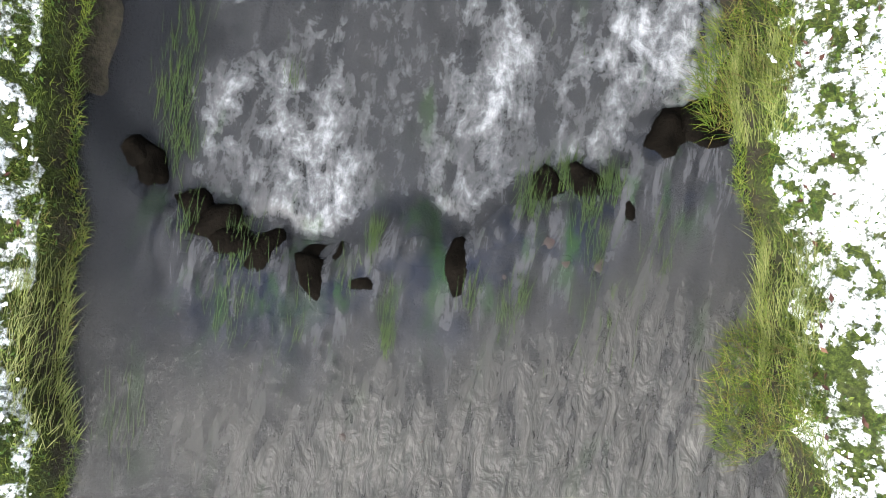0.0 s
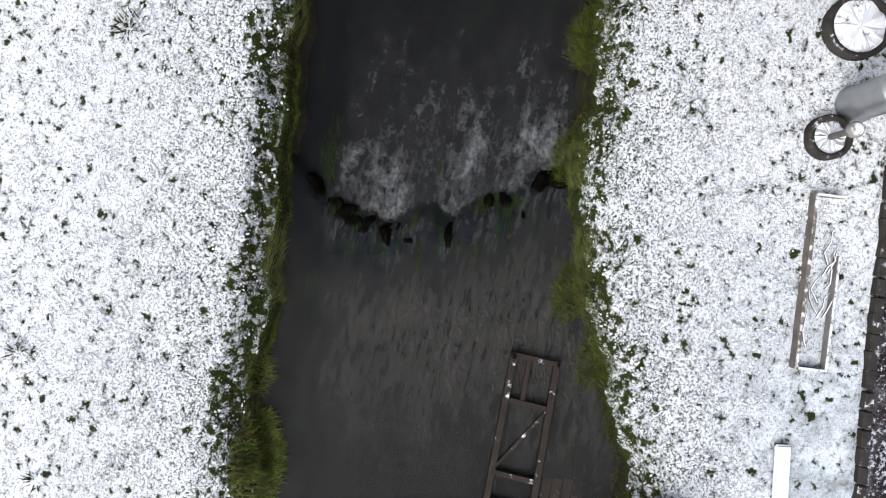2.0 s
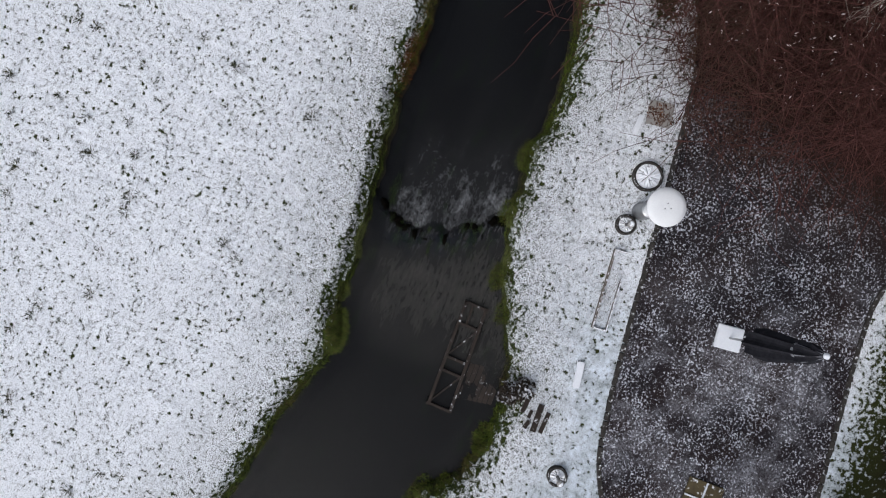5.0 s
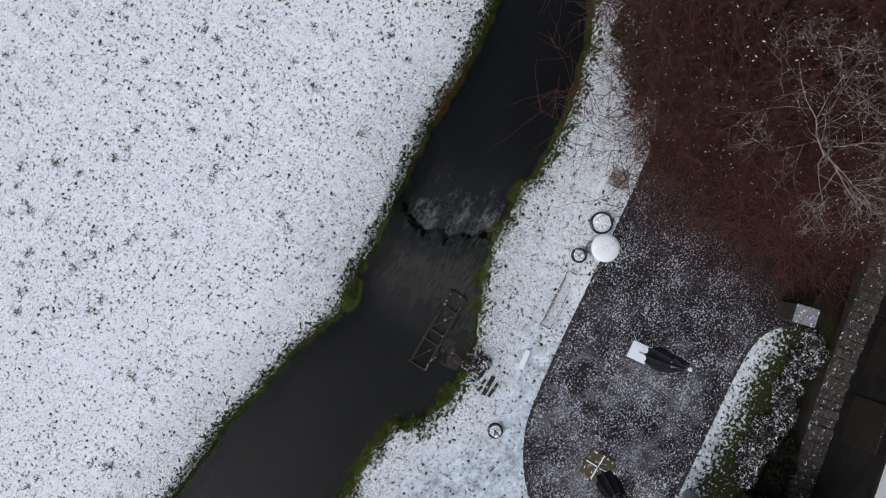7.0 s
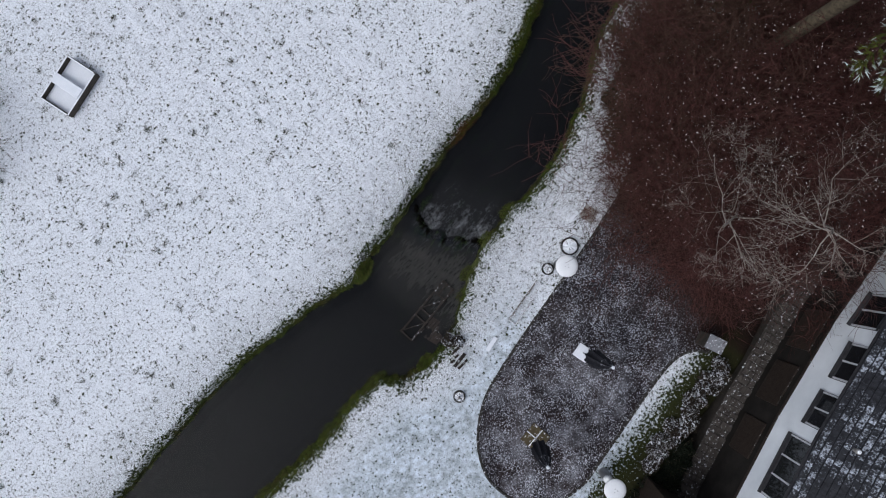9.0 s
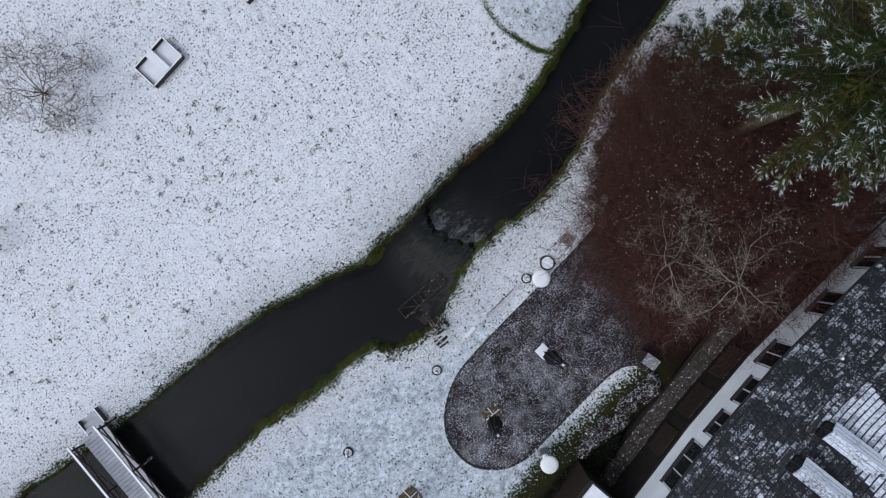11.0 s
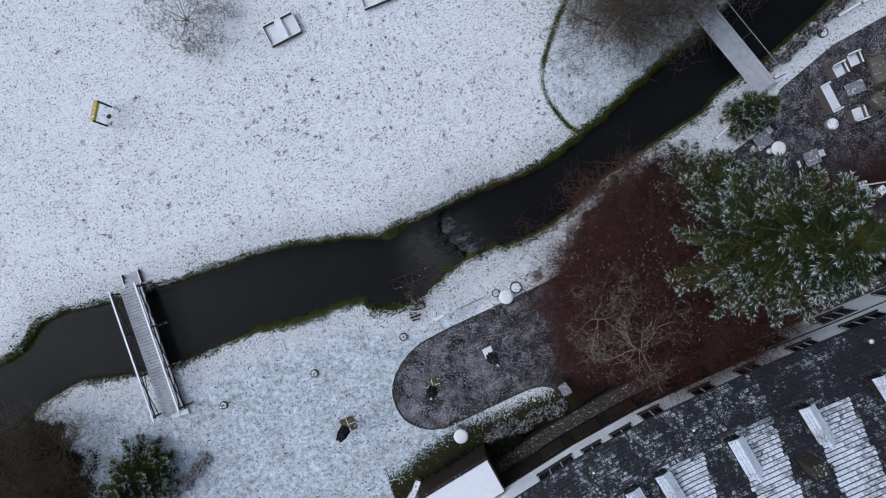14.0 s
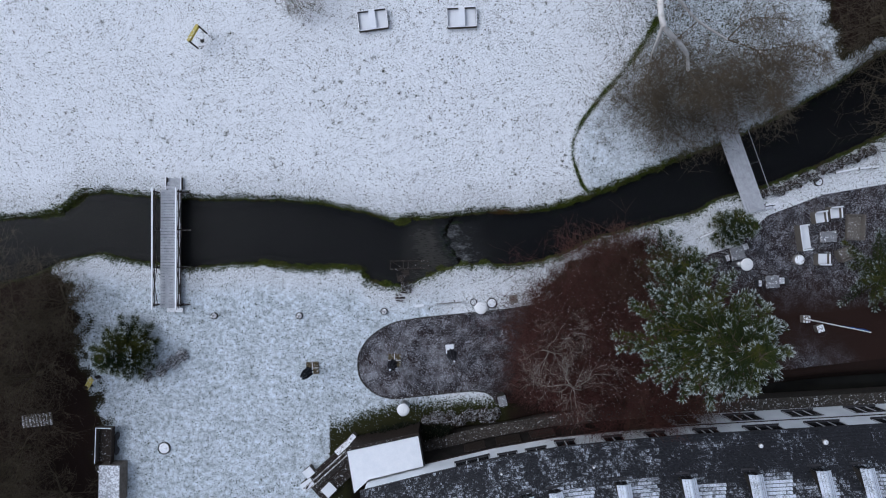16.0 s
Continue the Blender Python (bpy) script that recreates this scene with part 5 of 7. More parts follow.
# ---- along the path: bed frame, rings, slab, heaters, parasols ----
def bed_frame():
    root = thing("bed_frame", "narrow timber-edged bed with bare twigs under snow", "garden bed", at=(0.12, -4.02, 0), turn=4.6)
    part("side_board", box(bmesh.new(), -0.95, 0.14, 0, 0.95, 0.18, 0.12, 0.005), "wood", root)
    part("side_board", box(bmesh.new(), -0.95, -0.18, 0, 0.30, -0.15, 0.10, 0.005), "wood_snow", root)
    for x in (-0.95, 0.92):
        part("end_board", box(bmesh.new(), x, -0.15, 0, x + 0.03, 0.14, 0.10, 0.005), "wood_snow", root)
    r2 = random.Random(9)
    st = Sticks()
    for _ in range(9):
        p = Vector((r2.uniform(-0.8, 0.2), r2.uniform(-0.1, 0.1), 0.05))
        pts = [p]
        for _ in range(4):
            p = p + Vector((r2.uniform(0.04, 0.16), r2.uniform(-0.06, 0.06), r2.uniform(-0.01, 0.03)))
            pts.append(p)
        st.add(pts, [0.012, 0.011, 0.009, 0.007, 0.004], 5)
    tagged(st.make("brushwood", "rail", root), kind="stuff")


bed_frame()


def ring_of(label, x, y, r, name="planter_ring", post=False, group="round planters"):
    root = thing(name, label, "planter", group, (x, y, 0))
    bm = tube(bmesh.new(), [(r, -0.05), (r, 0.11), (r - 0.02, 0.13), (r - 0.06, 0.12), (r - 0.065, 0.0)], 28, cap=False)
    part("rim", bm, "edging", root)
    bm = bmesh.new()
    n = 26
    mid = bm.verts.new((0, 0, 0.11))
    rim = []
    for q in (0.55, 1.0):
        rim.append([bm.verts.new(((r - 0.055) * q * math.cos(6.2832 * k / n), (r - 0.055) * q * math.sin(6.2832 * k / n), 0.10 + 0.02 * math.sin(k * 1.7 + q * 3) - 0.02 * (q > 0.9))) for k in range(n)])
    for k in range(n):
        bm.faces.new((mid, rim[0][k], rim[0][(k + 1) % n]))
        bm.faces.new((rim[0][k], rim[1][k], rim[1][(k + 1) % n], rim[0][(k + 1) % n]))
    part("filling", bm, "bed_snow", root, "snow-covered soil")
    if post:
        part("post", tube(bmesh.new(), [(0.035, 0.05), (0.035, 0.42), (0.075, 0.44), (0.085, 0.50), (0.05, 0.545), (0.01, 0.55)], 16), "concrete", root)
    return root


ring_of("round dark-edged planter filled with snow beside the heater", 2.88, -3.87, 0.35)
ring_of("low round planter with a small lamp post by the path", 1.66, -3.80, 0.24, post=True)
for x, y in ((-4.36, -4.43), (-10.08, -4.74), (-15.83, -4.74)):
    ring_of("small round ground lamp ring on the snowy lawn", x, y, 0.24, "lamp_ring", True, "lawn lamps")
ring_of("round stone ring with snow inside on the lawn", -19.25, -13.7, 0.42)

slab = thing("cover_slab", "square grey cover slab littered with rusty leaves", "slab", at=(4.33, -3.62, 0), turn=8)
part("plate", box(bmesh.new(), -0.28, -0.28, 0.0, 0.28, 0.28, 0.055, 0.008), "slab_grey", slab)
b = Blades()
r2 = random.Random(3)
for _ in range(110):
    b.leaf(r2.gauss(-0.04, 0.13), r2.gauss(0.02, 0.14), 0.063, r2.uniform(0.02, 0.045), r2.uniform(0, 6.28), r2.uniform(0.1, 0.5))
tagged(sheet("leaf_litter", b.v, b.f, "rust", slab), kind="stuff")


def heater():
    root = thing("patio_heater", "steel gas patio heater with a white snow-capped reflector", "patio heater", "patio heaters", (2.07, -4.02, 0.03))
    part("housing", tube(bmesh.new(), [(0.205, 0.0), (0.21, 0.03), (0.195, 0.05), (0.19, 0.66), (0.18, 0.69), (0.05, 0.70)], 28), "steel", root)
    part("hatch", box(bmesh.new(), -0.09, -0.198, 0.22, 0.09, -0.189, 0.54, 0.003), "dark_metal", root)
    part("collar", tube(bmesh.new(), [(0.15, 0.70), (0.155, 0.73), (0.12, 0.80), (0.05, 0.84), (0.03, 0.845)], 24), "enamel", root, "snow-dusted collar")
    part("pole", rod(bmesh.new(), (0, 0, 0.80), (0, 0, 1.42), 0.032, n=14), "steel", root)
    part("burner", tube(bmesh.new(), [(0.06, 1.40), (0.085, 1.44), (0.085, 1.58), (0.05, 1.62)], 18), "dark_metal", root)
    part("reflector", tube(bmesh.new(), [(0.395, 1.605), (0.40, 1.62), (0.30, 1.665), (0.15, 1.695), (0.0, 1.705)], 36, cap=False), "steel", root)
    part("snow_cap", tube(bmesh.new(), [(0.398, 1.626), (0.405, 1.645), (0.39, 1.67), (0.30, 1.71), (0.16, 1.732), (0.07, 1.725), (0.0, 1.732)], 36, cap=False), "enamel", root, "smooth cap of snow")
    for w in (0.4, 2.5, 4.6):
        part("bolt", tube(bmesh.new(), [(0.014, 1.725), (0.014, 1.742), (0.004, 1.746)], 10), "steel", root).location = (0.07 * math.cos(w), 0.07 * math.sin(w), 0)
    return root


first = heater()
copy_thing(first, pose(-2.95, -10.62, 0.0, 0, 0, 40))
copy_thing(first, pose(19.1, -1.22, 0.05, 0, 0, 100))


def parasol(x, y, turn, snow_base, closed=3.05, lean=(0, 0)):
    label = "closed black canvas parasol on a %s base" % ("snowy slab" if snow_base else "four-slab ochre stone")
    root = thing("parasol", label, "parasol", "closed parasols", (x, y, 0.035), turn)
    if snow_base:
        part("base_slab", box(bmesh.new(), -0.28, -0.30, 0, 0.28, 0.30, 0.09, 0.02), "snow", root, "square base covered in snow")
    else:
        for i in (-1, 1):
            for j in (-1, 1):
                part("base_slab", box(bmesh.new(), min(i * 0.02, i * 0.42), min(j * 0.02, j * 0.42), 0, max(i * 0.02, i * 0.42), max(j * 0.02, j * 0.42), 0.05, 0.006), "slab", root)
        for turn2 in (0, 90):
            part("cross_bar", box(bmesh.new(), -0.42, -0.018, 0.05, 0.42, 0.018, 0.075 + 0.003 * (turn2 > 0), 0.003, pose(0, 0, 0, 0, 0, turn2)), "snow", root, "snow-lined steel bar")
    part("pole", rod(bmesh.new(), (0, 0, 0.05), (0, 0, closed + 0.06), 0.026, n=12), "steel", root)
    bm = bmesh.new()
    n = 24
    rings = [(0.12, 0.85), (0.25, 1.0), (0.28, 1.4), (0.23, 2.0), (0.18, 2.4), (0.19, 2.55), (0.13, 2.85), (0.04, closed)]
    loops = []
    for r, z in rings:
        loops.append([bm.verts.new((r * (1 + 0.24 * math.cos(8 * 6.2832 * k / n)) * math.cos(6.2832 * k / n + z * 0.15), r * (1 + 0.24 * math.cos(8 * 6.2832 * k / n)) * math.sin(6.2832 * k / n + z * 0.15), z)) for k in range(n)])
    for a, b2 in zip(loops, loops[1:]):
        for k in range(n):
            bm.faces.new((a[k], a[(k + 1) % n], b2[(k + 1) % n], b2[k]))
    bm.faces.new(loops[0][::-1])
    part("canopy", bm, "cloth", root, "furled black canvas")
    part("strap", tube(bmesh.new(), [(0.165, 2.36), (0.17, 2.38), (0.17, 2.42), (0.165, 2.44)], 20, cap=False), "cloth_grey", root)
    for k in range(6):
        w = 6.2832 * k / 6
        bm = bmesh.new()
        rod(bm, (0.045 * math.cos(w), 0.045 * math.sin(w), closed - 0.01), (0.19 * math.cos(w), 0.19 * math.sin(w), 2.52), 0.014, 0.022, 6)
        part("rib", bm, "cloth_grey", root, "frosted grey rib fold")
    part("finial", tube(bmesh.new(), [(0.02, closed), (0.055, closed + 0.03), (0.06, closed + 0.07), (0.03, closed + 0.11), (0.0, closed + 0.115)], 14, cap=False), "snow", root, "white snow-capped knob")
    for ob in root.children:
        if ob.name.split(".")[0] not in ("base_slab", "cross_bar"):
            ob.matrix_basis = pose(0, 0, 0.05, -lean[1], lean[0], 0) @ Matrix.Translation((0, 0, -0.05)) @ ob.matrix_basis


parasol(-3.65, -7.72, 0, False)
parasol(0.07, -6.95, 6, True, lean=(4.5, -5.0))
parasol(-9.18, -8.26, 4, False)


# ---- footbridges ----
def bridge():
    root = thing("footbridge", "snow-covered timber footbridge with diagonal railings over the stream", "bridge", at=(-18.63, -0.2, 0), turn=-0.3)
    half, w, z = 3.95, 0.66, 0.42
    for x in (-0.55, 0.0, 0.55):
        part("stringer", box(bmesh.new(), x - 0.07, -half, z - 0.28, x + 0.07, half, z - 0.04), "wood_dark", root)
    n = 42
    for k in range(n):
        y0 = -half + k * (2 * half / n)
        part("deck_plank", box(bmesh.new(), -w, y0 + 0.008, z - 0.04, w, y0 + 2 * half / n - 0.008, z, 0.004), "plank_frost", root)
    for s2 in (-1, 1):
        for y in (-3.75, -1.25, 1.25, 3.75):
            part("rail_post", box(bmesh.new(), s2 * 0.80 - 0.05, y - 0.05, z - 0.3, s2 * 0.80 + 0.05, y + 0.05, z + 0.85, 0.006), "wood_dark", root)
            part("strut", beam(bmesh.new(), (s2 * 1.25, y, z - 0.16), (s2 * 0.82, y, z + 0.62), 0.07, 0.07), "wood_dark", root)
            part("outrigger", box(bmesh.new(), min(s2 * 0.6, s2 * 1.3), y - 0.045, z - 0.20, max(s2 * 0.6, s2 * 1.3), y + 0.045, z - 0.11), "wood", root)
        part("hand_rail", box(bmesh.new(), s2 * 0.78 - 0.055, -4.0, z + 0.85, s2 * 0.78 + 0.055, 4.0, z + 0.90, 0.01), "rail", root, "snow-topped handrail")
        part("mid_rail", box(bmesh.new(), s2 * 0.80 - 0.02, -3.9, z + 0.5, s2 * 0.80 + 0.02, 3.9, z + 0.58), "wood_dark", root)
        for y in (-3.75, -1.25, 1.25):
            part("diagonal", beam(bmesh.new(), (s2 * 0.80, y, z + 0.10), (s2 * 0.80, y + 2.5, z + 0.80), 0.03, 0.05), "wood_dark", root)
            part("diagonal", beam(bmesh.new(), (s2 * 0.84, y + 2.5, z + 0.10), (s2 * 0.84, y, z + 0.80), 0.03, 0.05), "wood_dark", root)
    for k in range(3):
        part("step", box(bmesh.new(), -0.42 + 0.06, half + 0.04 + 0.26 * k, z - 0.17 - 0.13 * k, 0.62, half + 0.27 + 0.26 * k, z - 0.13 - 0.13 * k, 0.005), "plank_frost", root)
    for x in (-0.40, 0.62):
        part("step_side", box(bmesh.new(), x, half + 0.02, -0.02, x + 0.05, half + 0.82, z - 0.12), "rail", root)
    part("step", box(bmesh.new(), -0.35, -half - 0.34, 0.10, 0.75, -half - 0.04, 0.16, 0.006), "wood_snow", root)


bridge()


def bridge_east():
    a, b = Vector((20.38, 2.25, 0.0)), Vector((17.35, 10.75, 0.0))
    turn = math.degrees(math.atan2(b.y - a.y, b.x - a.x)) - 90
    root = thing("plank_bridge", "long plank footbridge under snow with a rope handrail", "bridge", at=tuple((a + b) / 2), turn=turn)
    half, z = (b - a).length / 2, 0.38
    for k in range(8):
        x = -0.66 + k * 0.165
        part("long_plank", box(bmesh.new(), x, -half, z - 0.05, x + 0.150, half, z + 0.006 * (k % 3), 0.005), "plank_frost", root)
    for y in (-half + 0.2, -1.5, 1.5, half - 0.2):
        part("cross_bearer", box(bmesh.new(), -0.75, y - 0.08, z - 0.22, 0.75, y + 0.08, z - 0.055), "wood_dark", root)
    for y in (-half + 0.1, -1.4, 1.4, half - 0.1):
        part("rail_post", rod(bmesh.new(), (0.78, y, z - 0.25), (0.78, y, z + 0.95), 0.03), "dark_metal", root)
    part("rope", rod(bmesh.new(), (0.78, -half + 0.1, z + 0.92), (0.78, half - 0.1, z + 0.92), 0.014), "rail", root, "snow-lined rope")
    for k in range(2):
        part("step_stone", box(bmesh.new(), 0.75 + 0.5 * k, -half - 0.15 - 0.1 * k, 0, 1.2 + 0.5 * k, -half + 0.2 - 0.1 * k, 0.14, 0.03), "snow", root)


bridge_east()


# ---- on the meadow ----
def raised_box(x, y, turn):
    root = thing("sand_box", "dark timber-edged sandbox filled with snow and a cross plank", "sandbox", "meadow sandboxes", (x, y, 0), turn)
    w, d, h = 0.97, 0.64, 0.34
    for s2 in (-1, 1):
        part("long_side", box(bmesh.new(), -w, s2 * d - 0.03, 0, w, s2 * d + 0.03, h, 0.006), "rail", root)
        part("short_side", box(bmesh.new(), s2 * w - 0.03, -d + 0.032, 0, s2 * w + 0.03, d - 0.032, h - 0.004, 0.006), "rail", root)
    part("filling", box(bmesh.new(), -w + 0.032, -d + 0.032, 0.0, w - 0.032, d - 0.032, 0.12, 0.02), "snow", root, "flat snow filling")
    part("cross_plank", box(bmesh.new(), -0.21, -d + 0.02, h + 0.001, 0.21, d - 0.02, h + 0.05, 0.008), "snow", root, "broad snow-covered seat plank")


raised_box(-5.09, 15.08, 7.5)
raised_box(0.86, 15.22, 2.5)

sign = thing("notice_board", "yellow board on two dark posts in the snow", "sign", at=(-16.62, 13.80, 0), turn=59)
for x in (-0.58, 0.58):
    part("post", box(bmesh.new(), x - 0.05, -0.05, -0.1, x + 0.05, 0.05, 1.5, 0.008), "wood_dark", sign)
    part("foot", stone_mesh(x + 3, 0.14, 0.14, 0.08), "stone", sign)
part("board", box(bmesh.new(), -0.56, 0.055, 1.02, 0.56, 0.085, 1.46, 0.004, pose(0, 0, 0, 0, 0, 0)), "yellow", sign)
part("top_board", box(bmesh.new(), -0.62, -0.10, 1.50, 0.62, 0.10, 1.53, 0.005), "yellow", sign)

# tufts and hummocks that show dark through the snow
tufts = Blades()
rng = random.Random(15)
spots = [(-1.97, 7.25), (1.37, 3.9), (-6.88, 9.5), (-8.45, 10.6), (-5.66, 9.6), (-7.36, 8.26), (-5.1, 12.6), (-4.4, 11.7), (-15.0, 7.55), (-7.3, 11.0)]
while len(spots) < 260:
    x, y = rng.uniform(-30, 12), rng.uniform(3.2, 20)
    if y > north(x) + 0.5:
        spots.append((x, y))
for k, (x, y) in enumerate(spots):
    big = 1.0 if k < 10 else rng.uniform(0.3, 0.8)
    for _ in range(int(46 * big)):
        a, r = rng.uniform(0, 6.283), rng.random() * 0.17 * big
        tufts.blade(x + r * math.cos(a), y + r * math.sin(a), ground_z(x, y), rng.uniform(0.05, 0.14), 0.016, a + rng.gauss(0, 0.5), rng.uniform(0.4, 1.3))
tufts.make("grass_tufts", "tuft", "dark grass tufts sticking out of the snow", "grass")

# the overgrown ditch
ditch = Blades()
line = curve_points([(14.0, 15.2), (13.3, 14.0), (11.9, 11.9), (10.1, 9.85), (8.7, 7.9), (8.3, 6.3), (8.8, 4.4), (9.3, 3.6)], 14)
for p in line:
    dense = 0.5 + 0.9 * noise.noise(Vector((p[0] * 0.9, p[1] * 0.9, 3)))
    for _ in range(int(150 * max(0.2, dense + 0.05 * max(0, p[1] - 6)))):
        x, y = p[0] + rng.gauss(0, 0.06 + 0.010 * max(0, p[1] - 6)), p[1] + rng.gauss(0, 0.08)
        ditch.blade(x, y, ground_z(x, y) - 0.01, rng.uniform(0.06, 0.16), 0.016, rng.uniform(0, 6.283), rng.uniform(0.3, 1.2))
ditch.make("ditch_grass", "blade", "green grass along a narrow ditch in the snow", "grass")


# ---- the house ----
EAVE = [(-5.2, -14.45), (-1.3, -13.45), (2.7, -12.5), (6.6, -11.8), (10.3, -11.42), (13.8, -11.1), (25.4, -10.4), (42, -9.4)]
EAVE_Z, PITCH_UP, DEEP = 5.2, 0.95, 7.0
house = thing("house", "long white-rendered mill house with snowy tiled roof and dormers", "house")


def spot_on(x, off):
    """A point at x along the eaves line, off metres out from it, and the wall's turn there."""
    for (x0, y0), (x1, y1) in zip(EAVE, EAVE[1:]):
        if x <= x1 or x1 == EAVE[-1][0]:
            t = (x - x0) / (x1 - x0)
            a = math.atan2(y1 - y0, x1 - x0)
            return Vector((x - math.sin(a) * off, y0 + (y1 - y0) * t + math.cos(a) * off, 0)), math.degrees(a)


def offset_line(off):
    out = []
    for k, (x, y) in enumerate(EAVE):
        dirs = []
        for i, j in ((k - 1, k), (k, k + 1)):
            if 0 <= i and j < len(EAVE):
                dirs.append((Vector(EAVE[j]) - Vector(EAVE[i])).normalized())
        d = sum(dirs, Vector((0, 0))).normalized()
        out.append(Vector((x - d.y * off, y + d.x * off)))
    return out


def wall_band(z0, z1, front, back):
    """A wall that follows the eaves line, from front to back metres behind it."""
    bm = bmesh.new()
    f, b = offset_line(-front), offset_line(-back)
    rows = [[bm.verts.new((p.x, p.y, z)) for p in line] for line, z in ((f, z0), (f, z1), (b, z1), (b, z0))]
    for k in range(len(EAVE) - 1):
        for r in range(4):
            q = rows[r], rows[(r + 1) % 4]
            bm.faces.new((q[0][k], q[0][k + 1], q[1][k + 1], q[1][k]))
    for k in (0, len(EAVE) - 1):
        bm.faces.new([r[k] for r in rows])
    bmesh.ops.recalc_face_normals(bm, faces=bm.faces[:])
    return bm


part("upper_wall", wall_band(2.40, EAVE_Z + 0.1, 0.35, 0.75), "plaster", house, "white rendered wall")
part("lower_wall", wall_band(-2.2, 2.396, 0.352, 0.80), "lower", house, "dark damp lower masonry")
part("ledge", wall_band(-1.9, 0.16, -0.42, 0.351), "stone", house, "mossy stone ledge")


def ledge_stones():
    """Rubble laid flat along the ledge."""
    rng = random.Random(27)
    bm = bmesh.new()
    x = -1.6
    while x < 12.5:
        step = rng.uniform(0.16, 0.34)
        off = 0.36
        while off > -0.28:
            deep = rng.uniform(0.14, 0.30)
            p, turn = spot_on(x, max(off - deep / 2, -0.26))
            box(bm, -step / 2 + 0.012, -deep / 2 + 0.012, 0.10, step / 2 - 0.012, deep / 2 - 0.012, 0.19 + rng.uniform(-0.01, 0.035), 0.02, pose(p.x, p.y, 0, rng.uniform(-3, 3), rng.uniform(-3, 3), turn + rng.uniform(-8, 8)))
            off -= deep
        x += step
    tagged(part("rubble", bm, "rubble", house, "uneven rubble on the ledge"), kind="stuff")


ledge_stones()
part("drip_board", wall_band(2.36, 2.44, 0.30, 0.349), "wood_dark", house)
part("gutter", wall_band(EAVE_Z - 0.10, EAVE_Z + 0.0, -0.06, 0.04), "dark_metal", house)
part("soffit", wall_band(EAVE_Z - 0.04, EAVE_Z + 0.02, 0.041, 0.349), "wood_dark", house)

# render that reaches down to the water at the eastern end
bm = bmesh.new()
for (x0, y0), (x1, y1) in (((14.2, -11.075), (25.4, -10.4)), ((25.4, -10.4), (42, -9.4))):
    p, q = Vector((x0, y0 - 0.345, 0)), Vector((x1, y1 - 0.345, 0))
    box(bm, 0, -0.02, -1.7, (q - p).length, 0.0, 2.45, 0, Matrix.Translation(p) @ pose(0, 0, 0, 0, 0, math.degrees(math.atan2(y1 - y0, x1 - x0))))
part("lower_render", bm, "plaster", house, "white render down to the mill race")


def window(x0, x1, z0, z1, panes, proud=0.0):
    """A casement in the wall: recessed dark glass, frame, mullions and sill."""
    p, turn = spot_on((x0 + x1) / 2, -0.35 + proud)
    w = (x1 - x0) / 2
    root = new("window")
    root.parent = house
    root.matrix_basis = pose(p.x, p.y, 0, 0, 0, turn)
    tagged(root, "dark casement window with snowy sill")
    m = 0.05
    part("reveal", box(bmesh.new(), -w - m, 0.004, z0 - m, w + m, 0.012, z1 + m), "dark_metal", root)
    for k in range(panes):
        a, b = -w + 2 * w * k / panes + 0.025, -w + 2 * w * (k + 1) / panes - 0.025
        part("pane", box(bmesh.new(), a, 0.014, z0 + 0.03, b, 0.022, z1 - 0.03), "glass", root)
    for k in range(panes + 1):
        a = -w + 2 * w * k / panes
        part("mullion", box(bmesh.new(), a - 0.028, 0.014, z0, a + 0.028, 0.05, z1), "frame_white", root)
    for z in (z0, z1):
        part("rail", box(bmesh.new(), -w - 0.03, 0.013, z - 0.03, w + 0.03, 0.045, z + 0.03), "dark_metal", root)
    part("sill", box(bmesh.new(), -w - 0.06, 0.012, z0 - 0.09, w + 0.06, 0.14, z0 - 0.05, 0.006), "dark_metal", root)


for x0, x1, z0, z1, n in ((0.30, 2.42, 3.55, 4.75, 3), (2.95, 4.08, 3.85, 4.80, 2), (4.62, 5.85, 3.85, 4.75, 2), (6.5, 7.7, 3.32, 4.46, 2), (9.4, 10.6, 3.4, 4.5, 2), (12.0, 13.2, 3.4, 4.5, 2),
                          (15.0, 16.4, 3.4, 4.5, 3), (18.05, 20.2, 3.35, 4.45, 3), (21.9, 24.0, 3.20, 4.35, 3), (26.0, 28.0, 3.20, 4.35, 3)):
    window(x0, x1, z0, z1, n)
for x0, x1, z0, z1, n in ((14.6, 16.0, 0.9, 2.0, 2), (18.0, 20.0, 0.88, 2.0, 3), (21.9, 23.9, 0.75, 1.85, 3), (26.0, 28.0, 0.7, 1.8, 3)):
    window(x0, x1, z0, z1, n, 0.008)
for x0, x1 in ((0.9, 2.3), (3.0, 4.6), (5.2, 6.8)):
    p, turn = spot_on((x0 + x1) / 2, -0.35)
    root = part("lower_shutter", box(bmesh.new(), -(x1 - x0) / 2, 0.002, 0.62, (x1 - x0) / 2, 0.06, 2.05, 0.01), "wood_dark", house, "dark timber shutter")
    root.matrix_basis = pose(p.x, p.y, 0, 0, 0, turn)

DORMERS = [-0.1, 1.35, 4.0, 5.55, 9.35, 12.9, 16.55, 20.2, 22.55]


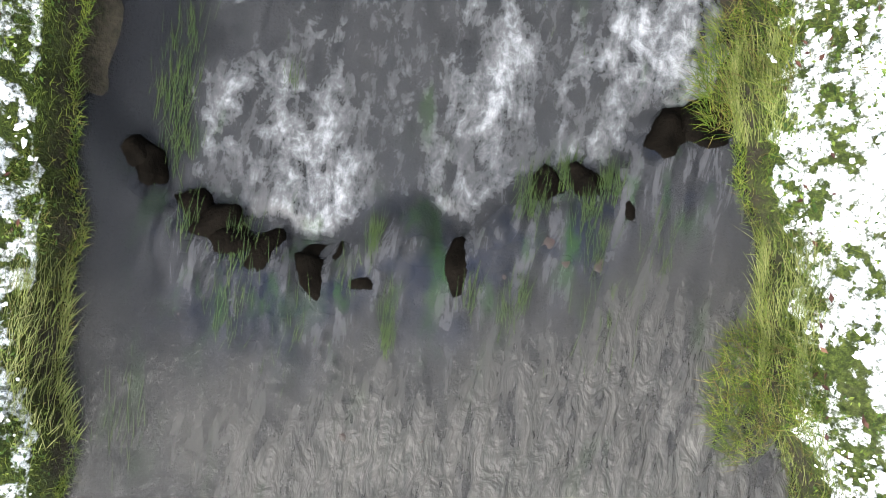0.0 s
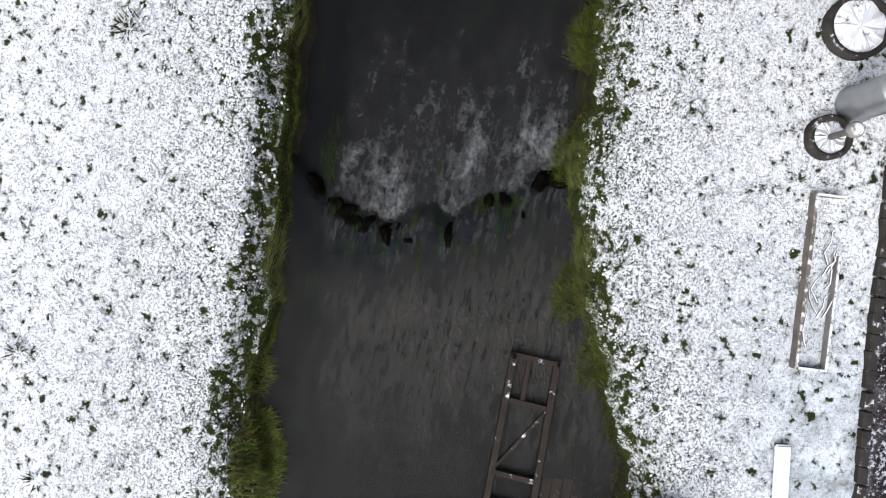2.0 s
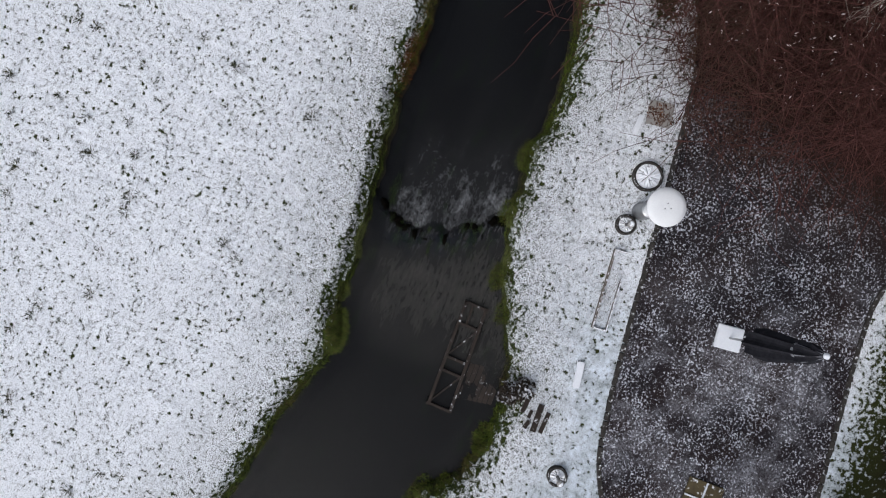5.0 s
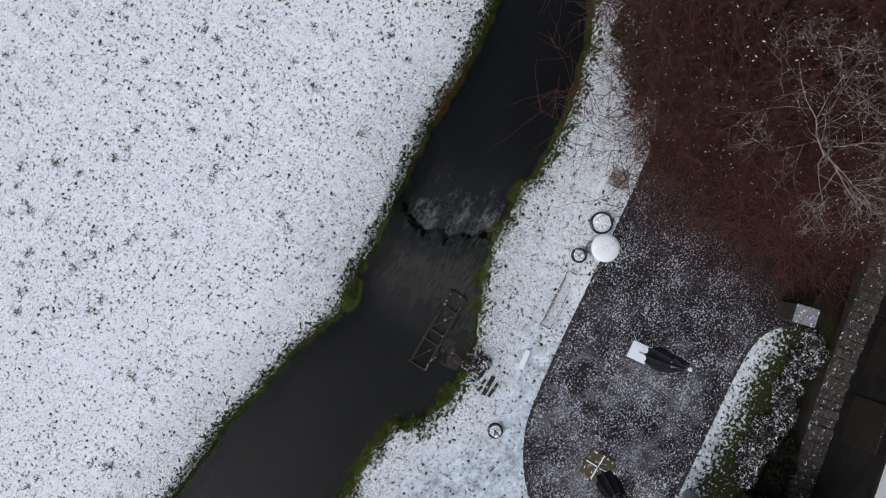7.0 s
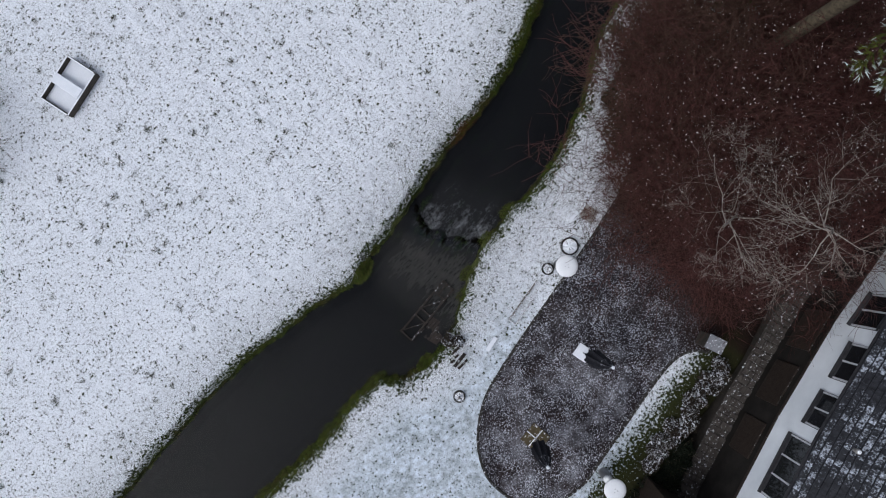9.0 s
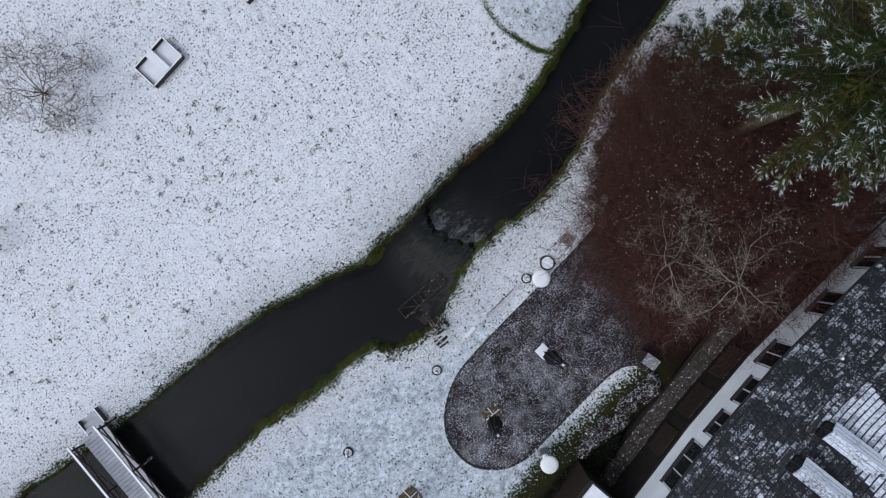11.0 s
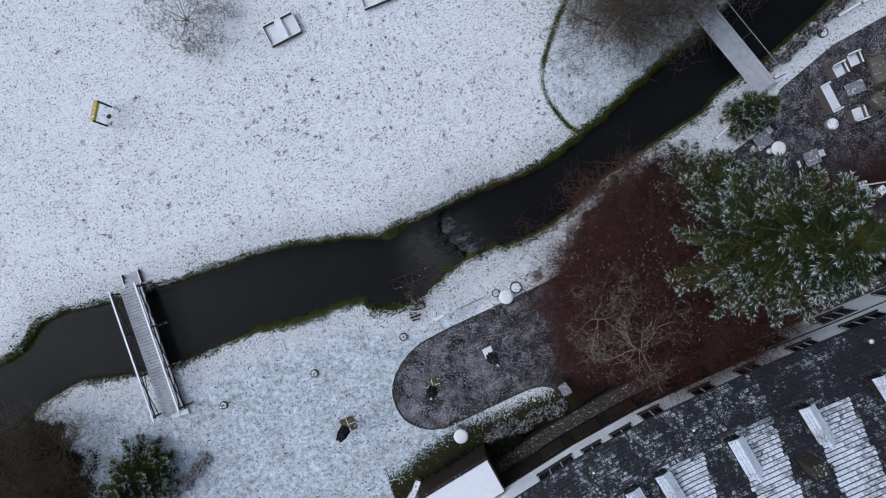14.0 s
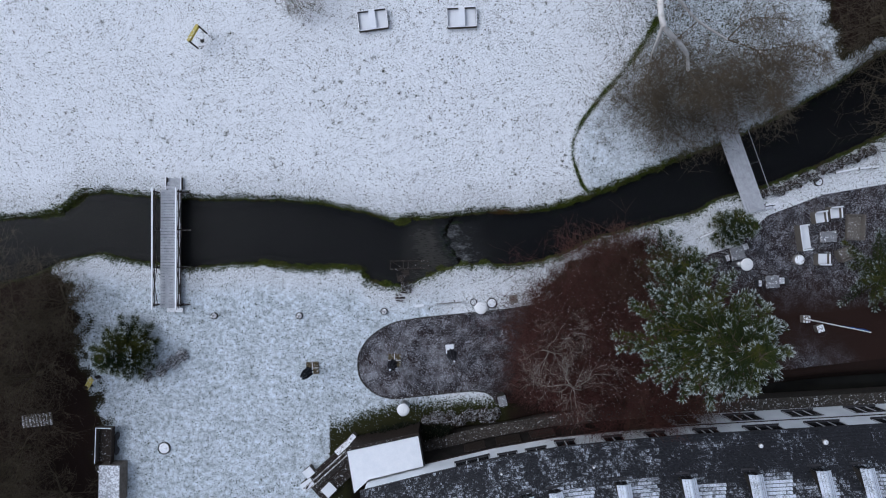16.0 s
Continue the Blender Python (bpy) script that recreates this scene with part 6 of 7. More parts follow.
def roof_tiles():
    """Courses of flat tiles on the north slope, each tile its own slightly uneven plate."""
    rng = random.Random(11)
    lo = [Vector((*p, EAVE_Z + 0.02)) for p in offset_line(0.06)]
    hi = [Vector((*p, EAVE_Z + DEEP * PITCH_UP)) for p in offset_line(-DEEP)]
    bm = bmesh.new()
    a = [bm.verts.new(p - Vector((0, 0, 0.06))) for p in lo]
    b = [bm.verts.new(p - Vector((0, 0, 0.06))) for p in hi]
    for k in range(len(a) - 1):
        bm.faces.new((a[k], a[k + 1], b[k + 1], b[k]))
    part("roof_deck", bm, "dark_void", house)
    V, F, lie = [], [], []
    near = []
    rows = 48
    for k in range(len(lo) - 1):
        span = (lo[k + 1] - lo[k]).length
        n = int(span / 0.18)
        for r in range(rows):
            v0, v1 = r / rows, (r + 1.12) / rows
            for c in range(n + 1):
                u0 = (c - 0.5 * (r % 2)) / n
                u1 = u0 + 0.955 / n
                u0, u1 = max(u0, 0.0), min(u1, 1.0)
                if u1 - u0 < 0.2 / n:
                    continue
                jig = rng.uniform(-0.004, 0.006)
                q = []
                for u, v, up in ((u0, v0, 0.040), (u1, v0, 0.040), (u1, v1, 0.0), (u0, v1, 0.0)):
                    p = lo[k].lerp(lo[k + 1], u).lerp(hi[k].lerp(hi[k + 1], u), v)
                    q.append(p + Vector((0, 0, up + jig)))
                x = (q[0].x + q[1].x) / 2
                away = min(abs(x - d + 0.25 * (v0 * 9 - 1.6)) for d in DORMERS)
                run = v0 * DEEP
                snow = 0.36 + 0.44 * float(ease((run - 1.2) / 0.9))
                if any(-1.15 < x - d + 0.25 * (v0 * 9 - 1.6) < 0.5 for d in DORMERS) and 0.5 < run < 4.6:
                    snow = 0.34
                if x > 12 and run < 1.9:
                    snow *= 0.62
                snow = snow + rng.uniform(-0.15, 0.15)
                if 0.3 < x < 7.2 and r < 8 and len(near) < 295:
                    near.append((q, snow))
                    continue
                i = len(V)
                lip = [q[0].lerp(q[3], 0.10), q[1].lerp(q[2], 0.10)]
                fall = Vector((0, 0, 0.032))
                V += [tuple(p) for p in (q[0], q[1], lip[1], lip[0], lip[0], lip[1], q[2], q[3], q[0] - fall, q[1] - fall)]
                F += [(i, i + 1, i + 2, i + 3), (i + 4, i + 5, i + 6, i + 7), (i + 8, i + 9, i + 1, i)]
                lie += [-0.6] * 4 + [snow] * 4 + [-0.6] * 2
    ob = sheet("roof_tiles", V, F, "roof", house, attrs={"lie": lie})
    tagged(ob, kind="stuff")
    for q, snow in near:
        lip = [q[0].lerp(q[3], 0.10), q[1].lerp(q[2], 0.10)]
        fall = Vector((0, 0, 0.032))
        v = [tuple(p) for p in (q[0], q[1], lip[1], lip[0], lip[0], lip[1], q[2], q[3], q[0] - fall, q[1] - fall, q[2] - fall, q[3] - fall)]
        sheet("tile", v, [(0, 1, 2, 3), (4, 5, 6, 7), (8, 9, 1, 0), (9, 10, 6, 1), (11, 8, 0, 7)], "roof", house, attrs={"lie": [-0.6] * 4 + [snow] * 4 + [-0.6] * 4})


roof_tiles()


def dormer(x):
    p, turn = spot_on(x, -1.65)
    root = new("dormer")
    root.parent = house
    root.matrix_basis = pose(p.x, p.y, EAVE_Z + 1.65 * PITCH_UP, 0, 0, turn)
    tagged(root, "gabled dormer with snowy roof and dark window front")
    w, h, top, fall = 0.33, 0.86, 1.04, 0.36
    eave_run, ridge_run = h / (PITCH_UP - fall), top / (PITCH_UP - fall)
    for s2 in (-1, 1):
        v = [(s2 * w, 0, -0.2), (s2 * w, 0, h - 0.02), (s2 * w, -eave_run, h + fall * eave_run - 0.02)]
        v += [(x2 * 0.9, y2, z2) for x2, y2, z2 in v]
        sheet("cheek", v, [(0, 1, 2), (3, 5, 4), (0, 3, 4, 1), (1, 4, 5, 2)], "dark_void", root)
        e = s2 * (w + 0.05)
        v = [(e, 0.16, h - 0.02), (0, 0.20, top), (0, -ridge_run, top + fall * ridge_run), (e, -eave_run, h + fall * eave_run)]
        v += [(a, b2, c - 0.06) for a, b2, c in v]
        sheet("roof_slope", v, [(0, 1, 2, 3), (7, 6, 5, 4), (0, 4, 5, 1), (0, 3, 7, 4)], "roof", root, attrs={"lie": [0.95 if s2 > 0 else 0.80] * 8})
        for k in range(1, 3):
            t0 = k / 3
            f0 = Vector((e, 0.165, h - 0.02)).lerp(Vector((0, 0.205, top)), t0)
            b0 = Vector((e, -eave_run, h + fall * eave_run)).lerp(Vector((0, -ridge_run, top + fall * ridge_run)), t0)
            part("seam", beam(bmesh.new(), f0 + Vector((0, 0, 0.008)), b0 + Vector((0, 0, 0.008)), 0.014, 0.012), "slate", root)
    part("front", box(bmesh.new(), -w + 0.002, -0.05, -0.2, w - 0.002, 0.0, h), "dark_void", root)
    sheet("gable", [(-w, -0.02, h), (w, -0.02, h), (0, -0.02, top - 0.08)], [(0, 1, 2)], "wood_dark", root)
    part("window_frame", box(bmesh.new(), -w + 0.06, 0.002, 0.05, w - 0.06, 0.03, h - 0.06, 0.01), "dark_metal", root)
    for s2 in (-1, 1):
        part("pane", box(bmesh.new(), min(s2 * 0.02, s2 * 0.27), 0.032, 0.10, max(s2 * 0.02, s2 * 0.27), 0.038, h - 0.11), "glass", root)
    part("sill", box(bmesh.new(), -w - 0.05, 0.0, -0.06, w + 0.05, 0.20, 0.0, 0.008), "dark_metal", root, "dark sill")


for x in DORMERS:
    dormer(x)


def vent(x, run, r):
    p, turn = spot_on(x, -run)
    root = part("roof_vent", tube(bmesh.new(), [(r, -0.15), (r, 0.18), (r * 1.35, 0.20), (r * 1.3, 0.27), (r * 0.5, 0.31)], 16), "concrete", house, "pale snow-capped roof vent")
    root.matrix_basis = pose(p.x, p.y, EAVE_Z + run * PITCH_UP)


vent(17.75, 0.55, 0.10)
vent(21.4, 0.55, 0.12)
vent(2.9, 0.6, 0.06)
vent(8.1, 0.9, 0.06)


def chimney(x, run):
    p, turn = spot_on(x, -run)
    root = part("chimney", box(bmesh.new(), -0.35, -0.3, -0.6, 0.35, 0.3, 0.9, 0.02), "stone", house, "short stone chimney")
    root.matrix_basis = pose(p.x, p.y, EAVE_Z + run * PITCH_UP, 0, 0, turn)


chimney(11.6, 3.4)


# ---- flat-roofed annex, deck and steps at the western end ----
def annex():
    root = thing("annex", "flat-roofed annex under smooth snow beside the house", "annex")
    z = 3.0
    ring = [(-6.40, -12.83), (-1.84, -11.82), (-1.50, -13.75), (-5.0, -14.62), (-5.95, -15.5)]
    def prism(pts, z0, z1):
        bm = bmesh.new()
        a = [bm.verts.new((x, y, z0)) for x, y in pts]
        b = [bm.verts.new((x, y, z1)) for x, y in pts]
        bm.faces.new(b)
        bm.faces.new(a[::-1])
        for k in range(len(pts)):
            bm.faces.new((a[k], a[(k + 1) % len(pts)], b[(k + 1) % len(pts)], b[k]))
        bmesh.ops.recalc_face_normals(bm, faces=bm.faces[:])
        return bm
    c = Vector((-4.2, -13.6))
    part("wall", prism([tuple(c + (Vector(p) - c) * 0.95) for p in ring], -1.6, z - 0.22), "wood_dark", root)
    part("roof_edge", prism(ring, z - 0.22, z - 0.02), "dark_metal", root, "dark roof edging")
    part("roof_snow", prism([tuple(c + (Vector(p) - c) * 0.97) for p in ring], z - 0.019, z + 0.05), "snow", root, "smooth layer of snow")
    part("parapet", beam(bmesh.new(), (-6.42, -12.74, z - 0.04), (-1.86, -11.72, z - 0.04), 0.14, 0.16), "wood_dark", root)


annex()


def deck():
    root = thing("timber_deck", "diagonal timber deck with railing beside the annex", "deck", at=(-7.45, -14.9, 0), turn=42)
    for k in range(12):
        part("board", box(bmesh.new(), -2.2, -1.0 + 0.155 * k, 0.35, 2.2, -0.86 + 0.155 * k, 0.39, 0.004), "wood_dark" if k % 3 else "edging", root)
    part("skirt", box(bmesh.new(), -2.2, -1.02, -0.6, 2.2, 0.86, 0.345), "wood_dark", root)
    for y in (0.35, 0.62):
        part("rail", box(bmesh.new(), -2.2, y - 0.04, 1.25, 2.2, y + 0.04, 1.30, 0.006), "wood", root)
    for x in (-2.1, -1.0, 0.1, 1.2, 2.1):
        part("rail_post", box(bmesh.new(), x - 0.04, 0.45, 0.35, x + 0.04, 0.53, 1.25), "wood_dark", root)


deck()


def crate(label, name, x, y, w, d, h, turn, top="snow", body="wicker", z=0.0, group=""):
    root = thing(name, label, name.replace("_", " "), group, (x, y, z), turn)
    part("body", box(bmesh.new(), -w / 2, -d / 2, 0, w / 2, d / 2, h, 0.015), body, root)
    part("top", box(bmesh.new(), -w / 2 - 0.015, -d / 2 - 0.015, h + 0.001, w / 2 + 0.015, d / 2 + 0.015, h + 0.045, 0.012), top, root, "snow-covered top")
    return root


for x, y, w, d, t in ((-9.35, -15.15, 0.62, 0.55, 40), (-9.45, -15.95, 0.85, 0.5, 35), (-8.0, -16.3, 0.8, 0.7, 45)):
    crate("square garden planter capped with snow by the deck", "planter_box", x, y, w, d, 0.5, t, group="deck planters")
for x, y, w, d, t in ((-7.15, -13.55, 0.95, 0.35, 42), (-6.55, -12.95, 0.8, 0.3, 50)):
    crate("long timber trough dusted with snow beside the annex", "trough", x, y, w, d, 0.45, t, "wood_snow", "wood", group="deck troughs")

crate("stone gate pillar with a snowy flat top by the terrace", "pillar", 3.52, -10.22, 0.52, 0.66, 0.95, 14, "slate", "stone")


# ---- shrubs on the slope above the mill race ----
def low_shrub(x, y, r, h, seed, mat, label, group):
    rng = random.Random(seed)
    root = thing("low_shrub", label, "shrub", group, (x, y, -0.05))
    b, st = Blades(), Sticks()
    for _ in range(16):
        a = rng.uniform(0, 6.283)
        e = Vector((math.cos(a) * r * rng.uniform(0.4, 1), math.sin(a) * r * rng.uniform(0.4, 1), h * rng.uniform(0.5, 1)))
        st.add([Vector((0, 0, 0)), e * 0.6, e], [0.02, 0.012, 0.004], 4)
    for _ in range(620):
        a, q = rng.uniform(0, 6.283), math.sqrt(rng.random())
        lump = 0.75 + 0.35 * noise.noise(Vector((math.cos(a) * 2, math.sin(a) * 2, seed)))
        px, py = math.cos(a) * q * r * lump, math.sin(a) * q * r * lump
        pz = h * math.sqrt(max(0.0, 1 - q * q)) * rng.uniform(0.35, 1.0) + 0.05
        b.leaf(px, py, pz, rng.uniform(0.03, 0.06), rng.uniform(0, 6.283), rng.uniform(-0.9, 0.9))
    tagged(st.make("branchwork", "bark_dark", root), kind="stuff")
    tagged(sheet("crown", b.v, b.f, mat, root), kind="stuff")


rng = random.Random(61)
for k in range(34):
    x = -1.6 + 0.145 * k
    low_shrub(x, float(np.interp(x, MX, MY)) + 0.62 + rng.uniform(-0.25, 0.35), rng.uniform(0.28, 0.42), rng.uniform(0.3, 0.5), 100 + k, "leaf_frost", "low snow-flecked shrub on the slope above the mill race", "slope shrubs")
# this row's near-black colour stands in for the shadow down in the race
for k in range(16):
    x = -6.2 + 0.40 * k
    low_shrub(x, float(np.interp(x, MX, MY)) - 0.15 + rng.uniform(-0.3, 0.3), rng.uniform(0.5, 0.7), rng.uniform(0.5, 0.9), 200 + k, "leaf_shade_dark", "evergreen shrub coloured near-black for the mill race's shadow", "race shrubs")
for k, (x, y) in enumerate(((-18.6, -7.9), (-18.0, -7.4), (-19.4, -8.4), (-20.4, -8.8))):
    low_shrub(x, y, 0.6, 0.4, 300 + k, "leaf_white", "low shrub dusted with snow beside the spruce", "lawn shrubs")
for k, (x, y) in enumerate(((-2.95, -2.72), (-2.75, -2.95))):
    low_shrub(x, y, 0.34, 0.4, 320 + k, "leaf_frost", "low frosted shrub beside the landing", "landing shrubs")
for k in range(14):
    x = 21.0 + 0.55 * k
    low_shrub(x, float(south(x)) - 0.55 + rng.uniform(-0.2, 0.2), 0.45, 0.45, 340 + k, "leaf_frost", "low snowy shrub on the stream bank", "bank shrubs")

race = []
for x, y in zip(MX, MY):
    race.append((x, y))
bm = bmesh.new()
a = [bm.verts.new((x, y - 0.2, -1.18)) for x, y in race]
b2 = [bm.verts.new((x, y - 3.2, -1.18)) for x, y in race]
for k in range(len(a) - 1):
    bm.faces.new((b2[k], b2[k + 1], a[k + 1], a[k]))
tagged(part("water_race", bm, "water_still"), "black still water of the mill race", "water", kind="structure")

# ---- edging stones of the terrace ----
edge = tagged(new("terrace_edging"), "row of small dark edging stones round the terrace", "edging", kind="structure")
rng = random.Random(71)
walked, need = 0.0, 0.0
meshes = []
for k in range(6):
    bm = box(bmesh.new(), -0.085 - 0.02 * (k % 3), -0.05, -0.04, 0.085 + 0.015 * (k % 2), 0.05, 0.075 + 0.012 * k / 5, 0.012)
    me = bpy.data.meshes.new("edging_stone")
    bm.to_mesh(me)
    bm.free()
    me.materials.append(M["edging"])
    meshes.append(me)
for p, q in zip(EDGE_LINE, EDGE_LINE[1:]):
    d = q - p
    ln = float(np.hypot(*d))
    while need <= walked + ln:
        t = (need - walked) / ln
        ob = new("edging_stone", meshes[rng.randrange(6)])
        ob.parent = edge
        ob.matrix_basis = pose(p[0] + d[0] * t, p[1] + d[1] * t, 0.0, rng.uniform(-3, 3), rng.uniform(-3, 3), math.degrees(math.atan2(d[1], d[0])) + rng.uniform(-6, 6))
        need += 0.205
    walked += ln


# ---- seating on the eastern terrace ----
def armchair(x, y, turn, w=0.82, d=0.78, label="grey wicker armchair with snow on the seat", name="armchair", bare=False, group="lounge chairs"):
    root = thing(name, label, name, group, (x, y, 0.035), turn)
    for s2 in (-1, 1):
        part("arm", box(bmesh.new(), min(s2 * w / 2, s2 * (w / 2 - 0.10)), -d / 2, 0.06, max(s2 * w / 2, s2 * (w / 2 - 0.10)), d / 2 - 0.102, 0.58, 0.02), "wicker", root)
        part("arm_snow", box(bmesh.new(), min(s2 * w / 2, s2 * (w / 2 - 0.10)), -d / 2 + 0.01, 0.582, max(s2 * w / 2, s2 * (w / 2 - 0.10)), d / 2 - 0.11, 0.605, 0.01), "wicker" if bare else "snow", root)
        for y2 in (-d / 2 + 0.05, d / 2 - 0.05):
            part("leg", box(bmesh.new(), s2 * (w / 2 - 0.06) - 0.025, y2 - 0.025, 0.0, s2 * (w / 2 - 0.06) + 0.025, y2 + 0.025, 0.06), "dark_metal", root)
    part("backrest", box(bmesh.new(), -w / 2, d / 2 - 0.10, 0.06, w / 2, d / 2, 0.72, 0.02), "wicker", root)
    part("back_snow", box(bmesh.new(), -w / 2 + 0.01, d / 2 - 0.095, 0.722, w / 2 - 0.01, d / 2 - 0.005, 0.745, 0.01), "wicker" if bare else "snow", root)
    part("seat", box(bmesh.new(), -w / 2 + 0.102, -d / 2 + 0.01, 0.08, w / 2 - 0.102, d / 2 - 0.102, 0.34, 0.02), "wicker", root)
    part("seat_cover", box(bmesh.new(), -w / 2 + 0.105, -d / 2 + 0.015, 0.342, w / 2 - 0.105, d / 2 - 0.105, 0.40, 0.03), "wicker" if bare else "snow", root, "" if bare else "layer of snow on the seat")
    return root


armchair(24.52, 1.88, 8)
armchair(25.50, 2.18, 4)
armchair(24.72, -0.92, 180)
armchair(26.15, -0.60, 205, label="empty grey wicker armchair", bare=True)
armchair(23.50, 0.52, 98, w=1.72, label="grey wicker sofa with snow on the seat", name="sofa", group="lounge sofas")
armchair(26.85, 1.20, -92, w=1.72, d=0.95, label="grey wicker sofa swept of snow", name="sofa", bare=True, group="lounge sofas")


def low_table(x, y, w, d, h, turn, label, group):
    root = thing("garden_table", label, "table", group, (x, y, 0.035), turn)
    part("tabletop", box(bmesh.new(), -w / 2, -d / 2, h - 0.04, w / 2, d / 2, h, 0.008), "wood", root)
    part("table_snow", box(bmesh.new(), -w / 2 + 0.02, -d / 2 + 0.02, h + 0.001, w / 2 - 0.02, d / 2 - 0.02, h + 0.035, 0.012), "slate", root, "thin dusting of snow")
    for i in (-1, 1):
        for j in (-1, 1):
            part("leg", box(bmesh.new(), i * (w / 2 - 0.06) - 0.025, j * (d / 2 - 0.06) - 0.025, 0, i * (w / 2 - 0.06) + 0.025, j * (d / 2 - 0.06) + 0.025, h - 0.041), "dark_metal", root)


low_table(25.08, 0.58, 1.10, 0.72, 0.42, 4, "low coffee table under snow between the sofas", "lounge tables")
low_table(18.95, -0.50, 0.92, 0.86, 0.74, 14, "square dining table dusted with snow", "dining tables")
low_table(21.25, -2.38, 0.88, 0.82, 0.74, 4, "square dining table dusted with snow", "dining tables")


def dining_chair(x, y, turn):
    root = thing("dining_chair", "dark metal garden chair with a snowy seat", "chair", "dining chairs", (x, y, 0.035), turn)
    part("seat", box(bmesh.new(), -0.22, -0.22, 0.42, 0.22, 0.22, 0.45, 0.01), "dark_metal", root)
    part("seat_snow", box(bmesh.new(), -0.20, -0.20, 0.451, 0.20, 0.18, 0.475, 0.01), "snow_thin", root)
    part("backrest", box(bmesh.new(), -0.22, 0.20, 0.46, 0.22, 0.23, 0.86, 0.01), "dark_metal", root)
    for i in (-1, 1):
        for j in (-1, 1):
            part("leg", rod(bmesh.new(), (i * 0.2, j * 0.2, 0), (i * 0.19, j * 0.19, 0.42), 0.014), "dark_metal", root)


dining_chair(19.62, -0.08, -70)
dining_chair(18.35, -0.85, 105)
dining_chair(22.0, -2.32, -88)
dining_chair(20.48, -2.5, 92)

pouf = thing("pouf", "round grey pouf dusted with snow on the gravel", "pouf", at=(23.25, -0.95, 0.035))
part("body", tube(bmesh.new(), [(0.30, 0.0), (0.35, 0.06), (0.35, 0.30), (0.30, 0.36), (0.10, 0.375)], 22), "concrete", pouf)
crate("small grey storage cube on the terrace", "storage_cube", 24.6, -5.5, 0.42, 0.45, 0.42, 20, "concrete")

pole = thing("flagpole", "white flagpole with a limp blue flag in a timber base", "flagpole", at=(23.7, -4.88, 0.035))
part("base", box(bmesh.new(), -0.24, -0.24, 0, 0.24, 0.24, 0.4, 0.02), "wood", pole)
part("mast", rod(bmesh.new(), (0, 0, 0.4), (0, 0, 6.3), 0.045, 0.028, 12), "enamel", pole)
bm = bmesh.new()
cols = []
for k in range(13):
    z = 5.9 - 0.17 * k
    cols.append([bm.verts.new((0.05 + 0.10 * j + 0.01 * math.sin(k), 0.05 * math.sin(j * 2.1 + k * 0.5), z - 0.05 * j)) for j in range(4)])
for a, b3 in zip(cols, cols[1:]):
    for j in range(3):
        bm.faces.new((a[j], a[j + 1], b3[j + 1], b3[j]))
bmesh.ops.solidify(bm, geom=bm.faces[:], thickness=0.008)
part("flag", bm, "blue", pole, "limp blue flag")

for x, y, ln, t in ((26.5, 5.0, 1.5, 12), (28.0, 5.2, 1.3, 6), (17.25, 0.72, 1.1, 24)):
    lg = thing("timber_edging", "snow-topped timber beam lying along the bank", "timber", "bank timbers", (x, y, 0.0), t)
    part("beam", box(bmesh.new(), -ln / 2, -0.07, 0, ln / 2, 0.07, 0.14, 0.012), "rail", lg)
ring_of("round snow-dusted stone ring by the stream", 24.65, 4.25, 0.3)

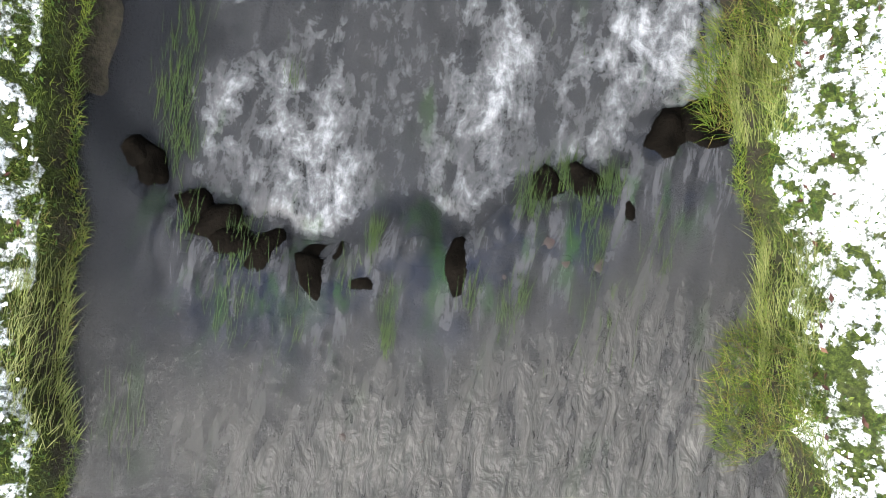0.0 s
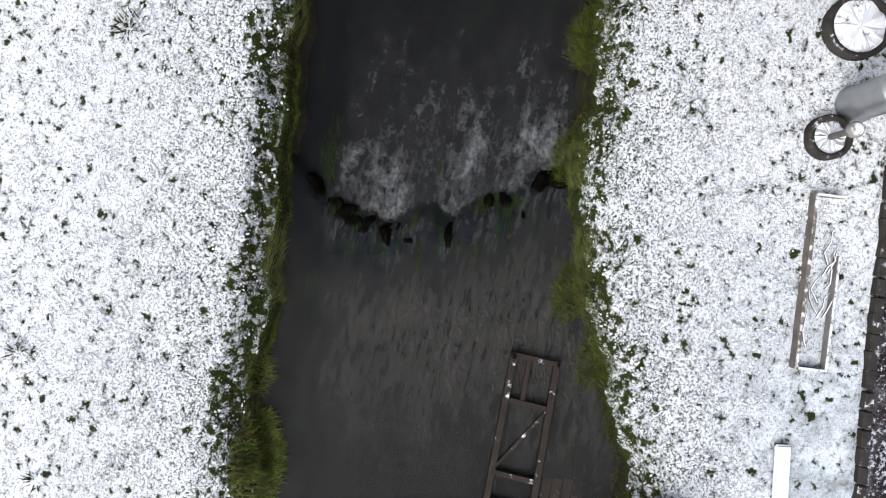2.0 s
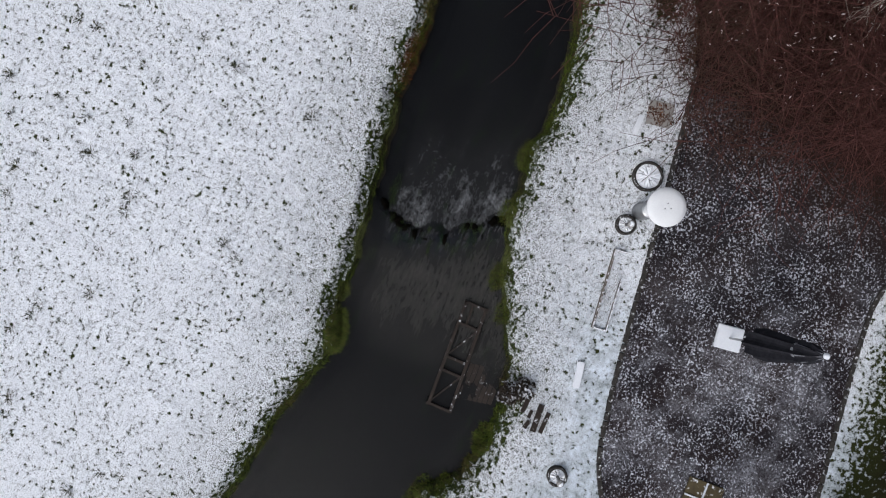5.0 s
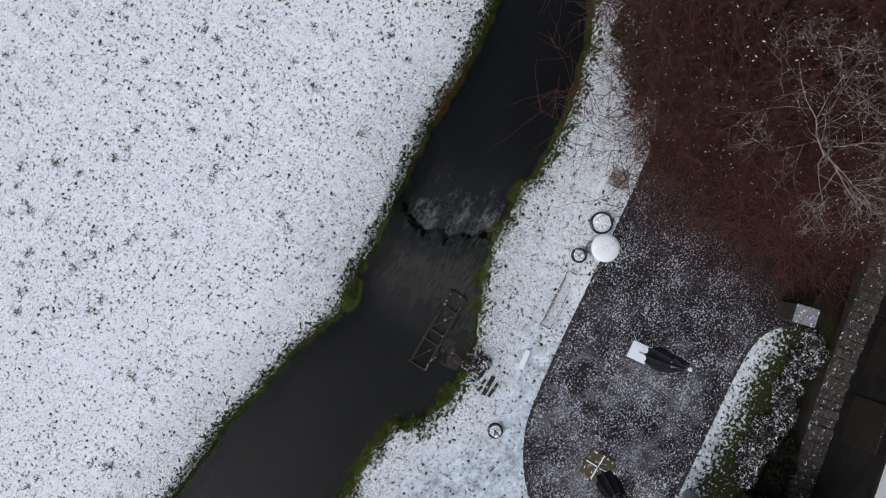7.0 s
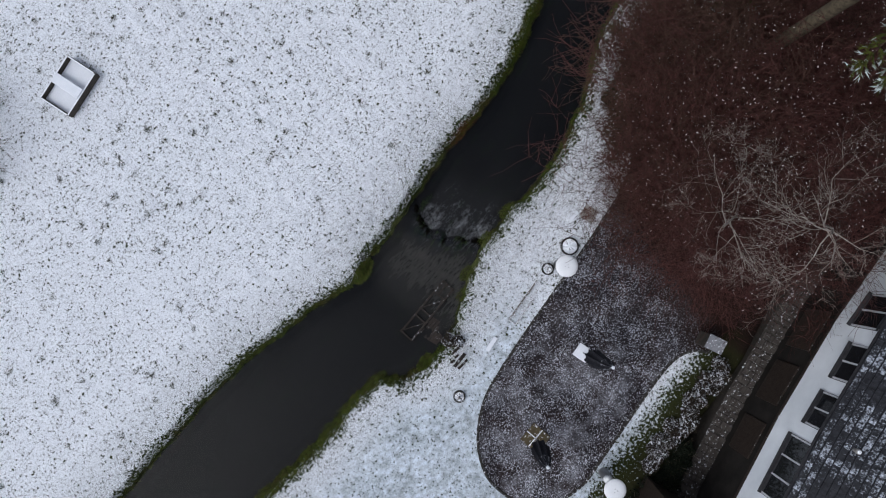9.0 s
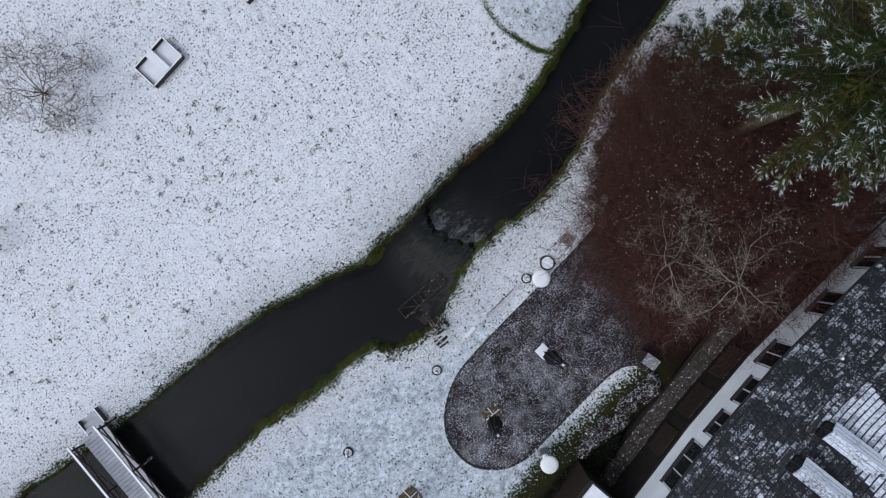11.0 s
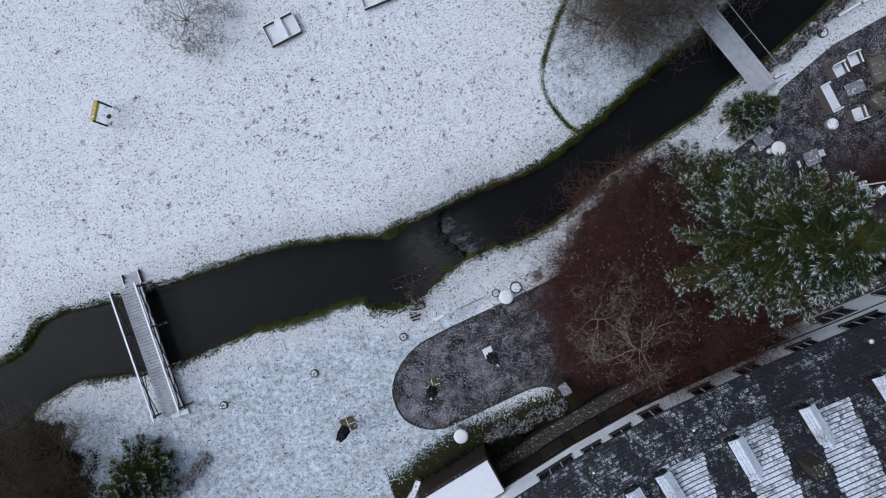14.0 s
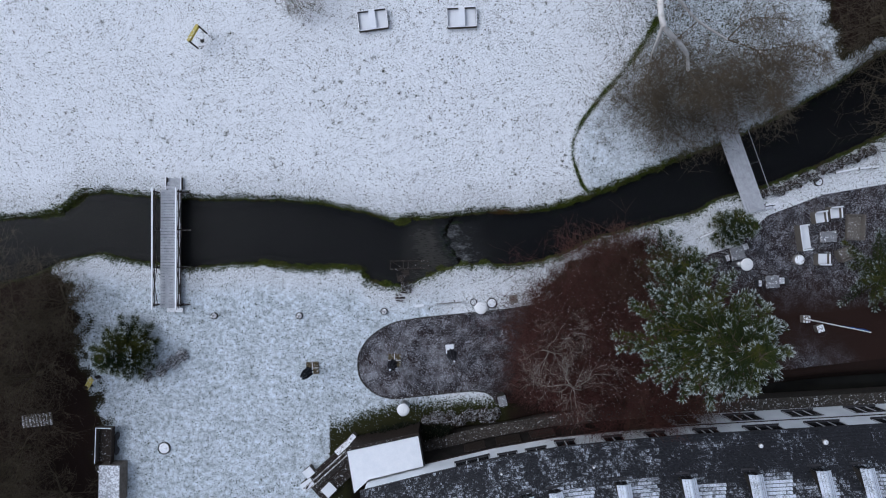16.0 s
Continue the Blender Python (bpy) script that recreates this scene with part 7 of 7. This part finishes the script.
# ---- the western garden's edge ----
def trailer():
    root = thing("flat_trailer", "dark open cart with pale rails at the garden's edge", "cart", at=(-22.95, -13.3, 0), turn=-2)
    part("floor", box(bmesh.new(), -0.52, -1.2, 0.40, 0.52, 1.2, 0.46), "wood_dark", root)
    for s2 in (-1, 1):
        part("side_board", box(bmesh.new(), s2 * 0.52 - 0.03, -1.2, 0.46, s2 * 0.52 + 0.03, 1.2, 0.85, 0.006), "rail" if s2 < 0 else "wood_dark", root)
        for y in (-0.5, 0.5):
            bm = tube(bmesh.new(), [(0.10, -0.05), (0.24, -0.05), (0.26, 0.0), (0.24, 0.05), (0.10, 0.05)], 20)
            bmesh.ops.transform(bm, matrix=pose(s2 * 0.62, y, 0.26, 0, 90, 0), verts=bm.verts[:])
            part("wheel", bm, "dark_metal", root)
    part("end_board", box(bmesh.new(), -0.49, 1.14, 0.46, 0.49, 1.2, 0.85, 0.006), "rail", root)
    part("axle", box(bmesh.new(), -0.6, -0.55, 0.22, 0.6, 0.55, 0.399), "dark_metal", root)


trailer()
crate("low shed with a snowy flat roof at the garden's edge", "garden_shed", -22.45, -15.8, 1.35, 2.5, 1.0, -1, "snow_thin", "wood")
heap = thing("junk_heap", "heap of pale and coloured scraps beside the shed", "rubbish heap", at=(-23.45, -15.2, 0.05))
for k, (x, y, m) in enumerate(((0, 0, "concrete"), (0.15, -0.35, "blue_pale"), (0.2, -0.75, "yellow"), (-0.2, 0.2, "stone"), (0.25, -1.1, "slab"))):
    ob = part("scrap", stone_mesh(k * 2 + 0.5, 0.24, 0.2, 0.2), m, heap)
    ob.matrix_basis = pose(x, y, 0.15, 0, 0, 40 * k)
slide = thing("yellow_slide", "tilted yellow board leaning in the garden", "board", at=(-23.9, -9.15, 0.0), turn=48)
part("board", box(bmesh.new(), -0.62, -0.18, 0.0, 0.62, 0.18, 0.05, 0.01, pose(0, 0, 0.75, 0, -28, 0)), "yellow", slide)
for x, h in ((-0.4, 0.92), (0.4, 0.50)):
    part("leg", box(bmesh.new(), x - 0.03, -0.12, 0, x + 0.03, 0.12, h), "wood_dark", slide)
stairs = thing("garden_steps", "dark timber garden steps among the bare trees", "steps", at=(-27.8, -11.8, 0.0), turn=8)
for k in range(9):
    part("tread", box(bmesh.new(), -1.1 + 0.25 * k, -0.42, 0.05 + 0.02 * k, -0.93 + 0.25 * k, 0.42, 0.12 + 0.02 * k, 0.006), "wood", stairs)

# ---- snow flecks on the shrub trees ----
flecks = Blades()
rng = random.Random(91)
for _ in range(2200):
    k = rng.randrange(len(RED))
    (x, y), h, _s = RED[k]
    a, r = rng.uniform(0, 6.283), 2.4 * math.sqrt(rng.random())
    flecks.leaf(x + r * math.cos(a), y + r * math.sin(a), h * (rng.uniform(0.74, 0.95) - 0.05 * r * r), rng.uniform(0.022, 0.046), rng.uniform(0, 6.28), rng.uniform(-0.4, 0.4))
flecks.make("frosted_leaves", "fleck", "small frosted leaves clinging to the shrub twigs", "leaves")
